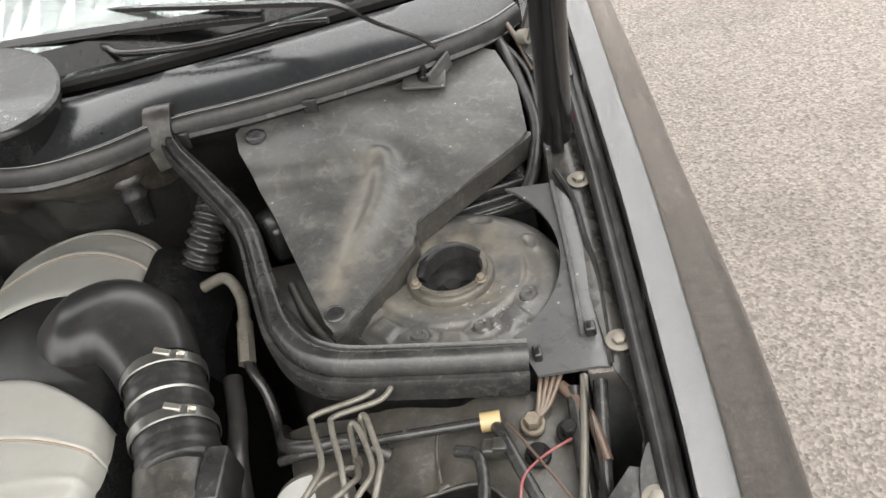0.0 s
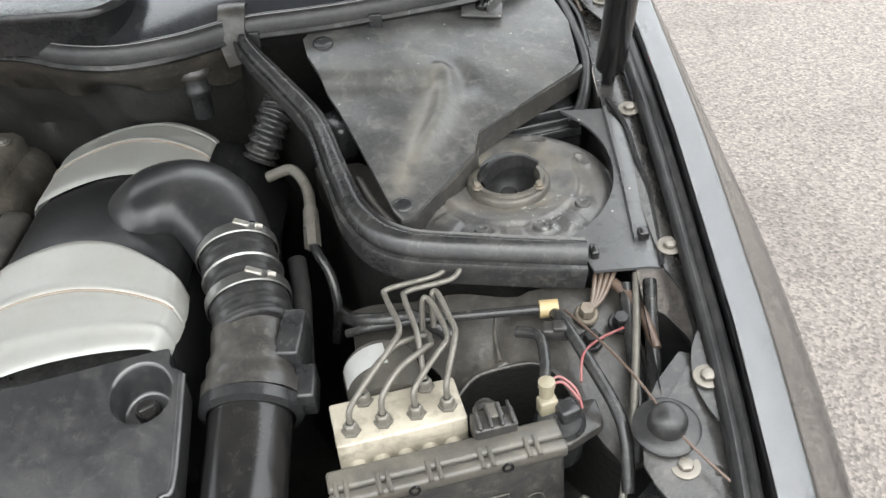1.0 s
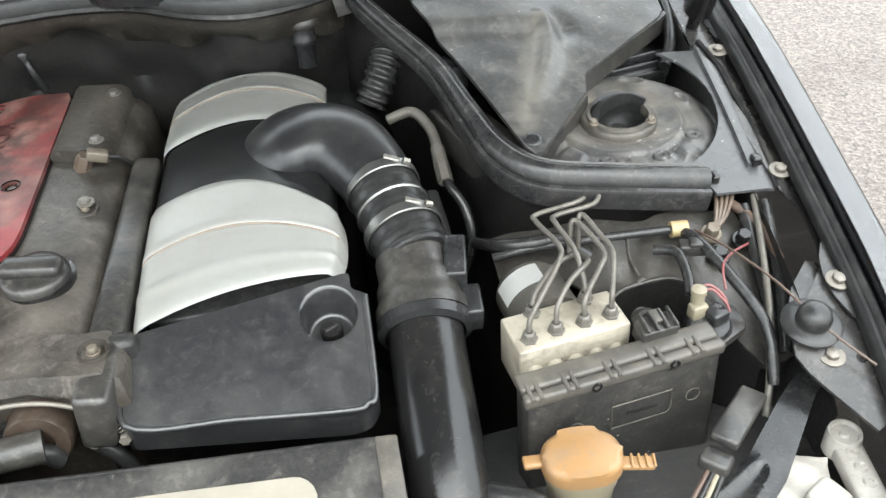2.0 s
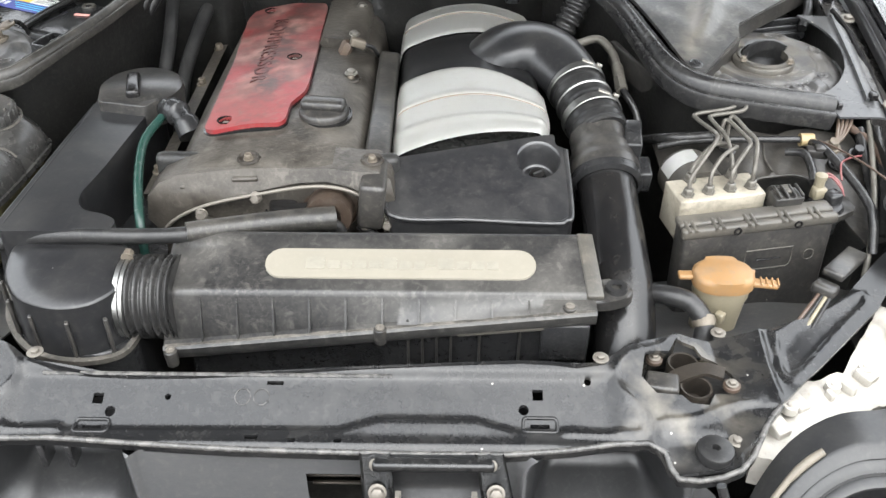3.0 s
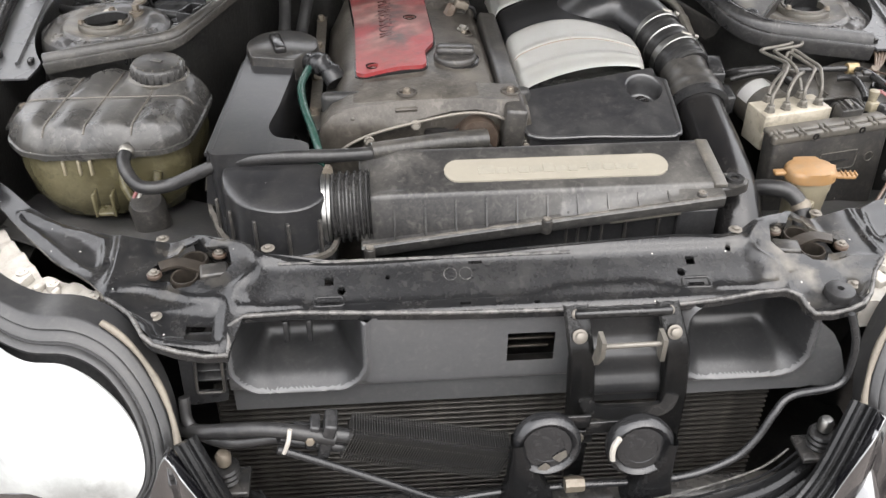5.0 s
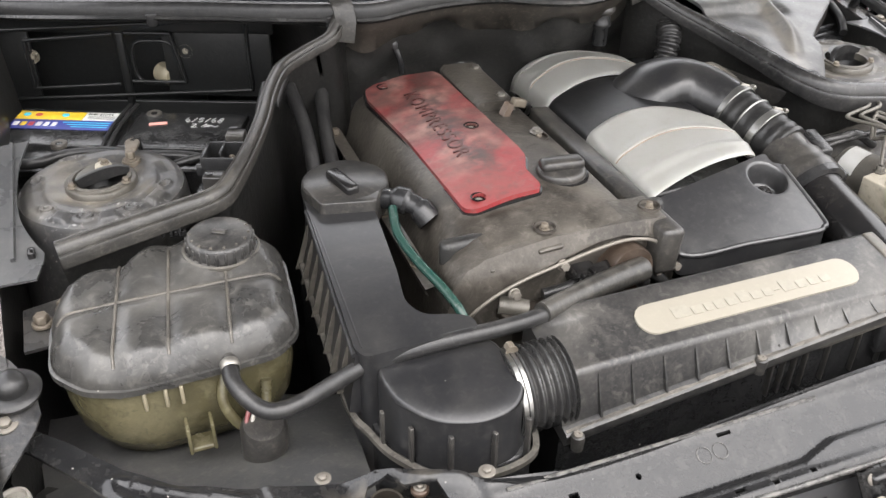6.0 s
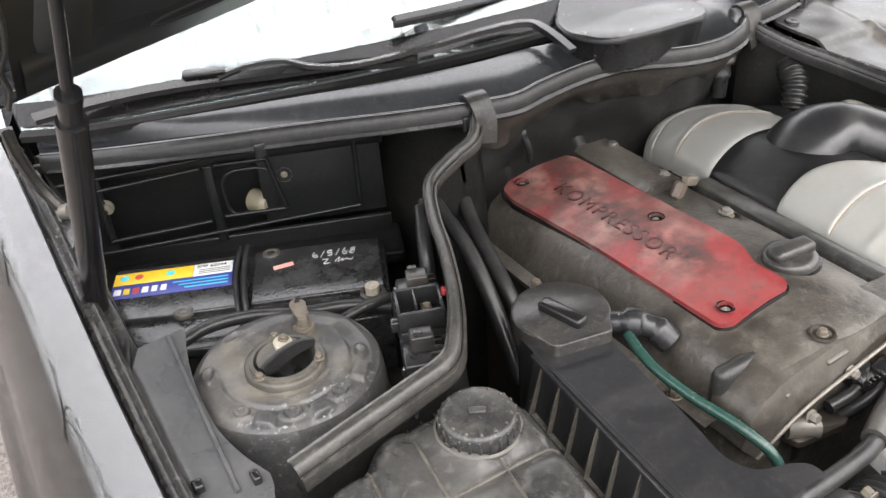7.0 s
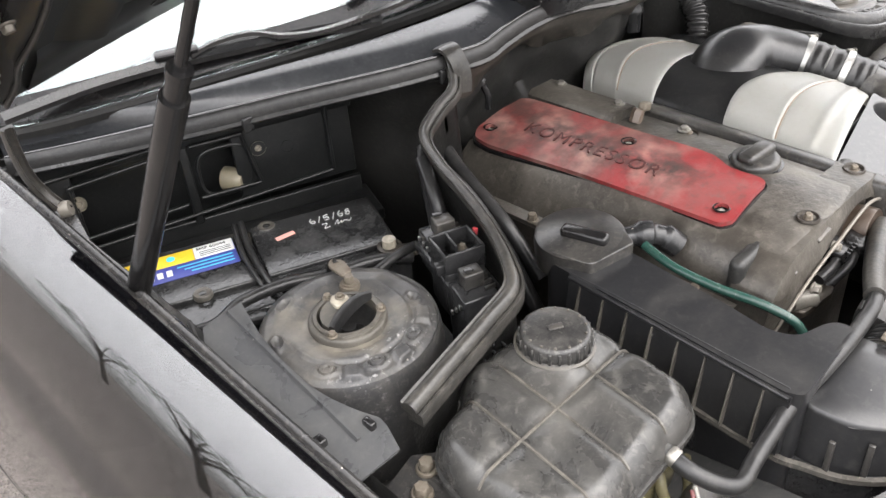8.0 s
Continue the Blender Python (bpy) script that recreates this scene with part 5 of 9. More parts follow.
def strip(y0, y1, x0, x1, lift, name, material, label, ridges=()):
    """One arched band of the cover between two lines across, with pressed grooves."""
    secs = []
    for v in np.linspace(0, 1, 97):
        row = []
        for u in np.linspace(0, 1, 37):
            a, b = y0(u), y1(u)
            y = a + (b - a) * v
            x = x0(v) + (x1(v) - x0(v)) * u
            edge = 0.004 * abs(2 * v - 1) ** 16 + 0.022 * abs(2 * u - 1) ** 26
            rz = sum(d * math.exp(-((v - c - 0.06 * (1 - math.cos((u - 0.5) * 2.2)) * (c < 0.4)) / wd) ** 2) for c, d, wd in ridges)
            row.append((x, y, ic_z(x, y) + lift - edge + rz))
        secs.append(row)
    bm = loft(secs, closed=False, caps=False)
    bmesh.ops.solidify(bm, geom=bm.faces[:], thickness=0.006)
    band = part(name, bm, material, ic, label)
    for c, d, wd in ridges:
        if wd < 0.012:
            line = []
            for u in np.linspace(0.03, 0.97, 30):
                x, y = x0(c) + (x1(c) - x0(c)) * u, y0(u) + (y1(u) - y0(u)) * c
                line.append((x, y, ic_z(x, y) + lift + d + 0.0013 - 0.022 * abs(2 * u - 1) ** 26))
            part("groove_dirt", tube(line, 0.0011, 1, 6, smooth=False), "brown_dirt", band, "brown dirt in the groove")
    return band


strip(lambda u: 0.476 + 0.037 * u, lambda u: 0.637 - 0.04 * u + 0.034 * math.sin(u * math.pi), lambda v: 0.062, lambda v: 0.254 + 0.008 * math.sin(v * 2.4), 0.0, "front_band", "silver", "silver painted front band", ((0.52, -0.0022, 0.011), (0.2, 0.0022, 0.045), (0.55, 0.0012, 0.04)))
strip(lambda u: 0.63 - 0.04 * u + 0.034 * math.sin(u * math.pi), lambda u: 0.757 + 0.022 * math.sin(u * math.pi), lambda v: 0.063, lambda v: 0.254, -0.006, "middle_band", "plenum_plastic", "smooth black middle band")
strip(lambda u: 0.75 + 0.022 * math.sin(u * math.pi), lambda u: 0.875 - 0.02 * u + 0.05 * math.sin(u * math.pi), lambda v: 0.06, lambda v: 0.256, 0.0, "rear_band", "silver", "silver painted rear band", ((0.5, -0.0016, 0.011), (0.53, 0.0016, 0.04), (0.86, -0.002, 0.014)))
cap_rows = []
for y in np.linspace(0.69, 0.88, 20):
    v = (y - 0.69) / 0.19
    row = []
    for u in np.linspace(0, 1, 14):
        x = 0.25 + 0.075 * u
        row.append((x, y - 0.03 * u * (v - 0.5), ic_z(0.252, y) + 0.006 * math.sin(u * 2.2) - 0.07 * u ** 2.6 - 0.035 * abs(2 * v - 1) ** 6))
    cap_rows.append(row)
bm = loft(cap_rows, closed=False, caps=False)
bmesh.ops.solidify(bm, geom=bm.faces[:], thickness=0.02)
part("end_cap", bm, "plastic", ic, "scuffed black rounded end cap")
part("body_block", box((0.16, 0.69, 0.835), (0.18, 0.38, 0.15), bevel=0.01), "plastic", ic)


def plenum_z(x, y):
    """Flat front cover falling to the front, with a round hollow for the turn knob."""
    d = math.hypot(x - 0.241, y - 0.474) / 0.0235
    return 0.888 + (y - 0.39) * 0.355 - 0.03 * (0.5 - 0.5 * math.tanh((d - 1) / 0.05))


PO = [(0.064, 0.394), (0.255, 0.384), (0.27, 0.388), (0.278, 0.4), (0.276, 0.49), (0.262, 0.494), (0.262, 0.511), (0.254, 0.5105), (0.062, 0.4735)]
ring_ = ring2(0.241, 0.474, 0.0235, 40)
fc = part("front_cover", sheet(rounded(PO, 0.009), plenum_z, 0.03, step=0.009, lines=[(ring_ + ring_[:1], 0.0024)]), "plenum_plastic", ic, "scratched black front cover")
part("rounded_edge", tube([(x, y, plenum_z(x, y) - 0.0012) for x, y in ((0.0655, 0.46), (0.066, 0.3965), (0.16, 0.3905), (0.252, 0.3865), (0.268, 0.3905), (0.2755, 0.402), (0.274, 0.488))], 0.0034, 6, 8), "plenum_plastic", fc)
kn = part("turn_knob", lathe([(0, 0.006), (0.0085, 0.006), (0.0105, 0.003), (0.0105, -0.008)], (0.241, 0.475, 0.8935), (0, -0.3, 1), 24), "plastic_clean", fc, "black turn knob")
part("slot", box((0.241, 0.4735, 0.8998), (0.014, 0.0035, 0.003), (15, 0, 35), 0.001), "plastic", kn)
part("plenum_side", box((0.045, 0.57, 0.9), (0.03, 0.36, 0.06), (0, 6, 0), 0.006), "plastic_dusty", ic)

# ---- intake pipe run ----
pipe = thing("intake_pipe", "black plastic intake pipe with rubber sleeve and steel clamps", "pipe")
ELB = [(0.165, 0.705, 0.917), (0.185, 0.712, 0.934), (0.212, 0.715, 0.946), (0.242, 0.71, 0.951), (0.268, 0.694, 0.948), (0.286, 0.668, 0.941), (0.298, 0.642, 0.934)]
ep = smooth_path(ELB, 6)
secs = []
for i, (p, (t, sd, up)) in enumerate(zip(ep, frames(ep, (0, 0, 1)))):
    v = i / (len(ep) - 1)
    w = lerp(v, [0, 0.08, 0.2, 0.4, 0.7, 1], [0.032, 0.045, 0.053, 0.0545, 0.0465, 0.0385])
    h = lerp(v, [0, 0.1, 0.3, 0.6, 1], [0.016, 0.024, 0.0335, 0.037, 0.038])
    secs.append([p + sd * w * math.cos(a) + up * h * math.sin(a) * (1 if math.sin(a) > 0 else 0.8) for a in (2 * math.pi * k / 32 for k in range(32))])
part("elbow", loft(secs), "duct_plastic", pipe, "smooth black moulded elbow")
A, B = Vector((0.3, 0.643, 0.933)), Vector((0.328, 0.543, 0.907))
part("rubber_sleeve", tube([A, B], lambda t: 0.0365 + 0.0007 * math.cos(t * 48), 40, 32), "rubber", pipe, "ribbed rubber sleeve")
for t in (0.06, 0.62):
    p = A.lerp(B, t)
    d = (B - A).normalized()
    cl = part("hose_clamp", lathe([(0.0385, -0.006), (0.0398, -0.005), (0.0398, 0.005), (0.0385, 0.006)], p, d, 40), "bright_clamp", pipe, "bright steel hose clamp")
    part("screw_housing", box(p + Vector((0.012, -0.002, 0.0375)), (0.016, 0.007, 0.0035), (0, 18, -8), 0.0015), "steel", cl)
    part("screw", hexbolt(p + Vector((0.024, -0.002, 0.033)), (1, 0, -0.4), 0.0034, 0.005, 1.1), "steel", cl)
p = A.lerp(B, 0.36)
part("wire_ring", lathe([(0.0372, -0.0015), (0.0388, 0), (0.0372, 0.0015)], p, (B - A).normalized(), 40), "bright_clamp", pipe)
maf = part("flow_meter", tube([(0.322, 0.548, 0.906), (0.325, 0.51, 0.893), (0.326, 0.485, 0.884)], lambda t: 0.036 + 0.004 * (t > 0.3) + 0.004 * (t > 0.62), 5, 32), "plastic_dusty", pipe, "dusty black air flow meter")
part("sensor_block", box((0.362, 0.53, 0.905), (0.022, 0.05, 0.045), (10, 0, -6), 0.003), "plastic", maf)
part("connector", box((0.372, 0.495, 0.885), (0.02, 0.035, 0.03), (10, 0, 0), 0.003), "plastic", maf)
part("lower_tube", tube([(0.326, 0.492, 0.888), (0.326, 0.45, 0.876), (0.327, 0.38, 0.86), (0.328, 0.31, 0.835), (0.327, 0.26, 0.79), (0.326, 0.24, 0.72)], lambda t: 0.0355 - 0.002 * t, 8, 32), "plastic_clean", pipe, "glossy black lower tube")
part("ring", lathe([(0.038, -0.006), (0.0445, -0.005), (0.0445, 0.005), (0.038, 0.008)], (0.326, 0.478, 0.882), (0, -1, -0.33), 36), "plastic", pipe)

# ---- air filter box ----
ab = thing("air_filter_box", "long dusty black plastic air filter box with a name plate", "air filter box")


def ab_low(x):
    """Height of the slanting lower flange of the lid."""
    return lerp(x, [-0.165, 0.285], [0.829, 0.884])


def ab_top(x, y):
    """Top of the lid, falling to the front, with a shallow dent at the inlet end."""
    z = lerp(x, [-0.165, -0.13, 0.285], [0.888, 0.8905, 0.8905]) + (y - 0.262) * 0.235
    d = max(abs(x + 0.128) / 0.021, abs(y - 0.292) / 0.026)
    return z - 0.0028 * (0.5 - 0.5 * math.tanh((d - 1) / 0.1)) - 0.006 * max(0.0, (-0.148 - x) / 0.017) ** 2


secs = []
for x in np.linspace(-0.165, 0.285, 91):
    zl = ab_low(x)
    zf_ = ab_top(x, 0.262)
    secs.append([(x, 0.236, zl - 0.017), (x, 0.233, zl - 0.012), (x, 0.2325, zl - 0.002), (x, 0.235, zl), (x, 0.2435, zl + 0.0025), (x, 0.2545, zf_ - 0.0065), (x, 0.256, zf_ - 0.003), (x, 0.259, zf_ - 0.0006)]
                + [(x, y, ab_top(x, y)) for y in np.linspace(0.262, 0.334, 19)] + [(x, 0.339, ab_top(x, 0.334) - 0.002), (x, 0.342, ab_top(x, 0.334) - 0.008), (x, 0.345, 0.83)])
lid = part("lid", loft(secs), "airbox_plastic", ab, "dusty black lid")
part("base", loft([[(x, y, z) for y, z in ((yb, 0.66), (yb - 0.004, ab_low(x) - 0.014), (0.35, 0.84), (0.355, 0.66))] for x, yb in ((-0.15, 0.275), (0.06, 0.27), (0.085, 0.252), (0.282, 0.25))]), "plastic", ab)
for x in (0.092, 0.107, 0.122, 0.137, 0.167, 0.209, 0.247, 0.274):
    part("base_rib", box((x, 0.248, 0.825 + 0.02 * x), (0.0025, 0.012, 0.075), (0, 0, 0), 0.001), "plastic_dusty", ab)
part("base_strip", box((0.188, 0.2385, 0.857), (0.09, 0.008, 0.007), (0, -6.5, 0), 0.0015), "abs_dusty", ab, "pale dusty ledge under the lid")
part("base_block", box((0.255, 0.243, 0.84), (0.05, 0.016, 0.05), (0, 0, 0), 0.003), "plastic", ab)
for k in range(10):
    x = -0.123 + k * 0.0378
    zl, zf_ = ab_low(x), ab_top(x, 0.262)
    part("rib", loft([[(x + a, 0.2535, zf_ - 0.007), (x + a, 0.2375, zl + 0.002), (x + a, 0.25, zl + 0.001)] for a in (-0.0011, 0.0011)]), "airbox_plastic", lid, "thin moulded rib")
fl = smooth_path([(x, 0.2375, ab_low(x) - 0.0005) for x in np.linspace(-0.163, 0.283, 10)], 3)
part("flange", sweep([(-0.006, 0.0022), (0.002, 0.0012), (0.0034, -0.0008), (0.0037, -0.003), (0.0034, -0.0075), (0.002, -0.009), (-0.006, -0.0085)], fl, scale=lambda t: 1.0 + 0.12 * math.sin(t * 71) * math.sin(t * 23)), "flange_dust", lid, "dust-caked lower flange")
for x, y, z in ((-0.155, 0.228, 0.829), (0.064, 0.235, 0.857), (0.258, 0.243, 0.882)):
    b = part("screw_boss", lathe([(0.0062, -0.016), (0.0072, -0.002), (0.0066, 0.002), (0.005, 0.003), (0, 0.003)], (x, y, z), seg=20), "plastic_dusty", lid)
    part("screw", lathe([(0.0048, 0.003), (0.0048, 0.0045), (0.002, 0.005), (0.0015, 0.004), (0, 0.004)], (x, y, z), seg=14), "dusty_bolt", b)
PL = []
for k in range(10):
    a = -math.pi / 2 + math.pi * k / 9
    PL.append((0.208 + 0.018 * math.cos(a), 0.2925 + 0.0188 * math.sin(a)))
for k in range(10):
    a = math.pi / 2 + math.pi * k / 9
    PL.append((-0.041 + 0.018 * math.cos(a), 0.2925 + 0.0188 * math.sin(a)))
plate = part("name_plate", sheet(PL, lambda x, y: ab_top(x, y) + 0.002, 0.003, step=0.01), "plate_alloy", ab, "pale oval alloy name plate")
# the raised name on the plate, as plain bars
x = -0.016
for k, w in enumerate((0.02, 0.013, 0.0095, 0.0125, 0.013, 0.0135, 0.013, 0.011, 0.008, 0.017, 0.013, 0.0135, 0.012)):
    h = 0.015 if k in (0, 5, 9) else (0.002 if k == 8 else 0.0105)
    y0_ = 0.2845 + (0.0045 if k == 8 else 0.0)
    part("raised_bar", sheet(rounded([(x, y0_), (x + w, y0_), (x + w, y0_ + h), (x, y0_ + h)], min(0.002, 0.4 * h), 3), lambda a, b: ab_top(a, b) + 0.0028, 0.0014, step=0.01), "plate_letter", plate)
    x += w + 0.0028
part("end_strip", box((0.283, 0.296, 0.8955), (0.018, 0.086, 0.008), (13, 8, 5), 0.002), "abs_dusty", ab, "pale strip with small print")
ear = part("mount_ear", prism(rounded([(0.275, 0.25), (0.305, 0.252), (0.325, 0.262), (0.328, 0.278), (0.312, 0.29), (0.275, 0.288)], 0.009), 0.872, 0.884, 0.003), "plastic_dusty", ab)
part("grommet", lathe([(0.005, 0.003), (0.0055, 0.005), (0.011, 0.005), (0.012, 0)], (0.309, 0.272, 0.8835), seg=20), "rubber", ear)
bl = part("bellows", tube([(-0.15, 0.282, 0.86), (-0.212, 0.283, 0.858)], lambda t: 0.0435 + 0.0024 * math.cos(t * 2 * math.pi * 8.5), 102, 36), "rubber_dusty", ab, "ribbed rubber bellows")
cl = part("hose_clamp", lathe([(0.044, -0.006), (0.0455, -0.005), (0.0455, 0.005), (0.044, 0.006)], (-0.206, 0.283, 0.858), (1, 0, 0), 40), "bright_clamp", ab, "bright steel hose clamp")
part("screw", hexbolt((-0.203, 0.29, 0.905), (0, 1, 0.2), 0.0055, 0.008, 1.2), "zinc_rusty", cl)

# ---- air duct ----
ad = thing("air_duct", "black plastic air duct with ribbed sides and a round cap", "air duct")
DO = [(-0.33, 0.64), (-0.25, 0.63), (-0.256, 0.58), (-0.272, 0.44), (-0.282, 0.385), (-0.272, 0.358), (-0.24, 0.348), (-0.226, 0.338), (-0.226, 0.318), (-0.345, 0.315), (-0.352, 0.33)]
up = part("upper_duct", sheet(rounded(DO, 0.012), lambda x, y: 0.92, 0.24, step=0.03), "duct_plastic", ad, "smooth black upper duct")
lowd = [(-0.352, 0.6), (-0.3, 0.62), (-0.2, 0.4), (-0.196, 0.24), (-0.225, 0.22), (-0.28, 0.222), (-0.325, 0.25), (-0.342, 0.31)]
bend = rounded([(-0.337, 0.325), (-0.208, 0.325), (-0.204, 0.25), (-0.226, 0.226), (-0.262, 0.22), (-0.304, 0.235), (-0.332, 0.275)], 0.02, 4)
el = part("front_bend", loft([[(-0.27 + (x + 0.27) * k, 0.28 + (y - 0.28) * k, z - 0.1 * (0.045 - (y - 0.28) * k) * (k < 1)) for x, y in bend] for k, z in ((1.03, 0.78), (1.03, 0.835), (1.0, 0.84), (1.0, 0.892), (0.993, 0.8975), (0.975, 0.9008), (0.94, 0.9025), (0.6, 0.9045), (0.4, 0.905), (0.02, 0.905))]), "duct_plastic", ad, "rounded black front bend")
rim = smooth_path([(-0.349, 0.58, 0.855), (-0.356, 0.47, 0.848), (-0.36, 0.34, 0.84), (-0.35, 0.3, 0.836), (-0.334, 0.262, 0.832), (-0.3, 0.228, 0.828), (-0.25, 0.214, 0.828), (-0.205, 0.224, 0.83), (-0.192, 0.26, 0.835)], 5)
part("rim", sweep([(-0.003, -0.003), (-0.003, 0.003), (0.003, 0.003), (0.003, -0.003)], rim), "flange_dust", ad, "dusty moulded rim")
part("top_lip", tube([(-0.345, 0.33, 0.917), (-0.34, 0.42, 0.917), (-0.334, 0.53, 0.917), (-0.332, 0.6, 0.917)], 0.0035, 6, 8), "duct_plastic", up)
sw = part("side_wall", loft([[(-0.3525 + (y - 0.33) * 0.071, y, 0.917), (-0.356 + (y - 0.33) * 0.066, y, 0.885), (-0.362 + (y - 0.33) * 0.05, y, 0.845), (-0.35 + (y - 0.33) * 0.05, y, 0.84), (-0.34 + (y - 0.33) * 0.071, y, 0.915)] for y in np.linspace(0.325, 0.6, 8)]), "duct_plastic", ad)
for k in range(8):
    y = 0.352 + k * 0.033
    prof_ = [(-0.3525 + (y - 0.33) * 0.071, 0.9105), (-0.356 + (y - 0.33) * 0.066, 0.885), (-0.362 + (y - 0.33) * 0.05, 0.848)]
    part("rib", loft([[(x + 0.002, y + e, z) for x, z in prof_] + [(x - d, y + e, z) for (x, z), d in zip(prof_[::-1], (0.007, 0.0055, 0.0025))] for e in (-0.0009, 0.0009)]), "groove_dust", sw, "thin dust-edged rib")
part("side_bead", tube([(-0.3535 + (y - 0.33) * 0.071, y, 0.9155) for y in np.linspace(0.326, 0.6, 10)], 0.0028, 2, 8), "duct_plastic", sw)
for a in range(6):
    t = a / 5
    p = rim[int(len(rim) * (0.45 + 0.5 * t))]
    part("rib", box((p.x * 0.985 - 0.004, p.y + 0.006, 0.852), (0.004, 0.006, 0.05), (0, 0, 40 * t), 0.001), "plastic_dusty", el)
part("skirt", prism(rounded(lowd, 0.015), 0.6, 0.83, 0.004), "plastic", ad)
cap = part("round_cap", lathe([(0, 0.009), (0.05, 0.0085), (0.0535, 0.006), (0.0545, -0.004), (0.052, -0.03)], (-0.277, 0.628, 0.926), seg=48), "plastic_dusty", ad, "dusty round cap")
part("cap_tab", prism(rounded([(-0.331, 0.63), (-0.32, 0.58), (-0.256, 0.566), (-0.224, 0.62)], 0.006), 0.9, 0.9345, 0.002), "plastic_dusty", cap)
part("latch", box((-0.283, 0.617, 0.938), (0.018, 0.058, 0.014), (0, 0, 14), 0.005, seg=3), "plastic_clean", cap)
part("nozzle", tube([(-0.245, 0.598, 0.918), (-0.222, 0.578, 0.922), (-0.205, 0.56, 0.918), (-0.195, 0.545, 0.905)], lambda t: 0.013 + 0.004 * (0.25 < t < 0.5) + 0.003 * (t > 0.7), 8, 18), "plastic", ad, "stubby black hose nozzle")
wire("breather_hose", [(-0.236, 0.565, 0.92), (-0.245, 0.52, 0.915), (-0.24, 0.47, 0.908), (-0.226, 0.41, 0.9), (-0.217, 0.375, 0.88), (-0.215, 0.36, 0.82)], 0.0056, "green_hose", "thin dark green vent hose beside the air duct", "hose")

# ---- coolant tank ----
ct = thing("coolant_tank", "coolant expansion tank, dusty black top over yellowed clear plastic", "coolant tank")
TO = [(-0.628, 0.5), (-0.618, 0.535), (-0.595, 0.556), (-0.553, 0.566), (-0.53, 0.588), (-0.5, 0.596), (-0.46, 0.585), (-0.4, 0.57), (-0.378, 0.545), (-0.385, 0.46), (-0.392, 0.41), (-0.42, 0.385), (-0.56, 0.378), (-0.6, 0.392), (-0.63, 0.43)]


def tank_z(x, y):
    cx, cy = -0.505, 0.478
    edge = max(abs(x - cx) / 0.125, abs(y - cy) / 0.105)
    gap = 1.0
    for (ax, ay), (bx, by) in zip(TO, TO[1:] + TO[:1]):
        k = max(0.0, min(1.0, ((x - ax) * (bx - ax) + (y - ay) * (by - ay)) / ((bx - ax) ** 2 + (by - ay) ** 2)))
        gap = min(gap, math.hypot(x - ax - k * (bx - ax), y - ay - k * (by - ay)))
    z = 0.922 - 0.004 * edge ** 5 + 0.012 * (y - 0.44) - 0.026 * max(0.0, 1 - gap / 0.024) ** 2
    gx = min(abs(x - g - 0.12 * (y - 0.47)) for g in (-0.562, -0.51, -0.45))
    gy = abs(y - 0.481)
    near = min(gx, gy)
    z += 0.006 * (1 - math.exp(-(near / 0.011) ** 2))
    z += 0.008 * math.exp(-((math.hypot(x + 0.444, y - 0.534) / 0.042) ** 6))
    return z


upt = part("upper_shell", sheet(rounded(TO, 0.012), tank_z, 0.012, step=0.005), "tank_upper", ct, "dusty black ribbed upper half")
for g in (-0.562, -0.51, -0.45):
    part("moulding_line", tube([(g + 0.12 * (y - 0.47), y, tank_z(g + 0.12 * (y - 0.47), y) + 0.0004) for y in np.linspace(0.392, 0.56 if g < -0.5 else 0.495, 30)], 0.0017, 1, 6, smooth=False), "groove_dust", upt, "pale dust in the moulded groove")
part("moulding_line", tube([(x, 0.481, tank_z(x, 0.481) + 0.0006) for x in np.linspace(-0.62, -0.392, 40)], 0.0017, 1, 6, smooth=False), "groove_dust", upt, "pale dust in the moulded groove")
bot = [(-0.505 + (x + 0.505) * 0.95, 0.478 + (y - 0.478) * 0.95) for x, y in TO]
part("lower_shell", loft([[(-0.505 + (x + 0.505) * k, 0.478 + (y - 0.478) * k, z) for x, y in rounded(bot, 0.015)] for k, z in ((0.6, 0.77), (0.82, 0.785), (0.95, 0.815), (1.0, 0.85), (1.0, 0.9))]), "tank_lower", ct, "yellowed translucent lower half")
part("seam", loft([[(-0.505 + (x + 0.505) * k, 0.478 + (y - 0.478) * k, z) for x, y in rounded(TO, 0.014)] for k, z in ((0.99, 0.884), (1.025, 0.885), (1.025, 0.892), (0.99, 0.893))], caps=True), "tank_upper", ct)
tc = part("filler_cap", lathe([(0.037, -0.012), (0.039, -0.006), (0.038, 0), (0.0365, 0.001), (0.0365, 0.018), (0.034, 0.0215), (0.03, 0.0225), (0.0, 0.0235)], (-0.444, 0.534, 0.928), (0.02, -0.03, 1), 48), "cap_plastic", ct, "dusty ridged black filler cap")
part("neck_ring", lathe([(0.038, -0.006), (0.0415, -0.004), (0.042, 0.0), (0.0395, 0.0015)], (-0.444, 0.534, 0.932), (0.02, -0.03, 1), 48), "abs_dusty", ct, "pale neck ring below the cap")
for k in range(24):
    a = 2 * math.pi * k / 24
    part("grip_rib", box((-0.444 + 0.0365 * math.cos(a), 0.534 + 0.0365 * math.sin(a), 0.938), (0.003, 0.0035, 0.017), (0, 0, math.degrees(a)), 0.0008, seg=1), "cap_plastic", tc)
for k in range(14):
    a = 2 * math.pi * (k + 0.5) / 14
    part("cap_dot", lathe([(0.0017, -0.001), (0.0016, 0.0008), (0.0008, 0.0014), (0, 0.0014)], (-0.444 + 0.0312 * math.cos(a), 0.534 + 0.0312 * math.sin(a), 0.9502), seg=10), "groove_dust", tc)
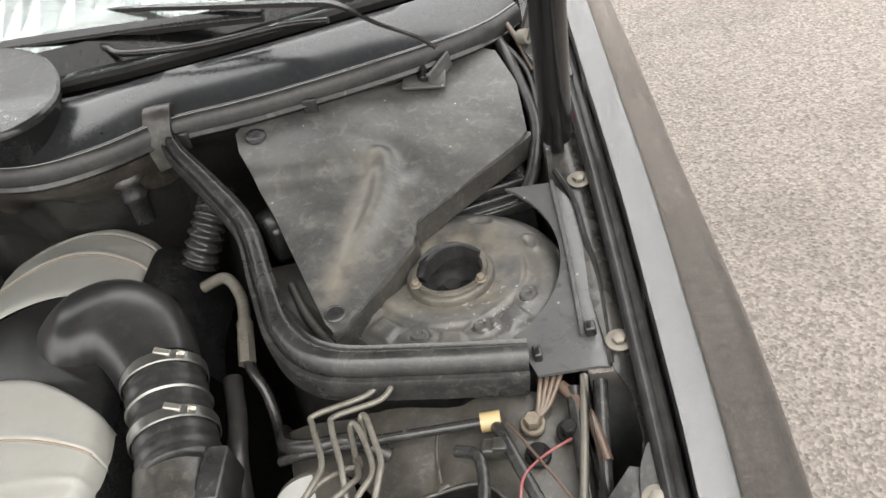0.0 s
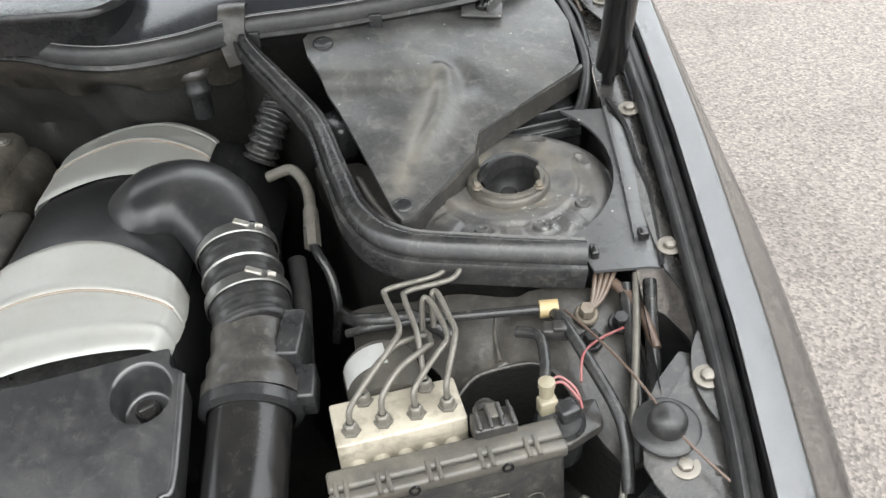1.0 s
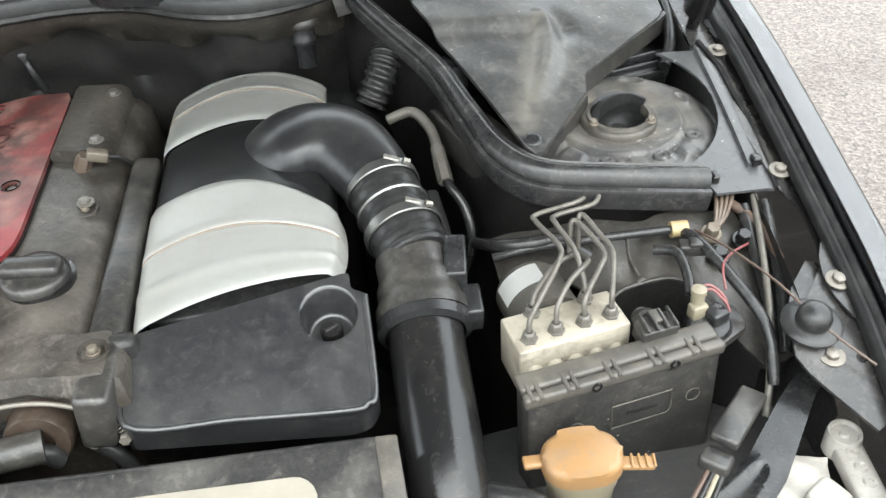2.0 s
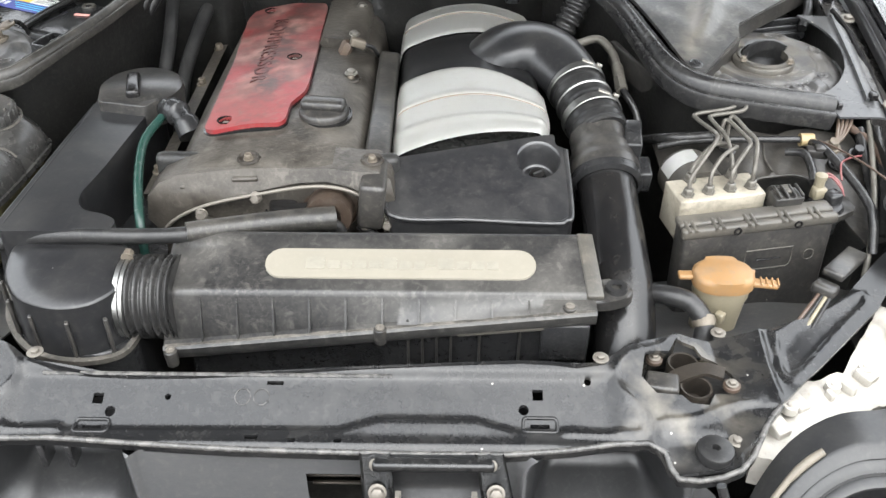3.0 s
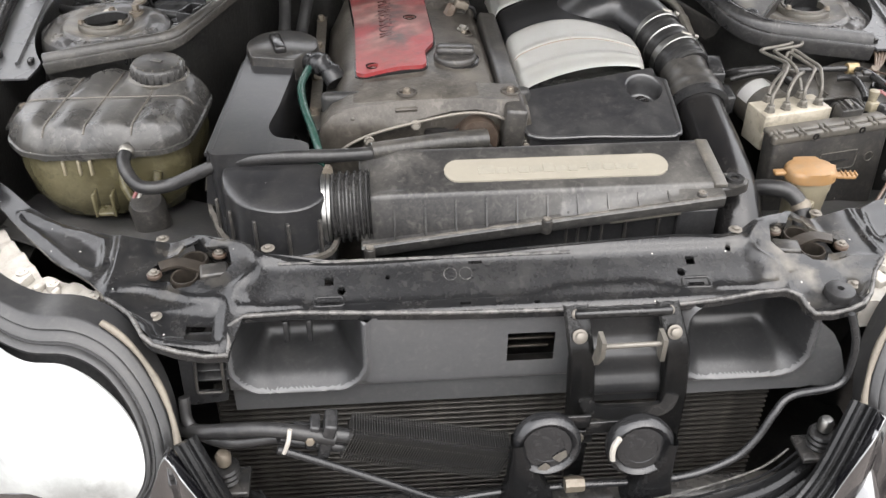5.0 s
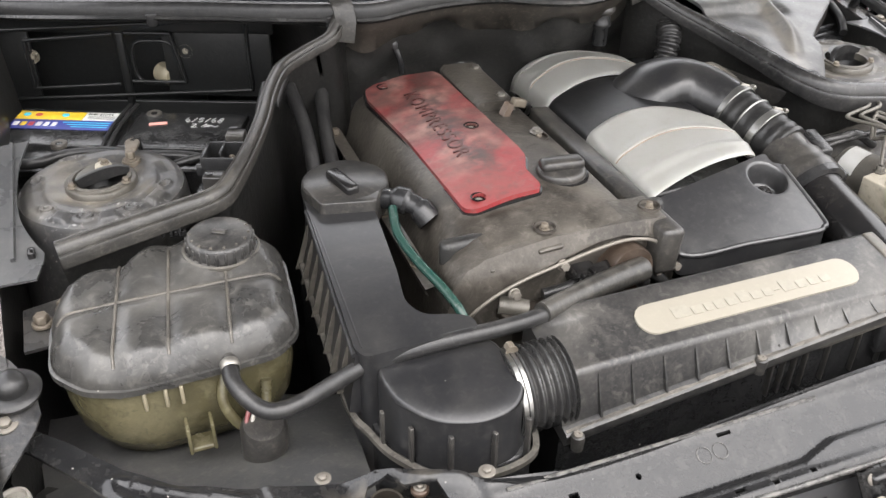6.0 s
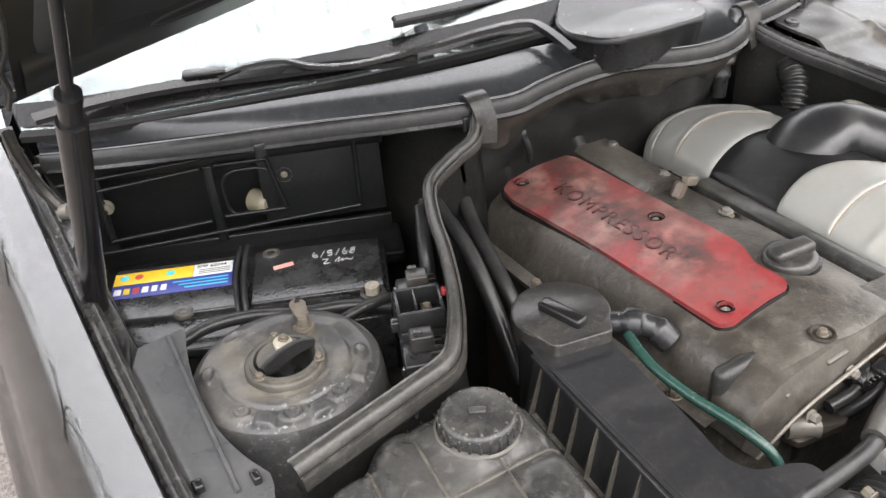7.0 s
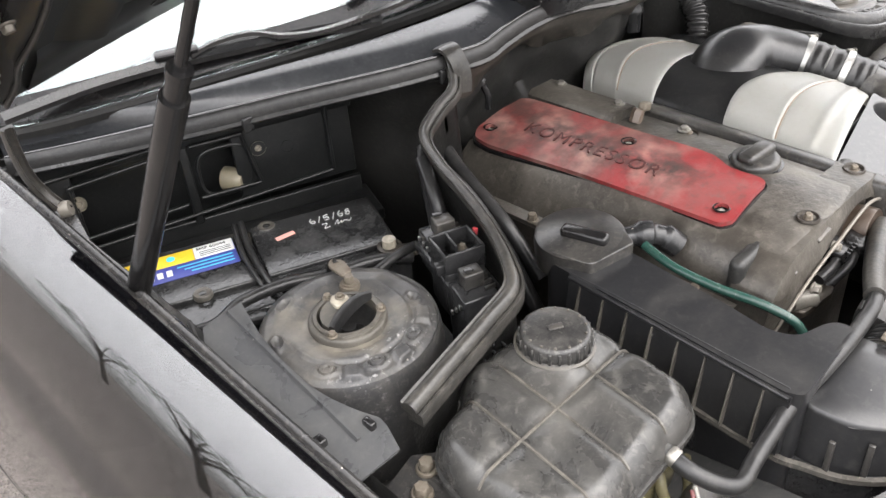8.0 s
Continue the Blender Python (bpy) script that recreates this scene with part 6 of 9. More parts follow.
part("cap_mark", box((-0.444, 0.534, 0.9522), (0.016, 0.008, 0.002), (0, 0, -30), 0.001), "plastic_dusty", tc)
clip = part("rear_clip", box((-0.475, 0.6, 0.905), (0.036, 0.004, 0.01), (0, 0, -12), 0.001), "plastic", ct, "black ladder-shaped plastic clip")
for k in (-0.015, 0.0, 0.015):
    part("clip_bar", box((-0.475 + k, 0.592 - k * 0.2, 0.905), (0.003, 0.018, 0.008), (0, 0, -12), 0.001), "plastic", clip)
part("spout", tube([(-0.466, 0.402, 0.899), (-0.466, 0.375, 0.893)], 0.008, 4, 16), "tank_upper", ct)
part("hose_clip", lathe([(0.0088, -0.005), (0.0096, -0.004), (0.0096, 0.004), (0.0088, 0.005)], (-0.466, 0.379, 0.894), (0, 1, 0.2), 24), "steel", ct, "small steel hose clip")
for dx in (-0.55, -0.53, -0.515):
    part("stiffener", box((dx, 0.381 + (dx + 0.55) * -0.05, 0.872), (0.0035, 0.007, 0.022), (0, 0, 0), 0.0015), "cream_plastic", ct)
for dx in (-0.012, 0.012):
    part("foot_cheek", box((-0.505 + dx, 0.372, 0.822), (0.004, 0.022, 0.034), (0, 0, 0), 0.0015), "tank_lower", ct)
part("foot", box((-0.505, 0.374, 0.808), (0.028, 0.022, 0.006), (0, 0, 0), 0.002), "tank_lower", ct)
part("handle_loop", tube([(-0.47, 0.392, 0.88), (-0.478, 0.378, 0.85), (-0.462, 0.368, 0.82), (-0.44, 0.372, 0.83), (-0.432, 0.385, 0.86)], 0.006, 5, 10), "tank_lower", ct)
part("sensor", lathe([(0.0, 0.03), (0.02, 0.03), (0.024, 0.02), (0.024, -0.04), (0, -0.04)], (-0.445, 0.355, 0.81), (0, -0.3, 1), 24), "plastic_dusty", ct)
HOSE = [(-0.466, 0.386, 0.895), (-0.466, 0.358, 0.888), (-0.452, 0.335, 0.876), (-0.435, 0.325, 0.871), (-0.405, 0.328, 0.872), (-0.375, 0.328, 0.885), (-0.34, 0.327, 0.9), (-0.3, 0.322, 0.909), (-0.25, 0.32, 0.912), (-0.2, 0.322, 0.91), (-0.155, 0.328, 0.908), (-0.09, 0.352, 0.9), (-0.01, 0.378, 0.89), (0.01, 0.386, 0.87)]
hs = thing("coolant_hose", "black rubber coolant hose from the expansion tank", "hose")
part("hose", tube(HOSE, 0.0086, 8, 14), "rubber", hs)
part("hose_sleeve", tube([(-0.15, 0.331, 0.909), (-0.1, 0.351, 0.903), (-0.05, 0.367, 0.899), (0.004, 0.383, 0.893)], lambda t: 0.0115 + 0.003 * t, 8, 16), "rubber_worn", hs, "thick dusty rubber sleeve")

# coil rail, sensor and leads on the engine
part("coil_rail", loft([[(-0.05, y, 0.92), (-0.052, y, 0.944), (-0.045, y, 0.95), (0.004, y, 0.947), (0.012, y, 0.94), (0.014, y, 0.92)] for y in (0.745, 0.75, 0.885, 0.892)]), "cast_alloy", vc, "dusty cast coil rail")
for x, y in ((-0.005, 0.765), (-0.002, 0.87), (0.0, 0.66)):
    part("bolt", hexbolt((x, y, 0.946 if y > 0.7 else 0.937), (0, 0, 1), 0.006, 0.004, 1.5), "steel", vc)
sn = thing("sensor", "small brass-coloured sensor plug beside the red cover", "sensor")
part("hex", lathe([(0.009, -0.012), (0.009, 0.004), (0.007, 0.008), (0, 0.008)], (-0.012, 0.728, 0.945), (0.5, 0, 1), 6), "copper_wire", sn)
part("plug", box((0.004, 0.727, 0.951), (0.022, 0.012, 0.012), (0, 20, 10), 0.002), "zinc_rusty", sn)
part("lead", tube([(0.014, 0.728, 0.948), (0.025, 0.735, 0.94), (0.03, 0.75, 0.92)], 0.003, 5, 8), "rubber", sn)
kn = thing("lifting_hook", "black cable clip standing behind the engine", "clip")
part("stalk", tube([(-0.1, 0.93, 0.93), (-0.105, 0.925, 0.955), (-0.112, 0.93, 0.975), (-0.118, 0.94, 0.99)], lambda t: 0.005 + 0.004 * (t > 0.6), 5, 10), "plastic", kn)
for a, b, c in (((-0.11, 0.405, 0.87), (-0.08, 0.402, 0.875), (-0.045, 0.405, 0.885)), ((-0.16, 0.415, 0.85), (-0.12, 0.405, 0.845), (-0.07, 0.4, 0.85)), ((0.03, 0.405, 0.87), (0.05, 0.4, 0.85), (0.06, 0.4, 0.82))):
    wire("sensor_lead", [a, b, c], 0.007, "rubber", "black sheathed sensor lead on the engine front", "wire", "engine leads")
tagged(part("knock_sensor", tube([(-0.16, 0.415, 0.862), (-0.13, 0.4, 0.858)], 0.011, 1, 16, smooth=False), "steel_pipe"), "dull metal sensor on the engine front", "sensor")
wire("mesh_conduit", [(-0.236, 0.9, 0.95), (-0.25, 0.84, 0.92), (-0.26, 0.76, 0.88), (-0.262, 0.7, 0.82)], 0.01, "rubber", "braided black conduit beside the engine", "conduit")
wire("mesh_conduit", [(-0.29, 0.87, 0.96), (-0.285, 0.8, 0.92), (-0.29, 0.73, 0.86), (-0.295, 0.68, 0.8)], 0.01, "rubber", "braided black conduit beside the engine", "conduit")
tb = thing("tank_bracket", "dull steel bracket with two bolts holding the coolant tank", "bracket")
part("plate", sheet([(-0.66, 0.5), (-0.6, 0.505), (-0.595, 0.56), (-0.615, 0.575), (-0.66, 0.565)], lambda x, y: 0.872 + (y - 0.5) * 0.1, 0.004, step=0.015), "bay_paint", tb)
for x, y in ((-0.616, 0.553), (-0.64, 0.535)):
    part("bolt", hexbolt((x, y, 0.877), (0, 0, 1), 0.008, 0.009, 1.4, 0.004), "zinc_rusty", tb)
kc = thing("tank_clip", "black ribbed plastic clip behind the coolant tank", "clip")
for k in range(4):
    part("clip_rib", box((-0.508 + k * 0.009, 0.6 - 0.002 * k, 0.93), (0.004, 0.024, 0.012), (0, 0, -10), 0.001), "plastic", kc)
part("clip_base", box((-0.495, 0.597, 0.924), (0.04, 0.012, 0.008), (0, 0, -10), 0.001), "plastic", kc)

for m, d in (("red_wire", 0.0), ("white_plastic", 0.006)):
    wire("sensor_wire", [(-0.455 + d, 0.362, 0.85), (-0.462 + d, 0.35, 0.835), (-0.458 + d, 0.345, 0.815), (-0.462 + d, 0.35, 0.79)], 0.0022, m, "thin wire down to the coolant level sensor", "wire", "level sensor wires")

# ---- left compartment ----


def cover_z(x, y):
    """Leaning cover: a shoulder across it, a pinched fold and a channel running to the tip."""
    z = 0.8576 - 0.086 * x + 0.2 * y
    z += 0.013 * (0.5 + 0.5 * math.tanh((y - 0.845 - 0.05 * (x - 0.4)) / 0.006)) * (0.5 - 0.5 * math.tanh((x - 0.515) / 0.016))
    fold = math.exp(-((x - 0.51 - 0.3 * (y - 0.84) - 0.012 * math.sin((y - 0.72) * 22)) / 0.013) ** 2)
    z += 0.013 * fold * (0.5 - 0.5 * math.tanh((y - 0.872) / 0.007)) * min(1, max(0, (y - 0.71) / 0.06))
    z -= 0.007 * math.exp(-((x - 0.538) / 0.014) ** 2 - ((y - 0.855) / 0.024) ** 2)
    z += 0.0006 * math.sin(x * 70 + y * 40) * math.sin(y * 55) + 0.002 * math.exp(-((x - 0.43) / 0.03) ** 2 - ((y - 0.76) / 0.05) ** 2)
    return z


CO = [(0.358, 0.915), (0.37, 0.94), (0.4, 0.945), (0.444, 0.953), (0.48, 0.973), (0.507, 0.98), (0.536, 0.995), (0.557, 1.008), (0.6, 1.04), (0.633, 1.046), (0.655, 1.035), (0.672, 0.97), (0.672, 0.89), (0.662, 0.874),
      (0.546, 0.773), (0.54, 0.742), (0.472, 0.65), (0.463, 0.648), (0.455, 0.66), (0.432, 0.721), (0.4, 0.806), (0.364, 0.885)]
cv = thing("compartment_cover", "dusty black plastic compartment cover leaning over the strut tower", "cover")
part("shell", sheet(CO, cover_z, 0.005, [ring2(0.381, 0.906, 0.005), ring2(0.465, 0.668, 0.004)], step=0.0052), "cover_plastic", cv, "dusty scuffed black shell")
edge = smooth_path([(x, y, cover_z(x, y) - 0.008) for x, y in CO[12:18]], 3)
part("side_wall", sweep([(-0.0025, -0.018), (-0.0025, 0.005), (0.0025, 0.005), (0.0025, -0.018)], edge), "plastic_dusty", cv)
part("clip", lathe([(0.006, 0), (0.012, 0.001), (0.011, 0.003), (0.005, 0.004), (0, 0.002)], (0.381, 0.906, cover_z(0.381, 0.906)), (0.1, -0.2, 1), 20), "plastic", cv)
part("clip", lathe([(0.005, 0), (0.01, 0.001), (0.009, 0.002), (0.004, 0.003), (0, 0.001)], (0.465, 0.668, cover_z(0.465, 0.668)), (0.1, -0.2, 1), 20), "plastic", cv)
tab = part("rear_tab", box((0.57, 0.995, cover_z(0.57, 0.995) + 0.006), (0.05, 0.055, 0.005), (11, 5, -6), 0.002), "cover_plastic", cv)
part("tab_fin", box((0.588, 0.99, cover_z(0.588, 0.99) + 0.012), (0.004, 0.045, 0.02), (11, 0, -35), 0.001), "cover_plastic", tab)
part("tab_stud", lathe([(0.009, 0), (0.009, 0.006), (0.004, 0.008), (0.003, 0.016), (0, 0.016)], (0.57, 0.985, cover_z(0.57, 0.985) + 0.006), seg=14), "plastic_clean", tab)

hv = thing("filter_housing", "black ribbed plastic filter housing beneath the compartment cover", "filter housing")
part("housing_body", prism(rounded([(0.52, 0.8), (0.668, 0.83), (0.668, 1.03), (0.45, 0.98), (0.47, 0.86)], 0.01), 0.84, 0.93, 0.006), "plastic", hv)
for k in range(3):
    part("housing_rib", box((0.612, 0.815 + k * 0.013, 0.925 + k * 0.006), (0.11, 0.006, 0.012), (0, 0, 12), 0.002), "plastic", hv)
part("lower_tray", prism(rounded([(0.365, 0.78), (0.41, 0.66), (0.46, 0.63), (0.475, 0.66), (0.42, 0.78)], 0.006), 0.9, 0.935, 0.003), "plastic_dusty", hv)
part("tray_edge", tube([(0.418, 0.725, 0.948), (0.438, 0.675, 0.944), (0.462, 0.637, 0.938)], 0.0045, 5, 8), "plastic_dusty", hv, "pale worn tray edge")
tagged(part("vent_box", box((0.395, 0.815, 0.95), (0.05, 0.03, 0.045), (0, 0, -60), 0.008), "plastic"), "black plastic vent box beside the bulkhead seal", "vent box")

# wiring beside the left strut
wire("taped_harness", [(0.655, 1.1, 1.01), (0.668, 1.03, 1.0), (0.678, 0.97, 0.985), (0.683, 0.91, 0.97), (0.672, 0.85, 0.955), (0.655, 0.815, 0.94)], 0.007, "rubber", "black taped wiring harness along the fender", "harness")
wire("cable", [(0.64, 1.12, 1.02), (0.665, 1.06, 1.005), (0.688, 1.0, 0.99), (0.69, 0.93, 0.975)], 0.004, "rubber", "thin black cable beside the fender", "cable")
wire("cable", [(0.66, 1.13, 1.03), (0.682, 1.06, 1.01), (0.695, 1.0, 0.99)], 0.0035, "copper_wire", "short brown taped cable end by the hinge", "cable")
for s in (-1, 1):
    hg = thing("hinge", "dusty black bonnet hinge arm bolted to the fender rail", "hinge", "bonnet hinges", at=(s * 0.715, 1.0, 1.005))
    arm_ = smooth_path([(s * x, y, z) for x, y, z in ((0.722, 1.035, 1.135), (0.721, 1.041, 1.107), (0.714, 1.054, 1.066), (0.705, 1.057, 1.039), (0.697, 1.05, 1.022), (0.69, 1.04, 1.012))], 5)
    part("arm", sweep([(-0.007, -0.003), (-0.007, 0.002), (-0.005, 0.005), (-0.003, 0.002), (0.003, 0.002), (0.005, 0.005), (0.007, 0.002), (0.007, -0.003)], arm_, up=(0, -0.7, 0.7)), "apron_paint", hg, "curved dusty hinge arm")
    part("pivot", lathe([(0, -0.006), (0.009, -0.006), (0.01, 0.0), (0.009, 0.006), (0, 0.007)], (s * 0.692, 1.044, 1.014), (0.8, -0.6, 0.2), 20), "dusty_bolt", hg)
    base_ = [(s * x, y) for x, y in ((0.735, 0.955), (0.712, 0.95), (0.698, 0.985), (0.686, 1.035), (0.692, 1.058), (0.715, 1.06), (0.735, 1.02))]
    part("base_plate", sheet(rounded(base_[::-1] if s > 0 else base_, 0.006), lambda x, y: 1.003 + 0.1 * (y - 1.0), 0.003, step=0.01), "bay_paint", hg, "hinge base plate on the rail")
    part("bolt", hexbolt((s * 0.717, 0.999, 1.004), (0, -0.1, 1), 0.0062, 0.005, 1.7, 0.0016), "dusty_bolt", hg)
tagged(part("release_clip", box((0.712, 0.905, 0.985), (0.006, 0.018, 0.012), (0, 0, 0), 0.002), "label_red"), "small red plastic clip beside the gas strut", "clip")

# ---- behind the engine ----
tagged(part("corrugated_hose", tube([(0.335, 0.87, 0.985), (0.328, 0.855, 0.972), (0.318, 0.835, 0.958), (0.3, 0.82, 0.925)], lambda t: 0.0185 + 0.0022 * math.cos(t * 70), 32, 24), "rubber_dusty"), "ribbed black corrugated hose behind the engine", "hose")
ft = thing("drain_fitting", "dusty grey plastic drain fitting under the cowl", "fitting")
part("neck", lathe([(0.012, 0.015), (0.014, 0.008), (0.014, 0), (0.016, -0.003), (0.016, -0.008), (0.013, -0.011), (0.012, -0.04), (0, -0.04)], (0.229, 0.9, 0.985), seg=24), "plastic", ft)
part("collar", lathe([(0.017, 0.012), (0.02, 0.014), (0.021, 0.02), (0.018, 0.024)], (0.229, 0.9, 0.985), seg=24), "plastic_dusty", ft, "dusty collar")
ac = thing("ac_pipe", "dull alloy air conditioning pipe with a rubber hose", "pipe")
part("alloy_bend", tube([(0.318, 0.765, 0.935), (0.345, 0.76, 0.945), (0.362, 0.735, 0.938), (0.367, 0.705, 0.928), (0.368, 0.685, 0.92)], lambda t: 0.006 + 0.002 * (t > 0.72), 8, 14), "steel_pipe", ac)
part("fitting", tube([(0.368, 0.69, 0.922), (0.37, 0.664, 0.912)], 0.0085, 2, 6), "steel_pipe", ac)
part("rubber_hose", tube([(0.37, 0.668, 0.914), (0.376, 0.655, 0.908), (0.386, 0.64, 0.895), (0.391, 0.625, 0.875), (0.389, 0.62, 0.85), (0.383, 0.625, 0.82)], 0.0052, 6, 12), "rubber_dusty", ac)
wire("heater_hose", [(0.352, 0.66, 0.9), (0.358, 0.62, 0.885), (0.36, 0.58, 0.87), (0.36, 0.54, 0.82)], 0.0095, "rubber", "black rubber heater hose beside the intake pipe", "hose")
wire("fuel_hose", [(0.395, 0.62, 0.86), (0.41, 0.575, 0.89), (0.44, 0.56, 0.9), (0.47, 0.56, 0.9), (0.5, 0.555, 0.88)], 0.007, "rubber_dusty", "black hose curving over the inner wing", "hose")

# ---- left front corner: hydraulic unit ----
YAW = 11.5
ux, uy = Vector((math.cos(radians(YAW)), math.sin(radians(YAW)), 0)), Vector((-math.sin(radians(YAW)), math.cos(radians(YAW)), 0))
ab0 = Vector((0.452, 0.452, 0))
ab = thing("hydraulic_unit", "brake hydraulic unit: pale alloy block, black controller, steel pipes", "brake unit")
part("valve_block", box(ab0 + Vector((0, 0, 0.868)), (0.108, 0.048, 0.054), (0, 0, YAW), 0.002), "abs_alloy", ab, "pale dusty alloy valve block")
for k in range(5):
    p = ab0 - uy * 0.04 + ux * (-0.04 + 0.02 * k) + Vector((0, 0, 0.868))
    part("solenoid", tube([p, p + uy * 0.025], 0.008, 1, 14, smooth=False), "abs_alloy", ab)
ecu = part("controller", box(ab0 - uy * 0.058 + ux * 0.028 + Vector((0, 0, 0.82)), (0.186, 0.03, 0.13), (-4, 0, YAW), 0.004), "plastic_dusty", ab, "scuffed black plastic controller box")
part("controller_lid", box(ab0 - uy * 0.049 + ux * 0.028 + Vector((0, 0, 0.8845)), (0.19, 0.02, 0.009), (0, 0, YAW), 0.003), "abs_dusty", ecu, "dusty grey lid edge")
part("controller_rim", box(ab0 - uy * 0.0655 + ux * 0.028 + Vector((0, 0, 0.881)), (0.192, 0.0105, 0.013), (0, 0, YAW), 0.003), "abs_dusty", ecu)
for k in (-0.085, -0.052, -0.012, 0.03, 0.068):
    for e in (-0.004, 0.004):
        p = ab0 - uy * 0.045 + ux * (0.028 + k + e) + Vector((0, 0, 0.8885))
        part("lid_latch", tube([p - uy * 0.008, p - uy * 0.0265 - Vector((0, 0, 0.002))], 0.0022, 1, 10, smooth=False), "abs_dusty", ecu)
for k in (-0.03, 0.045):
    p = ab0 - uy * 0.0715 + ux * (0.028 + k) + Vector((0, 0, 0.8805))
    part("rim_dimple", lathe([(0.005, -0.001), (0.0048, 0.0008), (0.003, 0.0004), (0.0028, -0.001), (0, -0.001)], p, -uy, 16), "plastic_clean", ecu)


def ecu_pt(u, v):
    """A point of the controller's front face: u along it, v up."""
    return ab0 - uy * (0.0742 + 0.07 * (0.855 - v)) + ux * (0.028 + u) + Vector((0, 0, v))


frame_ = [ecu_pt(u, v) for u, v in ((-0.015, 0.825), (0.04, 0.825), (0.044, 0.83), (0.044, 0.852), (-0.015, 0.852), (-0.015, 0.825))]
part("label_frame", tube(frame_, 0.0007, 1, 6, smooth=False, caps=False), "abs_dusty", ecu, "raised frame of a moulded label")
part("print_mark", tube([ecu_pt(0.0, 0.838), ecu_pt(0.03, 0.838)], 0.0011, 1, 6, smooth=False), "plastic_clean", ecu)
for u, v in ((0.066, 0.838), (-0.05, 0.838)):
    o = [ecu_pt(u + 0.007 * math.cos(a), v + 0.007 * math.sin(a)) for a in np.linspace(0, 2 * math.pi, 21)]
    part("moulded_ring", tube(o, 0.0006, 1, 6, smooth=False, caps=False), "abs_dusty", ecu)
mp = ab0 + uy * 0.026 + ux * -0.002 + Vector((0, 0, 0.866))
mo = part("pump_motor", tube([mp, mp + uy * 0.062], lambda t: 0.0345 - 0.006 * max(0.0, (t - 0.8) / 0.2) ** 2, 14, 32), "abs_dusty", ab, "dusty grey pump motor")
bm = blank()
arc = []
for v in (0.026, 0.052):
    arc.append([mp + uy * v + Vector((0, 0, 1)) * 0.0352 * math.cos(a) + ux * 0.0352 * math.sin(a) for a in np.linspace(-1.25, 0.15, 9)])
loft(arc, closed=False, caps=False, bm=bm)
bmesh.ops.solidify(bm, geom=bm.faces[:], thickness=0.0006)
part("white_sticker", bm, "label_white", mo, "torn white paper sticker")
NUTS = [(0.415, 0.434), (0.441, 0.441), (0.468, 0.447), (0.494, 0.453), (0.424, 0.466), (0.476, 0.476)]
for x, y in NUTS:
    part("union_nut", lathe([(0.0082, -0.002), (0.0082, 0.001), (0.0062, 0.0015), (0.0062, 0.007), (0.0052, 0.0085), (0.0034, 0.009)], (x, y, 0.896), seg=6), "steel_pipe", ab, "dull steel union nut")
PIPES = [[(0.415, 0.434, 0.905), (0.417, 0.438, 0.918), (0.432, 0.456, 0.93), (0.452, 0.486, 0.937), (0.458, 0.51, 0.935), (0.446, 0.555, 0.93), (0.448, 0.566, 0.931), (0.49, 0.575, 0.934), (0.504, 0.588, 0.934)],
         [(0.424, 0.466, 0.905), (0.43, 0.475, 0.915), (0.452, 0.496, 0.925), (0.472, 0.512, 0.92), (0.482, 0.522, 0.91), (0.478, 0.54, 0.9)],
         [(0.441, 0.441, 0.905), (0.443, 0.447, 0.92), (0.458, 0.466, 0.93), (0.478, 0.488, 0.928), (0.484, 0.504, 0.92), (0.478, 0.528, 0.91)],
         [(0.476, 0.476, 0.905), (0.475, 0.486, 0.918), (0.472, 0.51, 0.93), (0.463, 0.548, 0.932), (0.466, 0.56, 0.932), (0.505, 0.568, 0.935), (0.516, 0.588, 0.935)],
         [(0.468, 0.447, 0.905), (0.469, 0.452, 0.92), (0.488, 0.478, 0.93), (0.498, 0.496, 0.93), (0.494, 0.52, 0.93), (0.484, 0.546, 0.932), (0.478, 0.548, 0.928), (0.476, 0.54, 0.9)],
         [(0.494, 0.453, 0.905), (0.495, 0.457, 0.92), (0.503, 0.486, 0.932), (0.505, 0.505, 0.932), (0.5, 0.525, 0.932), (0.492, 0.552, 0.934), (0.487, 0.553, 0.93), (0.486, 0.545, 0.9)]]
for pp in PIPES:
    part("brake_pipe", tube(pp, 0.0026, 6, 12), "steel_pipe", ab, "bent dull steel brake pipe")

# inner wing apron with its nuts and clips
ap = thing("wing_apron", "dusty grey-black inner wing panel below the bulkhead", "panel")
AO = [(0.405, 0.606), (0.47, 0.598), (0.53, 0.592), (0.66, 0.587), (0.678, 0.5), (0.675, 0.43), (0.64, 0.42), (0.617, 0.45), (0.603, 0.484), (0.589, 0.508), (0.572, 0.518), (0.547, 0.517), (0.519, 0.509), (0.5, 0.492), (0.488, 0.52), (0.465, 0.548), (0.41, 0.556)]


def apron_z(x, y):
    """Sloping inner wing with shallow swages and a rolled edge round the arch."""
    z = 0.878 + (y - 0.54) * 0.35 - 0.3 * max(0.0, 0.5 - x) - 0.003 * math.sin(x * 70)
    z -= 0.005 * (0.5 + 0.5 * math.tanh((0.553 - x + 0.5 * (y - 0.55)) / 0.003)) * (0.5 + 0.5 * math.tanh((x - 0.49) / 0.004))
    return z + 0.004 * math.exp(-((math.hypot(x - 0.556, y - 0.462) - 0.059) / 0.004) ** 2)


pan = part("panel", sheet(AO, apron_z, 0.003, step=0.0075), "apron_paint", ap)
part("arch_edge", tube([(x, y, apron_z(x, y) - 0.001) for x, y in AO[7:14]], 0.0022, 4, 8), "apron_paint", pan)
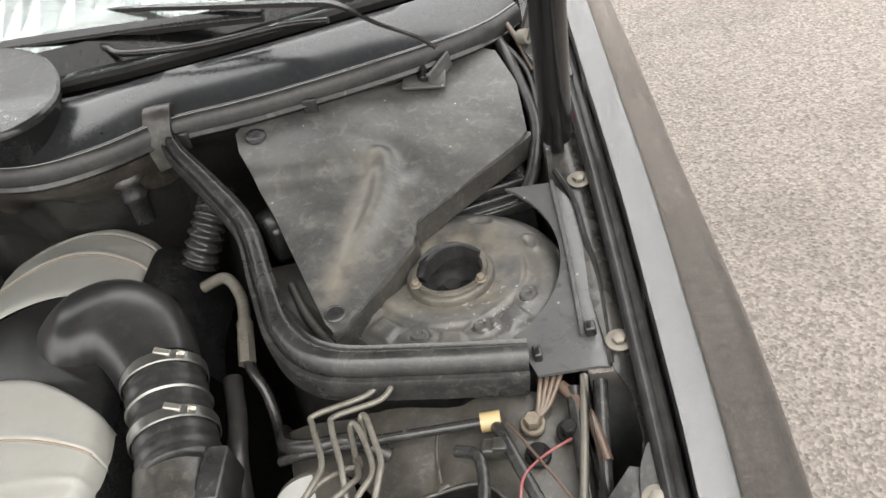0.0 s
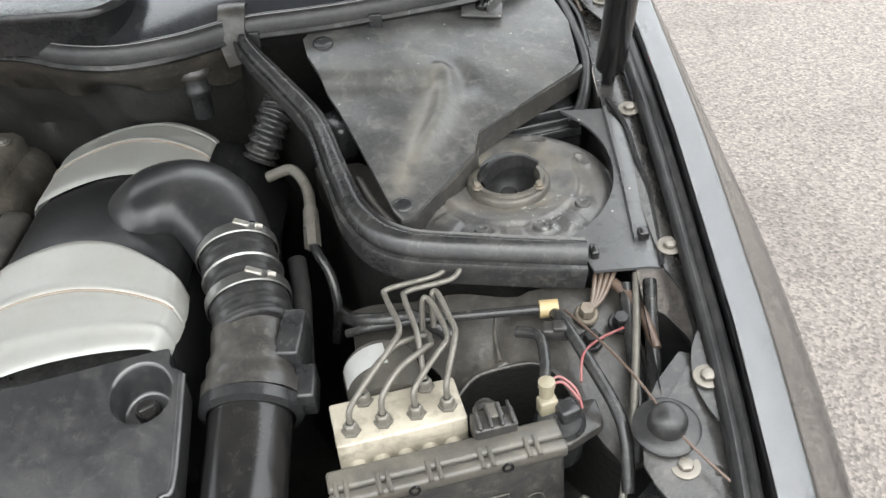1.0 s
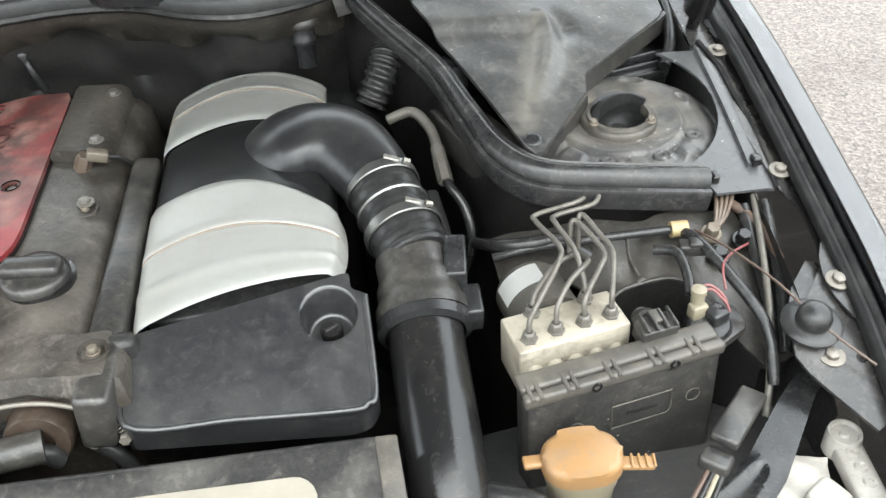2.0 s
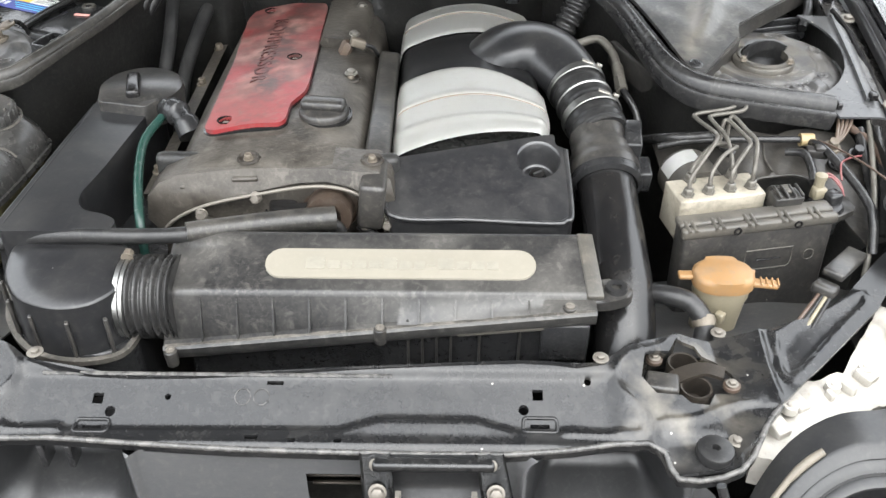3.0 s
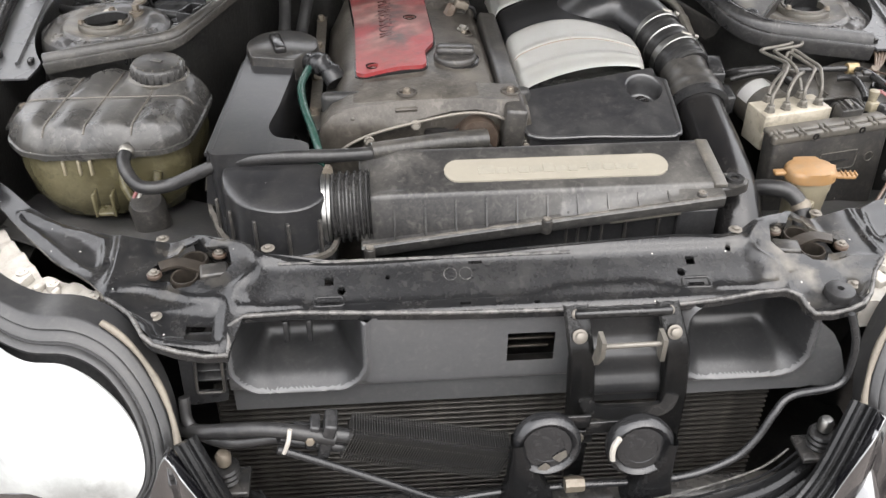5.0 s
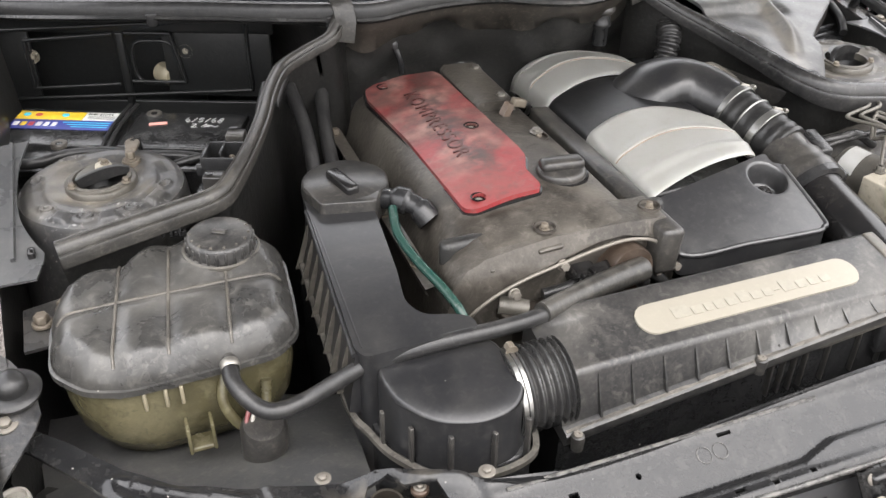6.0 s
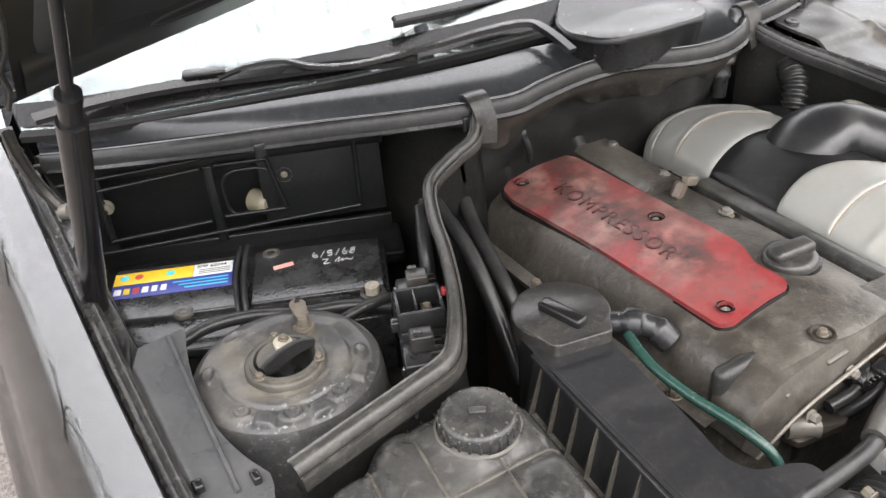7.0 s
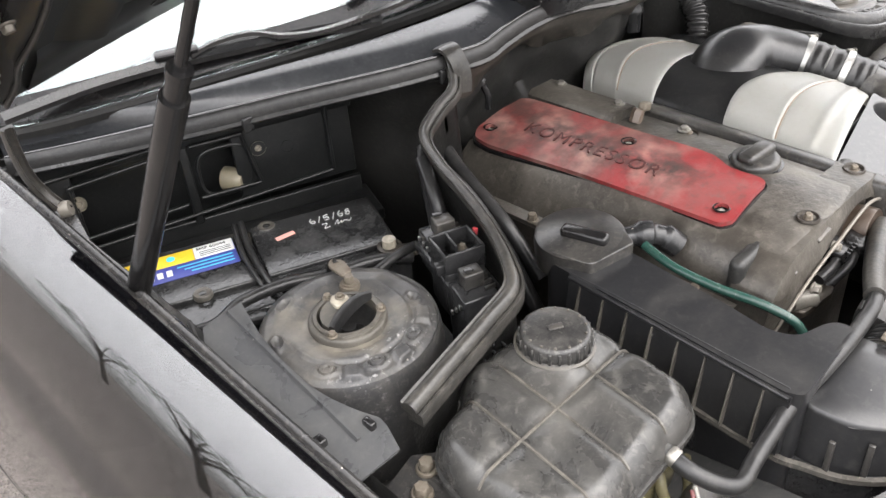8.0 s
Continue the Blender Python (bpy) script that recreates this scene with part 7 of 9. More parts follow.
part("arch_wall", loft([[(x, y, apron_z(x, y) - 0.002), (x, y + 0.012, 0.82), (x, y + 0.014, 0.7)] for x, y in AO[5:15]], closed=False, caps=False), "bay_dirty", ap, "dark inner wall of the arch")
part("swage_strip", tube([(0.545, 0.575, apron_z(0.545, 0.575) + 0.001), (0.541, 0.55, apron_z(0.541, 0.55) + 0.001), (0.543, 0.52, apron_z(0.543, 0.52) + 0.001)], 0.0016, 4, 8), "groove_dust", pan)
for x, y, m in ((0.626, 0.556, "zinc_rusty"), (0.626, 0.53, "plastic_clean"), (0.655, 0.545, "plastic_clean")):
    part("nut", hexbolt((x, y, 0.883 + (y - 0.54) * 0.35), (0, -0.3, 1), 0.0075, 0.01, 1.5, 0.004), m, ap)
for k in range(4):
    wire("ground_strand", [(0.628, 0.556, 0.892), (0.633 + k * 0.003, 0.565, 0.9), (0.637 + k * 0.005, 0.578, 0.91), (0.64 + k * 0.006, 0.59, 0.912)], 0.0022, "copper_wire", "brown copper earth strand on the inner wing nut", "wire", "earth strands")
pp = thing("capped_pipe", "black hose with a yellow end cap along the inner wing", "pipe")
part("pipe", tube([(0.405, 0.562, 0.885), (0.44, 0.556, 0.897), (0.5, 0.556, 0.9), (0.585, 0.557, 0.9)], 0.0045, 6, 10), "rubber_dusty", pp)
part("cap", tube([(0.583, 0.557, 0.9), (0.6, 0.557, 0.9)], 0.0085, 1, 10, smooth=False), "yellow_cap", pp, "small yellow plastic cap")
hs = thing("hose_clip_block", "grey plastic hose clip holding two hoses", "clip")
part("block", box((0.595, 0.526, 0.9), (0.026, 0.014, 0.012), (0, 0, -10), 0.002), "plastic_dusty", hs)
part("latch", box((0.597, 0.524, 0.9075), (0.012, 0.012, 0.005), (0, 0, -10), 0.001), "plastic_dusty", hs)
wire("hose", [(0.56, 0.535, 0.895), (0.578, 0.522, 0.9), (0.58, 0.495, 0.895), (0.576, 0.472, 0.89)], 0.0052, "rubber_dusty", "short black hose into the sensor", "hose")
wire("hose", [(0.596, 0.55, 0.9), (0.603, 0.525, 0.905), (0.617, 0.485, 0.898), (0.632, 0.445, 0.884), (0.636, 0.42, 0.87), (0.634, 0.395, 0.84)], 0.0056, "rubber_dusty", "long black hose down the inner wing", "hose")
wire("control_rod", [(0.675, 0.578, 0.915), (0.664, 0.52, 0.895), (0.648, 0.45, 0.868), (0.632, 0.4, 0.84), (0.622, 0.375, 0.82)], 0.0036, "steel_pipe", "thin grey control cable along the wing", "cable")
wire("loom", [(0.688, 0.578, 0.905), (0.68, 0.53, 0.888), (0.672, 0.48, 0.87), (0.66, 0.43, 0.84)], 0.0065, "rubber_dusty", "thick black wiring loom beside the fender", "harness")
wire("loom", [(0.665, 0.575, 0.905), (0.662, 0.53, 0.885), (0.66, 0.48, 0.86), (0.65, 0.43, 0.83)], 0.007, "rubber_dusty", "thick black wiring loom beside the fender", "harness")
wire("loom", [(0.655, 0.58, 0.905), (0.672, 0.55, 0.9), (0.68, 0.51, 0.885)], 0.005, "brown_wire", "frayed brown taped loom under the side shield", "harness")
wire("red_lead", [(0.655, 0.532, 0.892), (0.63, 0.512, 0.9), (0.612, 0.49, 0.905), (0.606, 0.465, 0.898)], 0.0012, "red_wire", "loose thin red lead", "wire", "red leads")
wire("red_lead", [(0.578, 0.46, 0.906), (0.588, 0.463, 0.908), (0.6, 0.455, 0.9), (0.604, 0.445, 0.888)], 0.0013, "red_wire", "loose thin red lead", "wire", "red leads")
wire("red_lead", [(0.578, 0.456, 0.906), (0.59, 0.458, 0.906), (0.602, 0.448, 0.895)], 0.0013, "red_wire", "loose thin red lead", "wire", "red leads")
wire("brown_lead", [(0.605, 0.55, 0.903), (0.625, 0.505, 0.91), (0.648, 0.455, 0.91), (0.672, 0.4, 0.9), (0.7, 0.36, 0.89)], 0.0012, "brown_wire", "thin loose brown lead across the wing", "wire")
sv = thing("shut_off_valve", "black valve with a cream connector on the inner wing", "valve")
part("bracket", prism(rounded([(0.56, 0.425), (0.59, 0.42), (0.622, 0.44), (0.62, 0.47), (0.6, 0.465), (0.585, 0.44), (0.565, 0.45)], 0.005), 0.865, 0.873, 0.002), "plastic_dusty", sv)
part("valve_body", lathe([(0, 0.02), (0.018, 0.02), (0.022, 0.014), (0.022, -0.03), (0, -0.03)], (0.585, 0.447, 0.862), (0, -0.25, 1), 24), "plastic", sv)
part("valve_head", box((0.592, 0.446, 0.885), (0.018, 0.018, 0.016), (0, 0, 20), 0.003), "plastic", sv)
part("connector", box((0.576, 0.452, 0.888), (0.016, 0.012, 0.016), (0, 0, 15), 0.002), "cream_plastic", sv, "cream plastic connector")
part("connector_neck", lathe([(0.0062, 0), (0.0062, 0.012), (0.0072, 0.0125), (0.0072, 0.018), (0.005, 0.019), (0, 0.019)], (0.576, 0.456, 0.893), seg=12), "cream_plastic", sv)
rp = thing("relay_plug", "black ribbed relay plug behind the hydraulic unit", "plug")
part("plug_body", box((0.53, 0.432, 0.89), (0.036, 0.02, 0.022), (8, 0, YAW), 0.002), "plastic_dusty", rp)
part("plug_collar", tube([(0.527, 0.442, 0.888), (0.524, 0.458, 0.884)], lambda t: 0.0125 - 0.003 * (t > 0.6), 6, 20), "plastic_dusty", rp)
part("plug_catch", box((0.531, 0.436, 0.9035), (0.012, 0.014, 0.004), (8, 0, YAW), 0.001), "abs_dusty", rp)
for k in range(4):
    part("plug_rib", box((0.517 + k * 0.009, 0.428 + k * 0.0018, 0.904), (0.0028, 0.022, 0.004), (8, 0, YAW), 0.001), "plastic_dusty", rp)
hn = thing("inline_connector", "flat grey connector strip with trailing wires", "connector")
part("strip", box((0.578, 0.345, 0.864), (0.024, 0.075, 0.01), (-8, 0, -42), 0.003), "plastic_dusty", hn)
for k in range(4):
    part("lead", tube([(0.55 + k * 0.003, 0.318 - k * 0.002, 0.858), (0.53 + k * 0.003, 0.295 - k * 0.003, 0.852), (0.505 + k * 0.004, 0.27 - k * 0.004, 0.838)], 0.0024, 5, 8), ("brown_wire", "rubber", "cream_plastic", "rubber")[k], hn)
part("sleeve_end", box((0.545, 0.308, 0.858), (0.026, 0.02, 0.014), (-8, 0, -42), 0.004), "plastic_dusty", hn)

# washer reservoir
wr = thing("washer_reservoir", "washer fluid filler with an orange snap cap", "reservoir")
oval = [(0.439 + 0.034 * math.copysign(abs(math.cos(a)) ** 0.8, math.cos(a)), 0.329 + 0.026 * math.copysign(abs(math.sin(a)) ** 0.8, math.sin(a))) for a in (2 * math.pi * k / 32 for k in range(32))]
cp = part("snap_cap", prism(oval, 0.85, 0.866, 0.0075, seg=4), "orange_plastic", wr, "faded orange snap cap")
for k in range(4):
    part("tab_rib", box((0.478 + 0.006 * k, 0.3186 - 0.0008 * k, 0.8595), (0.0022, 0.013, 0.003), (0, 0, -8), 0.0008), "orange_plastic", cp)
part("cap_tab", box((0.482, 0.318, 0.856), (0.03, 0.012, 0.006), (0, 0, -8), 0.002), "orange_plastic", cp)
part("cap_tab", box((0.4, 0.332, 0.856), (0.02, 0.012, 0.006), (0, 0, 0), 0.002), "orange_plastic", cp)
part("neck", loft([[(0.439 + (x - 0.439) * k, 0.329 + (y - 0.329) * k, z) for x, y in oval] for k, z in ((0.75, 0.6), (0.75, 0.79), (0.85, 0.83), (0.9, 0.835), (0.9, 0.85))]), "cream_plastic", wr, "clouded cream plastic neck")
part("neck_lug", box((0.436, 0.303, 0.82), (0.01, 0.01, 0.012), (0, 0, 45), 0.002), "cream_plastic", wr)
wire("overflow_hose", [(0.352, 0.32, 0.84), (0.372, 0.305, 0.85), (0.396, 0.292, 0.85), (0.41, 0.275, 0.835), (0.408, 0.262, 0.815)], 0.011, "rubber", "black rubber hose beside the washer filler", "hose")
tagged(part("spring_clip", lathe([(0.0118, -0.006), (0.013, 0), (0.0118, 0.006)], (0.41, 0.277, 0.836), (0.1, -0.9, -0.7), 24), "zinc_rusty"), "small steel spring clip on the hose end", "clip")

# ---- right compartment: battery ----
BY = -23.7
e1, e2 = Vector((math.cos(radians(BY)), math.sin(radians(BY)), 0)), Vector((-math.sin(radians(BY)), math.cos(radians(BY)), 0))
bc = Vector((-0.528, 0.938, 0))


def bpos(a, b, z):
    """A point of the battery's top: a along it, b across it."""
    return bc + e1 * a + e2 * b + Vector((0, 0, z))


bat = thing("battery", "black starter battery with a yellow, white and blue label", "battery")
part("case", box(bpos(0, 0, 0.79), (0.353, 0.17, 0.19), (0, 0, BY), 0.004), "battery_case", bat)
part("lid_panel", box(bpos(0.088, 0.02, 0.887), (0.165, 0.115, 0.014), (0, 0, BY), 0.003), "battery_case", bat, "glossy black raised lid panel")
part("lid_panel", box(bpos(-0.09, 0.02, 0.887), (0.165, 0.115, 0.013), (0, 0, BY), 0.003), "battery_case", bat)
part("lid_lip", box(bpos(0.064, -0.055, 0.886), (0.13, 0.03, 0.012), (0, 0, BY), 0.003), "battery_case", bat)
part("grab_strap", tube([bpos(-0.002, 0.085, 0.9), bpos(-0.004, 0.02, 0.899), bpos(0.002, -0.05, 0.897), bpos(0.012, -0.085, 0.89)], 0.004, 5, 8), "rubber", bat)
part("grab_strap", tube([bpos(-0.012, 0.085, 0.9), bpos(-0.014, 0.01, 0.899), bpos(-0.006, -0.06, 0.896)], 0.003, 5, 8), "rubber", bat)
lb = part("label", box(bpos(-0.0955, 0.036, 0.8945), (0.152, 0.056, 0.0012), (0, 0, BY), 0.0004), "label_blue", bat, "printed paper label")
part("yellow_field", box(bpos(-0.121, 0.0505, 0.8953), (0.1, 0.026, 0.0008), (0, 0, BY), 0.0002), "label_yellow", lb, "yellow field")
part("white_field", box(bpos(-0.0455, 0.0505, 0.8953), (0.05, 0.026, 0.0008), (0, 0, BY), 0.0002), "label_white", lb, "white field")
for a, m in ((-0.158, "label_cyan"), (-0.14, "label_red"), (-0.122, "label_yellow"), (-0.1, "label_cyan"), (-0.084, "label_yellow")):
    part("pictogram", lathe([(0, 0.0004), (0.0055, 0.0004), (0.0055, 0)], bpos(a, 0.052, 0.8957), seg=16), m, lb)
for k, (w, m) in enumerate(((0.011, "label_white"), (0.01, "label_yellow"), (0.01, "label_red"), (0.01, "label_white"), (0.009, "label_white"), (0.009, "label_white"))):
    part("logo_bar", box(bpos(-0.163 + k * 0.0115, 0.0225 - 0.004 * 0, 0.8954), (w * 0.8, 0.0125, 0.0006), (0, 0, BY), 0.0002), m, lb)
for k in range(3):
    part("print_line", box(bpos(-0.06 + 0.004 * k, 0.03 - k * 0.007, 0.8953), (0.07 - 0.008 * k, 0.002, 0.0005), (0, 0, BY), 0.0001), "label_cyan", lb)
for k in range(3):
    part("print_line", box(bpos(-0.044, 0.05 - k * 0.004, 0.8958), (0.04, 0.0014, 0.0004), (0, 0, BY), 0.0001), "plastic_dusty", lb)


def lettering(name, text, size, m, material, parent, depth=0.0003, space=1.0):
    """Letters as a mesh, laid on the pose m."""
    cu = bpy.data.curves.new(name, "FONT")
    cu.body, cu.size, cu.extrude, cu.space_character = text, size, depth, space
    tmp = bpy.data.objects.new(name, cu)
    me = bpy.data.meshes.new_from_object(tmp)
    bpy.data.objects.remove(tmp)
    me.transform(m)
    me.materials.clear()
    me.materials.append(MATS[material])
    ob = new(name, me)
    ob.parent = parent
    return ob


tx, ty = Vector((0, -1, 0.022)).normalized(), Vector((1, 0, 0.12)).normalized()
tz = tx.cross(ty)
tm4 = Matrix(((tx.x, ty.x, tz.x, -0.13), (tx.y, ty.y, tz.y, 0.838), (tx.z, ty.z, tz.z, red_z(-0.13, 0.838) + 0.001), (0, 0, 0, 1)))
lettering("raised_word", "KOMPRESSOR", 0.03, tm4, "red_grime", red, 0.0008, 1.22)
lettering("print", "SMF 60044", 0.0085, Matrix.Translation(bpos(-0.067, 0.0545, 0.8958)) @ pose(0, 0, 0, 0, 0, BY), "plastic_clean", lb)
# handwriting in white marker
bm = blank()
STROKES = [[(0, 9), (-2, 4), (0, 0), (3, 1), (2, 4), (-1, 3)], [(6, -1), (10, 10)], [(18, 9), (14, 9), (13, 5), (17, 5), (17, 1), (13, 0)], [(21, -1), (25, 10)], [(31, 10), (28, 5), (29, 0), (32, 1), (32, 4), (29, 4)],
           [(40, 10), (36, 7), (40, 4), (38, 0), (35, 2), (40, 7), (40, 10)], [(8, -6), (13, -6), (11, -10), (9, -14), (15, -13)], [(20, -12), (25, -5), (23, -13), (28, -8), (27, -12), (31, -9), (36, -12), (38, -8)]]
for st in STROKES:
    tube([bpos(0.085 + x * 0.0013, 0.045 + y * 0.0013, 0.8948) for x, y in st], 0.0005, 4, 6, bm=bm)
part("marker_writing", bm, "label_white", bat, "white marker handwriting")
part("paper_tag", box(bpos(0.045, 0.035, 0.8948), (0.026, 0.008, 0.0008), (0, 0, BY + 14), 0.0002), "pink_tag", bat, "small faded pink tag")
for a, b in ((-0.075, -0.035), (0.028, 0.07)):
    part("vent_plug", lathe([(0.005, 0.001), (0.007, 0.002), (0.0105, 0.002), (0.012, 0), (0.012, -0.004)], bpos(a, b, 0.8935), seg=24), "abs_dusty", bat, "grey ring of a vent plug")
tm = part("terminal", lathe([(0.015, -0.01), (0.016, -0.002), (0.012, 0), (0.0095, 0.002), (0.0085, 0.018), (0, 0.018)], bpos(0.155, -0.063, 0.897), seg=20), "abs_alloy", bat, "oxidised lead terminal")
part("terminal_clamp", lathe([(0.0105, -0.006), (0.0155, -0.005), (0.016, 0.0), (0.0155, 0.006), (0.0105, 0.007)], bpos(0.155, -0.063, 0.899), seg=28), "alloy_dark", tm)
part("clamp_ear", box(bpos(0.172, -0.074, 0.9), (0.026, 0.014, 0.012), (0, 0, BY - 20), 0.003), "alloy_dark", tm)
part("clamp_bolt", hexbolt(bpos(0.178, -0.08, 0.9), (0.3, -1, 0), 0.004, 0.006, 1.2), "zinc_rusty", tm)
tm = part("terminal", lathe([(0.012, 0), (0.0095, 0.002), (0.0085, 0.016), (0, 0.016)], bpos(-0.155, -0.075, 0.885), seg=20), "zinc_rusty", bat)
part("terminal_clamp", box(bpos(-0.15, -0.082, 0.892), (0.036, 0.026, 0.012), (0, 0, BY - 15), 0.003), "alloy_dark", tm)
part("hold_down", box(bpos(-0.06, -0.09, 0.878), (0.1, 0.02, 0.012), (0, 0, BY), 0.003), "plastic", bat)
wire("battery_cable", [tuple(bpos(-0.15, -0.09, 0.895)), (-0.648, 0.863, 0.905), (-0.6, 0.868, 0.908), (-0.55, 0.852, 0.912), (-0.5, 0.822, 0.912), (-0.45, 0.805, 0.91), (-0.405, 0.785, 0.9)], 0.0075, "rubber", "thick black battery cable in front of the battery", "cable")
wire("battery_cable", [tuple(bpos(0.178, -0.078, 0.9)), (-0.395, 0.79, 0.908), (-0.43, 0.785, 0.915), (-0.47, 0.785, 0.91)], 0.006, "rubber", "thick black battery cable in front of the battery", "cable")
bs = thing("earth_stud", "rusty earth stud with a cable lug on the strut tower", "stud")
part("washer", lathe([(0, 0.003), (0.011, 0.003), (0.012, 0.0), (0.011, -0.012)], (-0.519, 0.764, 0.936), seg=20), "zinc_rusty", bs)
part("nut", hexbolt((-0.519, 0.764, 0.939), (0, 0, 1), 0.0058, 0.009, 1.3), "zinc_rusty", bs)
part("lug", prism(rounded([(-0.524, 0.768), (-0.51, 0.768), (-0.504, 0.79), (-0.512, 0.803), (-0.522, 0.795)], 0.003), 0.947, 0.9505, 0.001), "zinc_rusty", bs)
part("cable_end", tube([(-0.513, 0.792, 0.9495), (-0.508, 0.804, 0.945), (-0.505, 0.818, 0.93), (-0.504, 0.826, 0.905)], 0.0034, 5, 10), "rubber_dusty", bs)
for s in (-1, 1):
    c0 = Vector((0.572, 0.716, 0)) if s > 0 else Vector((-0.558, 0.723, 0))
    fl = thing("rebound_stop", "torn black rubber rebound stop in the strut tower opening", "rubber stop", "rebound stops", at=tuple(c0 + Vector((0, 0, 0.93))))

    if s > 0:
        blade = [(0.543, 0.712, 0.941), (0.548, 0.722, 0.946), (0.56, 0.73, 0.953), (0.574, 0.733, 0.956), (0.59, 0.731, 0.956), (0.603, 0.722, 0.953)]
        back_ = [(0.029 * math.cos(a), 0.029 * math.sin(a)) for a in np.linspace(radians(20), radians(168), 17)]
        front_ = [(x, 0.013 + 0.004 * math.cos(x / 0.029 * 1.5) + 0.12 * x) for x in np.linspace(-0.028, 0.026, 9)[1:-1]]
    else:
        blade = [(-0.586, 0.714, 0.946), (-0.576, 0.7185, 0.948), (-0.561, 0.7235, 0.95), (-0.547, 0.7265, 0.951), (-0.534, 0.726, 0.951), (-0.523, 0.722, 0.95)]
        back_ = [(0.0285 * math.cos(a), 0.0285 * math.sin(a)) for a in np.linspace(radians(40), radians(205), 17)]
        front_ = [(x, 0.006 + 0.3 * x) for x in np.linspace(-0.024, 0.02, 9)]
    part("rubber_disc", sheet([(c0.x + x, c0.y + y) for x, y in back_ + front_], lambda x, y: (0.951 if s > 0 else 0.9425) + 0.003 * (1 - ((x - c0.x) / 0.036) ** 2), 0.022 if s > 0 else 0.008, step=0.006), "rubber" if s > 0 else "abs_dusty", fl, "black rubber half disc in the opening" if s > 0 else "dusty metal half disc in the opening")
    part("rubber_lip", sweep([(-0.004, -0.012), (-0.0045, 0.0005), (-0.001, 0.003), (0.004, 0.002), (0.005, -0.012)], smooth_path(blade, 7), scale=lambda t: 0.45 + 0.55 * math.sin(math.pi * min(1, t * 0.9 + 0.1)) ** 0.6), "rubber", fl, "arched torn rubber lip")
    if s < 0:
        np_ = c0 + Vector((0.007, 0.017, 0.941))
        part("washer_plate", prism(rounded([(np_.x + x, np_.y + y) for x, y in ((-0.012, -0.008), (0.006, -0.01), (0.01, 0.002), (0.002, 0.011), (-0.01, 0.008))], 0.005), 0.943, 0.95, 0.0015), "abs_alloy", fl, "pale rust-spotted metal plate")
        part("nut", hexbolt(np_ + Vector((0.001, 0.002, 0.009)), (0, 0, 1), 0.004, 0.003, 1.4), "zinc_rusty", fl)
    else:
        part("cap_nut", lathe([(0, 0.02), (0.006, 0.019), (0.0085, 0.014), (0.0095, 0.006), (0.011, 0.0), (0.011, -0.02)], c0 + Vector((0.004, 0.004, 0.898)), seg=16), "mount_metal", fl, "rusty capped rod end")

# fuse and jump terminal box along the right bulkhead
fb = thing("fuse_box", "open black fuse holder with a red terminal", "fuse box")
d = Vector((-0.39, 0.66, 0)) - Vector((-0.345, 0.775, 0))
FY = math.degrees(math.atan2(d.y, d.x)) + 90
fe, fn = Vector((math.cos(radians(FY)), math.sin(radians(FY)), 0)), Vector((-math.sin(radians(FY)), math.cos(radians(FY)), 0))


def fpos(x, y, z, a=0.0, b=0.0, h=0.0):
    return Vector((x, y, z)) + fe * a + fn * b + Vector((0, 0, h))


for name, (x, y, z), (w, l, h) in (("rear_module", (-0.385, 0.75, 0.944), (0.047, 0.036, 0.05)), ("middle_module", (-0.409, 0.702, 0.938), (0.05, 0.046, 0.06)), ("front_module", (-0.432, 0.656, 0.934), (0.044, 0.044, 0.1))):
    bd = part(name, box((x, y, z - h * 0.5), (w, l, h), (0, 0, FY), 0.003), "plastic", fb)
    if name == "middle_module":
        for a, b, ww, ll in ((-w * 0.47, 0, 0.0035, l), (w * 0.47, 0, 0.0035, l), (0, -l * 0.47, w, 0.0035), (0, l * 0.47, w, 0.0035), (-0.004, 0.006, 0.003, 0.03)):
            part("tray_wall", box(fpos(x, y, z, a, b, 0.012), (ww, ll, 0.026), (0, 0, FY), 0.0008), "plastic", bd)
        part("bus_bar", box(fpos(x, y, z, 0.008, 0.002, 0.005), (0.012, 0.026, 0.006), (0, 0, FY), 0.001), "copper_wire", bd)
        part("bus_bolt", hexbolt(fpos(x, y, z, 0.008, 0.002, 0.008), (0, 0, 1), 0.004, 0.006, 1.4), "zinc_rusty", bd)
        part("wall_latch", box(fpos(x, y, z, -w * 0.55, -0.012, 0.004), (0.012, 0.012, 0.014), (0, 0, FY), 0.002), "plastic", bd)
    else:
        part("relay", box(fpos(x, y, z, 0.0, 0.006 if h > 0.06 else -0.006, 0.01), (0.024, 0.02, 0.02), (0, 0, FY), 0.002), "plastic_dusty", bd)
        part("relay_window", box(fpos(x, y, z, -0.004, 0.002, 0.0225), (0.01, 0.008, 0.001), (0, 0, FY), 0.0003), "plastic_clean", bd)
        for k in range(3):
            part("fuse_fin", box(fpos(x, y, z, 0.014, -0.012 + 0.01 * k, 0.003), (0.014, 0.0022, 0.006), (0, 0, FY), 0.0006), "plastic_dusty", bd)
        for k in range(3):
            part("contact", box(fpos(x, y, z, -w * 0.5 - 0.001, -0.012 + 0.012 * k, -0.012 - 0.012 * (h > 0.06) * k), (0.003, 0.004, 0.006), (0, 0, FY), 0.0008), "bright_clamp", bd)
part("deck", box((-0.408, 0.702, 0.922), (0.054, 0.14, 0.012), (0, 0, FY), 0.003), "plastic", fb)
part("terminal_cap", lathe([(0, 0.008), (0.0035, 0.007), (0.004, 0)], (-0.378, 0.703, 0.955), (0.3, 0, 1), 12), "label_red", fb, "small red terminal cap")
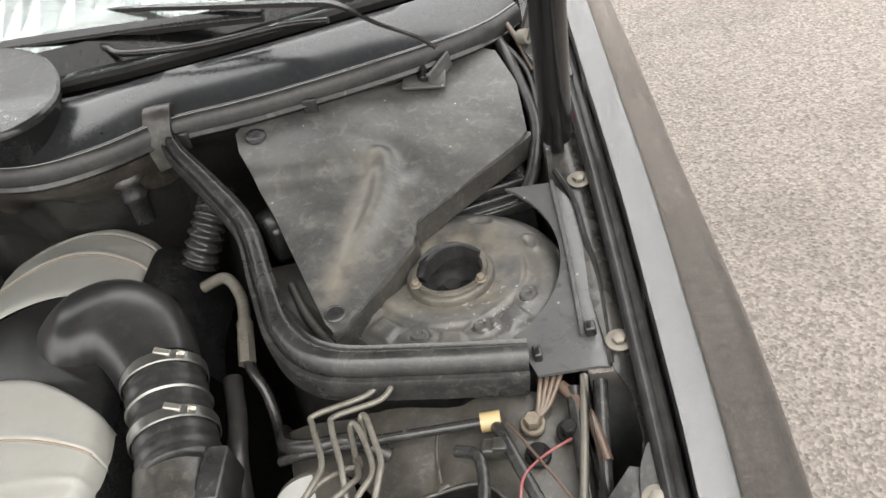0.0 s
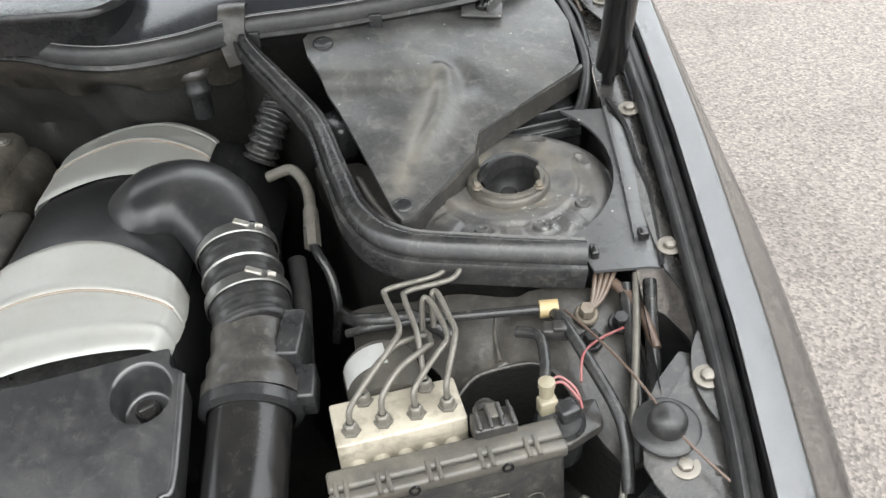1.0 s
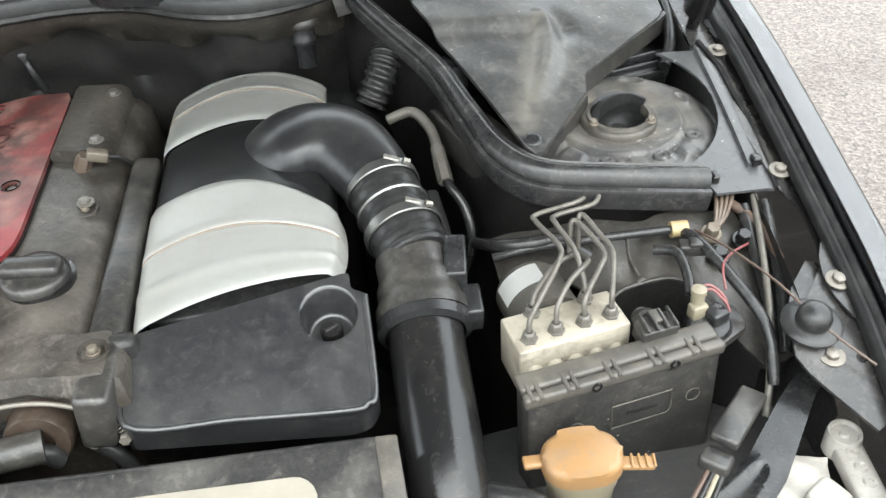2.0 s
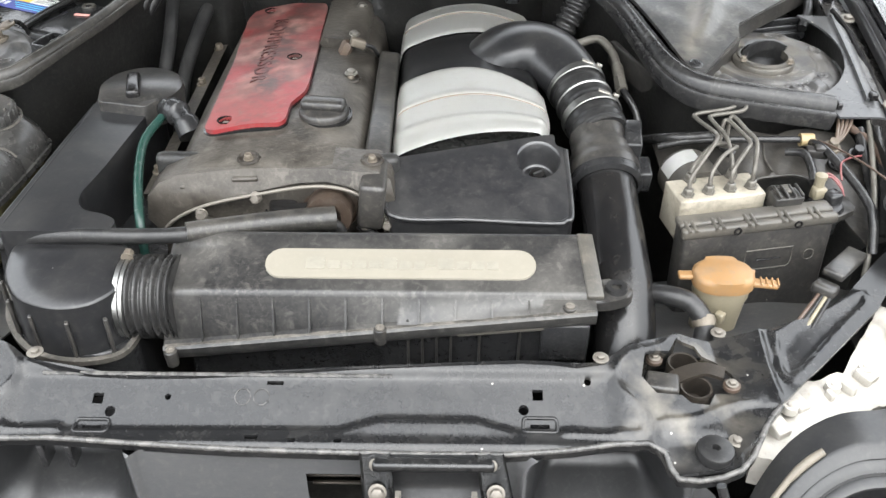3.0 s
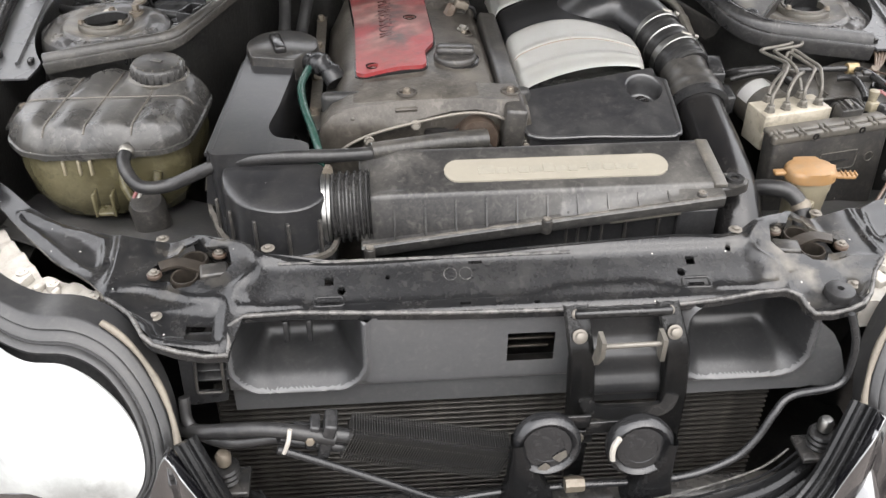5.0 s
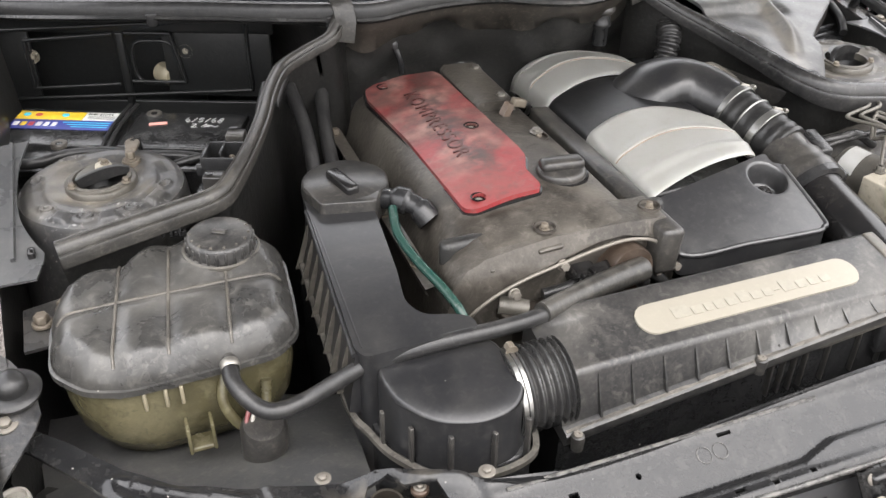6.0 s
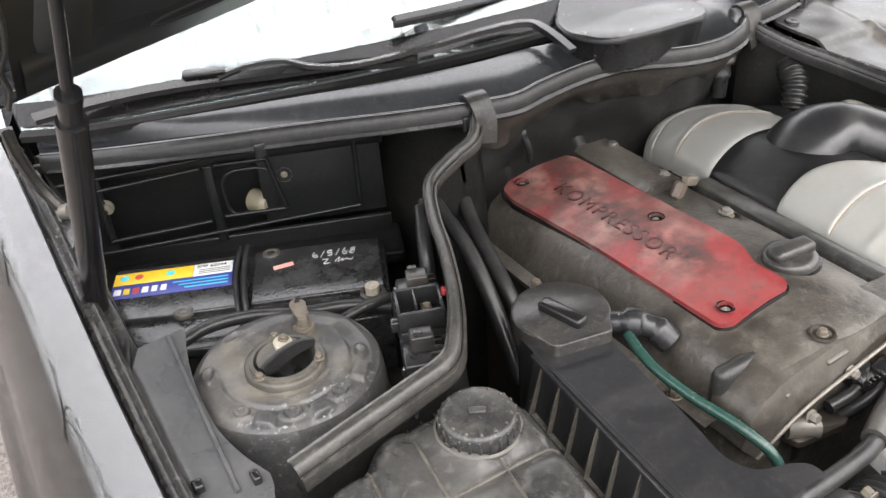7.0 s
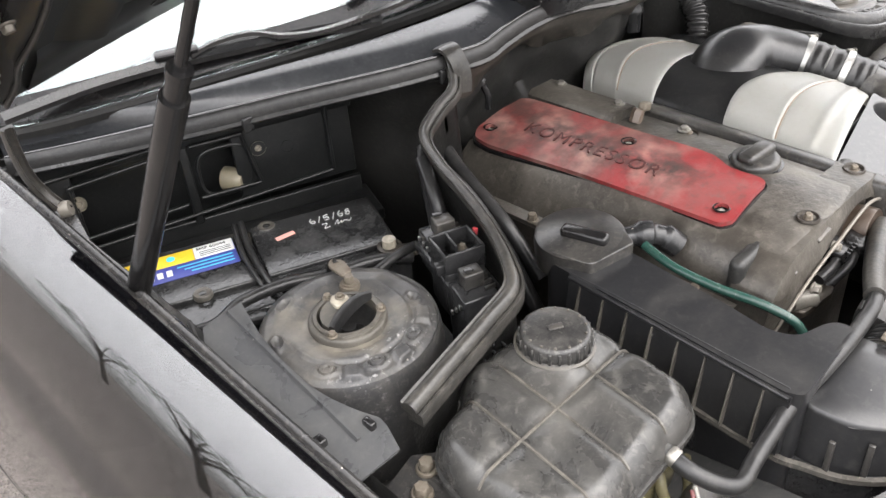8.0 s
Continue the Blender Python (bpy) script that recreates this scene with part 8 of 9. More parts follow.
for k in range(3):
    wire("conduit", [(-0.3 - 0.012 * k, 0.86 - 0.01 * k, 0.98), (-0.325 - 0.012 * k, 0.83 - 0.02 * k, 0.94), (-0.34 - 0.01 * k, 0.8 - 0.02 * k, 0.86), (-0.345, 0.79 - 0.02 * k, 0.8)], 0.0095, "rubber", "black cable conduit down the bulkhead", "conduit", "bulkhead conduits")

# cabin air panel behind the battery
cpn = thing("air_intake_panel", "black plastic air intake panel with screws behind the battery", "panel")
pd = Vector((0.227, -0.092, 0)).normalized()
pn = Vector((pd.y, -pd.x, 0)) * -1
p0 = Vector((-0.407, 1.083, 0.951))
PY = math.degrees(math.atan2(pd.y, pd.x))


def ppos(u, v, w=0.0):
    """A point of the panel: u along, v up, w towards the front."""
    return p0 + pd * u + Vector((0, 0, v)) - Vector((-pd.y, pd.x, 0)) * w


for nm, cu, cv2, w, h, dpt in (("back_plate", -0.09, -0.1, 0.46, 0.03, 0.0), ("back_plate", -0.09, 0.045, 0.46, 0.035, 0.0), ("back_plate", -0.275, -0.03, 0.06, 0.12, 0.0), ("back_plate", 0.05, -0.02, 0.17, 0.11, 0.0), ("divider", -0.1, -0.03, 0.012, 0.12, 0.004)):
    part(nm, box(ppos(cu, cv2, dpt), (w, 0.008, h), (0, 0, PY), 0.002), "panel_gloss", cpn)
part("recess_floor", box(ppos(-0.16, -0.03, -0.045), (0.34, 0.006, 0.17), (0, 0, PY), 0.002), "panel_gloss", cpn)
collar_ = [ppos(-0.05 + 0.036 * math.copysign(abs(math.cos(a)) ** 0.6, math.cos(a)), -0.02 + 0.036 * math.copysign(abs(math.sin(a)) ** 0.6, math.sin(a)), 0.002) for a in np.linspace(0, 2 * math.pi, 33)]
part("recess_collar", tube(collar_, 0.003, 1, 8, smooth=False, caps=False), "panel_gloss", cpn)
for u0, v0, u1, v1 in ((-0.3, 0.03, 0.1, 0.055), (-0.3, -0.085, 0.1, -0.062), (0.1, 0.055, 0.1, -0.062), (-0.25, 0.015, -0.11, 0.028), (-0.25, -0.065, -0.11, -0.055), (-0.25, 0.015, -0.25, -0.065), (-0.09, 0.03, -0.02, 0.03), (-0.02, 0.03, -0.005, -0.05), (-0.09, -0.05, -0.005, -0.05)):
    part("moulded_rib", tube([ppos(u0, v0, 0.008), ppos(u1, v1, 0.008)], 0.003, 1, 8, smooth=False), "panel_gloss", cpn)
for u, v in ((0, 0), (-0.245, -0.013)):
    part("screw", lathe([(0.011, 0), (0.011, 0.004), (0.009, 0.005), (0.006, 0.004), (0.005, 0.001), (0, 0.001)], ppos(u, v, 0.005), pn, 20), "abs_alloy", cpn)
part("screw", lathe([(0.009, 0), (0.009, 0.003), (0, 0.004)], ppos(0.04, -0.008, 0.005), pn, 16), "plastic_clean", cpn)
q = ppos(-0.05, -0.045, -0.02)
part("filler_cap", lathe([(0, 0.03), (0.012, 0.03), (0.015, 0.026), (0.017, 0.02), (0.017, 0), (0, 0)], q, Vector((0.5, -1, 0)), 28), "cream_plastic", cpn, "cream plastic round cap")
part("tray", box(ppos(-0.08, -0.12, 0.03), (0.46, 0.08, 0.02), (0, 0, PY), 0.004), "panel_gloss", cpn)

# ---- wipers ----


def wiper(name, arm, blade, label, thick=(1.2, 0.75)):
    w = thing(name, label, "wiper", "windscreen wipers", at=arm[0])
    part("arm", sweep([(-0.006, -0.003), (-0.005, 0.003), (0.005, 0.003), (0.006, -0.003)], smooth_path(arm, 6), scale=lambda t: lerp(t, [0, 0.3, 0.45, 1], [thick[0], thick[0], 0.9, thick[1]])), "plastic_clean", w, "satin black arm")
    bl = part("blade", sweep([(-0.009, -0.003), (-0.007, 0.001), (0.002, 0.005), (0.009, -0.003)], smooth_path(blade, 6)), "trim_gloss", w, "satin black blade")
    part("rubber_lip", sweep([(-0.002, -0.012), (-0.002, 0.0), (0.002, 0.0), (0.002, -0.012)], smooth_path(blade, 6)), "rubber", bl)
    part("bridge", box((Vector(blade[len(blade) // 2]) + Vector((0, 0, 0.008))), (0.055, 0.018, 0.01), (0, 0, -22), 0.004), "plastic_clean", w)
    return w


wiper("wiper", [(-0.045, 0.905, 1.085), (-0.05, 0.95, 1.1), (-0.06, 0.985, 1.106), (-0.117, 1.0, 1.106), (-0.214, 1.005, 1.104), (-0.3, 1.024, 1.1), (-0.35, 1.05, 1.102), (-0.385, 1.075, 1.112), (-0.43, 1.09, 1.112), (-0.465, 1.096, 1.105)], [(-0.684, 1.17, 1.09), (-0.58, 1.142, 1.1), (-0.478, 1.107, 1.103), (-0.35, 1.058, 1.1), (-0.222, 1.007, 1.095)], "black wiper parked at the foot of the windscreen")
w2 = wiper("wiper", [(0.592, 0.92, 1.076), (0.572, 0.928, 1.09), (0.534, 0.943, 1.106), (0.496, 0.975, 1.12), (0.46, 0.995, 1.122), (0.361, 1.037, 1.122), (0.252, 1.078, 1.124), (0.137, 1.11, 1.128), (0.058, 1.129, 1.13)], [(0.4, 1.035, 1.108), (0.25, 1.05, 1.114), (0.0, 1.06, 1.122), (-0.23, 1.05, 1.135)], "black wiper parked at the foot of the windscreen", (0.4, 0.75))
part("link", tube([(0.184, 1.062, 1.1), (0.215, 1.03, 1.102), (0.24, 1.008, 1.1), (0.329, 0.995, 1.098), (0.425, 1.005, 1.098), (0.478, 0.99, 1.1)], 0.004, 5, 8), "plastic_clean", w2, "thin bent link rod")
pod = thing("wiper_motor_cover", "black plastic wiper pivot cover at the middle of the cowl", "cover")
POD = rounded([(-0.04, 0.95), (0.0, 1.0), (0.07, 1.035), (0.115, 1.028), (0.16, 1.0), (0.185, 0.95), (0.178, 0.89), (0.15, 0.858), (0.05, 0.862), (-0.01, 0.875)], 0.025, 4)
part("cover_shell", loft([[(0.07 + (x - 0.07) * k, 0.94 + (y - 0.94) * k, z + max(0.0, 0.28 * (y - 0.93) * k)) for x, y in POD] for k, z in ((0.88, 1.05), (0.96, 1.088), (1.0, 1.091), (1.0, 1.096), (0.97, 1.099), (0.94, 1.098), (0.5, 1.102), (0.05, 1.103))]), "plastic", pod, "scuffed black shell")
part("mount_tab", box((0.125, 0.93, 1.03), (0.022, 0.012, 0.05), (25, 0, 10), 0.003), "zinc_rusty", pod, "dull metal mounting tab")

# ---- front end ----
sh = thing("radiator_shroud", "grey-black plastic radiator shroud with two intake scoops", "shroud")


def round_rect(x, z, x0, x1, z0, z1, r):
    """Signed distance to a rectangle with rounded corners."""
    qx, qz = abs(x - (x0 + x1) / 2) - (x1 - x0) / 2 + r, abs(z - (z0 + z1) / 2) - (z1 - z0) / 2 + r
    return math.hypot(max(qx, 0.0), max(qz, 0.0)) + min(max(qx, qz), 0.0) - r


def rect_line(x0, x1, z0, z1, r):
    return [(x, z) for x, z in rounded([(x0, z0), (x1, z0), (x1, z1), (x0, z1)], r * 1.6, 8)]


SCOOPS = ((-0.318, -0.163, 0.726, 0.9, 0.04), (0.206, 0.366, 0.713, 0.835, 0.036))


def shroud_y(x, z):
    """Front face of the shroud: flat panel, folded lower edge, two scooped hollows with rolled rims, curled right end."""
    y = 0.101 + 0.012 * (0.5 + 0.5 * math.tanh((0.7225 - z) / 0.003)) * (x < 0.195)
    for sc_ in SCOOPS:
        d = round_rect(x, z, *sc_)
        if d < 0.03:
            y -= 0.009 * math.exp(-((d / 0.0045) ** 2))
            t = max(0.0, min(1.0, (-d - 0.003) / 0.036))
            y += 0.066 * t * t * (3 - 2 * t)
    if x > 0.385:
        y -= 0.35 * (x - 0.385) - 3.0 * (x - 0.385) ** 2
    return y


OUT_ = [(-0.322, 0.683), (0.372, 0.683), (0.417, 0.692), (0.418, 0.712), (0.405, 0.75), (0.392, 0.772), (0.372, 0.79), (0.366, 0.812), (0.35, 0.826), (-0.318, 0.826), (-0.323, 0.76)]
wr_ = [(0.0, 0.752), (0.055, 0.752), (0.055, 0.794), (0.0, 0.794)]
flat_lines = [([(x, z) for x, z in rect_line(*q) + rect_line(*q)[:1] if z < 0.84], 0.003) for q in SCOOPS]
bm = fsheet(OUT_, shroud_y, 0.0, [wr_], step=0.0065, lines=flat_lines + [([(x, z) for x, z in offset2(rect_line(*q), -0.012)], 0.003) for q in SCOOPS] + [([(-0.16, 0.7225), (0.19, 0.7225)], 0.0025)])
# hollow faces split off to take the plastic darkened for shade
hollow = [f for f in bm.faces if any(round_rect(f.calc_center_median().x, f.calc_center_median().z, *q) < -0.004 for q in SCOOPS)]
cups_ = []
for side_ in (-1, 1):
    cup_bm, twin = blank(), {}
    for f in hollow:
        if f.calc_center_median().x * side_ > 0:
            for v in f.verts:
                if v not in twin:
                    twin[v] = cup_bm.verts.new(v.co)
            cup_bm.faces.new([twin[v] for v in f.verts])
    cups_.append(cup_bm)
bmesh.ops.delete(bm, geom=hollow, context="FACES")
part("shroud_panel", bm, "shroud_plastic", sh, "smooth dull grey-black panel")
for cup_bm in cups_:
    part("intake_scoop", cup_bm, "scoop_shade_plastic", sh, "deep rounded dusty intake scoop, its shade put into darker plastic")
for x in (-0.252, -0.226):
    part("scoop_tab", box((x, 0.118, 0.805), (0.006, 0.02, 0.03), (0, 0, 0), 0.0015), "plastic", sh)
ARCH = [(-0.358, 0.7355), (-0.327, 0.7355), (-0.325, 0.7845), (-0.328, 0.801), (-0.336, 0.808), (-0.347, 0.803), (-0.354, 0.79)]
duct = part("cable_duct", fsheet(rounded([(-0.374, 0.715), (-0.324, 0.72), (-0.324, 0.822), (-0.36, 0.822), (-0.372, 0.79)], 0.006), lambda x, z: 0.092, 0.004, [rounded(ARCH, 0.005)], step=0.01), "plastic", sh, "arched black cable duct")
edge_ = [(x, 0.0905, z) for x, z in rounded(ARCH, 0.005)]
part("duct_rim", tube(edge_ + edge_[:1], 0.0018, 1, 8, smooth=False, caps=False), "plastic_dusty", duct)
for k in range(3):
    part("duct_slat", box((-0.34, 0.108, 0.75 + 0.014 * k), (0.044, 0.02, 0.004), (20, 0, 0), 0.001), "plastic", duct)
part("duct_back", box((-0.34, 0.122, 0.77), (0.06, 0.004, 0.09), (0, 0, 0), 0.001), "plastic_clean", duct)
for z, w in ((0.785, 0.06), (0.772, 0.06), (0.76, 0.05)):
    part("slat", box((0.027, 0.118, z), (w, 0.004, 0.003), bevel=0.001), "alloy_dark", sh)

cond = thing("condenser", "dark finned cooling condenser behind the bumper", "condenser")
part("core", box((0, 0.145, 0.53), (0.7, 0.03, 0.36), bevel=0.003), "cooling_fin", cond)
fin = None
for k in range(40):
    z = 0.37 + k * 0.0088
    if fin is None:
        fin = part("fin", box((0, 0.124, z), (0.69, 0.012, 0.003), bevel=0.0008, seg=1), "cooling_fin", cond)
    else:
        o = fin.copy()
        scene.collection.objects.link(o)
        o.location.z = z - 0.37

hb = thing("latch_bracket", "black steel centre bracket with bolts and a catch bar", "bracket")


def bracket_y(z):
    return lerp(z, [0.6, 0.7, 0.795, 0.81, 0.85], [0.052, 0.05, 0.048, 0.052, 0.078])


for xs_, ws_ in (((0.0815, 0.0815, 0.076, 0.0735, 0.069), (0.013, 0.0155, 0.0145, 0.0145, 0.014)), ((0.1965, 0.19, 0.184, 0.181, 0.172), (0.011, 0.0155, 0.0145, 0.0145, 0.013))):
    zs = np.linspace(0.6, 0.85, 21)
    secs = []
    for z in zs:
        c_, w_, y_ = lerp(z, [0.6, 0.72, 0.795, 0.81, 0.85], xs_), lerp(z, [0.6, 0.72, 0.795, 0.81, 0.85], ws_), bracket_y(z)
        k_ = 1.0 if z < 0.8 else 0.4
        secs.append([(c_ - w_, y_ + 0.014 * k_, z), (c_ - w_, y_ + 0.003, z), (c_ - w_ + 0.003, y_, z), (c_ - 0.004, y_ + 0.001, z), (c_, y_ + 0.0025, z), (c_ + 0.004, y_ + 0.001, z), (c_ + w_ - 0.003, y_, z), (c_ + w_, y_ + 0.003, z), (c_ + w_, y_ + 0.014 * k_, z)])
    bm = loft(secs, closed=False, caps=False)
    bmesh.ops.solidify(bm, geom=bm.faces[:], thickness=0.002)
    up_ = part("upright", bm, "bracket_paint", hb, "worn black steel upright")
    x = lerp(0.822, [0.81, 0.85], xs_[3:])
    part("bolt", hexbolt((x, bracket_y(0.822) - 0.001, 0.822), (0, -1, 0.5), 0.0058, 0.004, 1.45), "dusty_bolt", up_)
    x = lerp(0.842, [0.81, 0.85], xs_[3:])
    part("dimple", lathe([(0, 0.0015), (0.003, 0.0015), (0.0055, 0.0003), (0.006, -0.001)], (x, bracket_y(0.842), 0.842), (0, -1, 0.6), 18), "dusty_bolt", up_)
part("top_bar", box((0.122, 0.074, 0.842), (0.11, 0.012, 0.01), bevel=0.003), "bracket_paint", hb)
part("bottom_bar", sweep([(-0.008, -0.007), (-0.008, 0.005), (-0.005, 0.008), (0.004, 0.006), (0.008, -0.004)], smooth_path([(0.085, 0.054, 0.735), (0.093, 0.052, 0.719), (0.112, 0.051, 0.7125), (0.135, 0.051, 0.7125), (0.162, 0.051, 0.712), (0.18, 0.052, 0.718), (0.186, 0.054, 0.735)], 6), up=(0, 1, 0)), "bracket_paint", hb)
part("back_plate", fsheet([(0.083, 0.712), (0.184, 0.712), (0.166, 0.84), (0.083, 0.84)], lambda x, z: 0.084 - 0.018 * (0.5 - 0.5 * math.tanh((z - 0.79) / 0.005)) - 0.008 * (0.5 - 0.5 * math.tanh((z - 0.752) / 0.004)) + 0.01 * (0.5 - 0.5 * math.tanh((z - 0.728) / 0.003)), 0.003, step=0.006), "scoop_shade_plastic", hb, "stepped dull plate between the uprights")
part("catch_bar", tube([(0.09, 0.036, 0.826), (0.16, 0.036, 0.827)], 0.003, 1, 12, smooth=False), "steel_pipe", hb, "dull steel catch bar")
for x, a in ((0.0915, 8), (0.1585, -8)):
    part("catch_tab", loft([[(x + i * 0.0025 - a * 0.0004 * (z < 0.81), y, z) for i, y in ((-1, 0.05), (-1, 0.03 + 0.008 * (z < 0.815)), (1, 0.03 + 0.008 * (z < 0.815)), (1, 0.05))] for z in (0.798, 0.815, 0.83, 0.836)]), "steel_pipe", hb, "small worn steel fork")
part("mid_tab", box((0.083, 0.045, 0.678), (0.03, 0.004, 0.02), (0, 0, 0), 0.0015), "bracket_paint", hb)
part("bolt", hexbolt((0.078, 0.042, 0.679), (0, -1, 0), 0.006, 0.004, 1.4), "dusty_bolt", hb)



def horn(x, z, side, label):
    """A snail horn: a round sound box, a thick coiled rim and a flared mouth hanging from one side."""
    h = thing("horn", label, "horn", "horns", at=(x, 0.0, z))
    y0 = -0.006
    ax_ = Vector((0, -1, 0.18))
    part("rim", lathe([(0.012, -0.02), (0.03, -0.018), (0.0375, -0.01), (0.039, -0.002), (0.0375, 0.005), (0.033, 0.0085), (0.029, 0.006), (0.0275, 0.003)], (x, y0, z), ax_, 44), "horn_black", h)
    part("face", lathe([(0.0278, 0.002), (0.027, 0.0045), (0.019, 0.0055), (0.0185, 0.0045), (0.008, 0.0055), (0, 0.0058)], (x, y0, z), ax_, 36), "horn_black", h, "worn dusty face")
    secs = []
    for v in np.linspace(0, 1, 9):
        cx_ = x + side * lerp(v, [0, 0.25, 0.6, 1], [0.0335, 0.031, 0.023, 0.018])
        hw = lerp(v, [0, 0.25, 0.6, 1], [0.0065, 0.009, 0.019, 0.031])
        zz = z + lerp(v, [0, 1], [0.012, -0.082]) - 0.006 * v * v
        hd = lerp(v, [0, 0.5, 1], [0.011, 0.014, 0.02])
        yc = y0 - 0.002 + 0.004 * v
        secs.append([(cx_ + hw * math.copysign(abs(math.cos(a)) ** 0.6, math.cos(a)), yc + hd * math.copysign(abs(math.sin(a)) ** 0.6, math.sin(a)), zz - 0.006 * v * side * math.cos(a)) for a in (2 * math.pi * k / 24 for k in range(24))])
    bm = loft(secs, caps=False)
    bmesh.ops.solidify(bm, geom=bm.faces[:], thickness=0.0015)
    part("mouth", bm, "horn_black", h, "flared black horn mouth")
    part("mount", box((x - side * 0.03, 0.024, z + 0.002), (0.05, 0.004, 0.018), (0, 0, 0), 0.001), "bracket_paint", h)
    return h


h1 = horn(0.031, 0.724, -1, "round black horn with a peeling grey face")
horn(0.137, 0.713, 1, "round black horn with a smooth face")
for o in ([(0.036, 0.712), (0.045, 0.706), (0.053, 0.713), (0.052, 0.722), (0.044, 0.718)], [(0.02, 0.699), (0.03, 0.694), (0.036, 0.7), (0.03, 0.706)]):
    part("peeled_patch", fsheet(rounded(o, 0.002), lambda x, z: -0.0128 - 0.18 * (0.724 - z), 0.0005, step=0.004), "abs_dusty", h1, "peeling grey patch")
tagged(part("white_clip", tube([(0.1085, -0.0165, 0.739), (0.1035, -0.0175, 0.729), (0.1025, -0.018, 0.717), (0.104, -0.0175, 0.707)], 0.0034, 4, 8), "white_plastic"), "small white sticker strip on the horn rim", "clip")
tagged(part("brass_fitting", lathe([(0, 0.012), (0.008, 0.012), (0.009, 0.008), (0.009, -0.01), (0, -0.01)], (0.066, -0.01, 0.66), (1, 0, 0), 6), "zinc_rusty"), "small pale hose fitting below the horn", "fitting")

oc = thing("oil_cooler", "small finned power steering cooler tube in front of the condenser", "cooler")
a, b = Vector((-0.187, 0.018, 0.7295)), Vector((-0.014, 0.018, 0.684))
d = (b - a).normalized()
part("core_tube", tube([a - d * 0.06, b], 0.009, 1, 16, smooth=False), "plastic", oc)
part("core_tube", tube([a - d * 0.09 + Vector((0, 0, -0.018)), a + Vector((0, 0, -0.018))], 0.007, 1, 16, smooth=False), "plastic", oc)
ang = math.degrees(math.atan2(-(b - a).z, (b - a).x))
fin = None
for k in range(62):
    p = a.lerp(b, k / 61)
    if fin is None:
        fin = part("fin", box(tuple(p), (0.0009, 0.034, 0.044), (0, ang + 8, 0), 0, seg=1), "fin_bright", oc)
        first = p
    else:
        o = fin.copy()
        scene.collection.objects.link(o)
        o.location = p - first
part("bracket", box(a - d * 0.022, (0.014, 0.03, 0.05), (0, ang, 0), 0.003), "plastic", oc)
part("bracket", box(a - d * 0.038, (0.012, 0.024, 0.036), (0, ang, 0), 0.003), "plastic", oc)
part("bolt", hexbolt(a - d * 0.04 + Vector((0, -0.013, 0.002)), (0, -1, 0.2), 0.005, 0.005, 1.2), "zinc_rusty", oc)
wire("cooler_pipe", [(-0.261, 0.0, 0.734), (-0.228, 0.0, 0.717), (-0.141, 0.0, 0.667), (-0.092, 0.0, 0.638), (-0.074, 0.0, 0.633), (-0.055, 0.0, 0.636), (-0.011, 0.0, 0.642), (0.077, 0.0, 0.646), (0.188, 0.0, 0.648), (0.25, 0.004, 0.667), (0.278, 0.01, 0.692), (0.298, 0.02, 0.725), (0.318, 0.03, 0.742), (0.37, 0.04, 0.742), (0.388, 0.045, 0.757), (0.388, 0.05, 0.8), (0.378, 0.06, 0.835)], 0.0046, "horn_black", "satin black pipe across the front of the condenser", "pipe")
wire("lamp_harness", [(-0.37, 0.05, 0.72), (-0.34, 0.03, 0.735), (-0.28, 0.015, 0.75), (-0.24, 0.01, 0.748), (-0.2, 0.01, 0.735)], 0.0085, "rubber", "black wiring harness in front of the radiator", "harness")
wire("lamp_harness", [(-0.365, 0.06, 0.76), (-0.36, 0.045, 0.73), (-0.32, 0.02, 0.728), (-0.26, 0.01, 0.742)], 0.0065, "rubber", "black wiring harness in front of the radiator", "harness")
tagged(part("cable_tie", tube([(-0.245, -0.002, 0.765), (-0.248, -0.006, 0.75), (-0.254, -0.004, 0.732)], 0.0024, 4, 8), "white_plastic"), "white cable tie round the wiring harness", "cable tie")
for x in (-0.325, 0.365):
    bf = thing("bumper_bolt", "tall bolt with a stacked rubber spring", "bolt", "bumper bolts", at=(x, 0.02, 0.67))
    for k in range(3):
        part("ring", lathe([(0.006, -0.003), (0.014, -0.003), (0.016, 0), (0.014, 0.003), (0.006, 0.003)], (x, 0.02, 0.672 + 0.008 * k), seg=20), "rubber", bf)
    part("head", lathe([(0.008, 0), (0.009, 0.012), (0.006, 0.017), (0, 0.018)], (x, 0.02, 0.695), seg=12), "zinc_rusty" if x < 0 else "bright_clamp", bf)
    part("seat", box((x, 0.02, 0.662), (0.05, 0.04, 0.008), (0, 0, 0), 0.002), "bay_paint", bf)

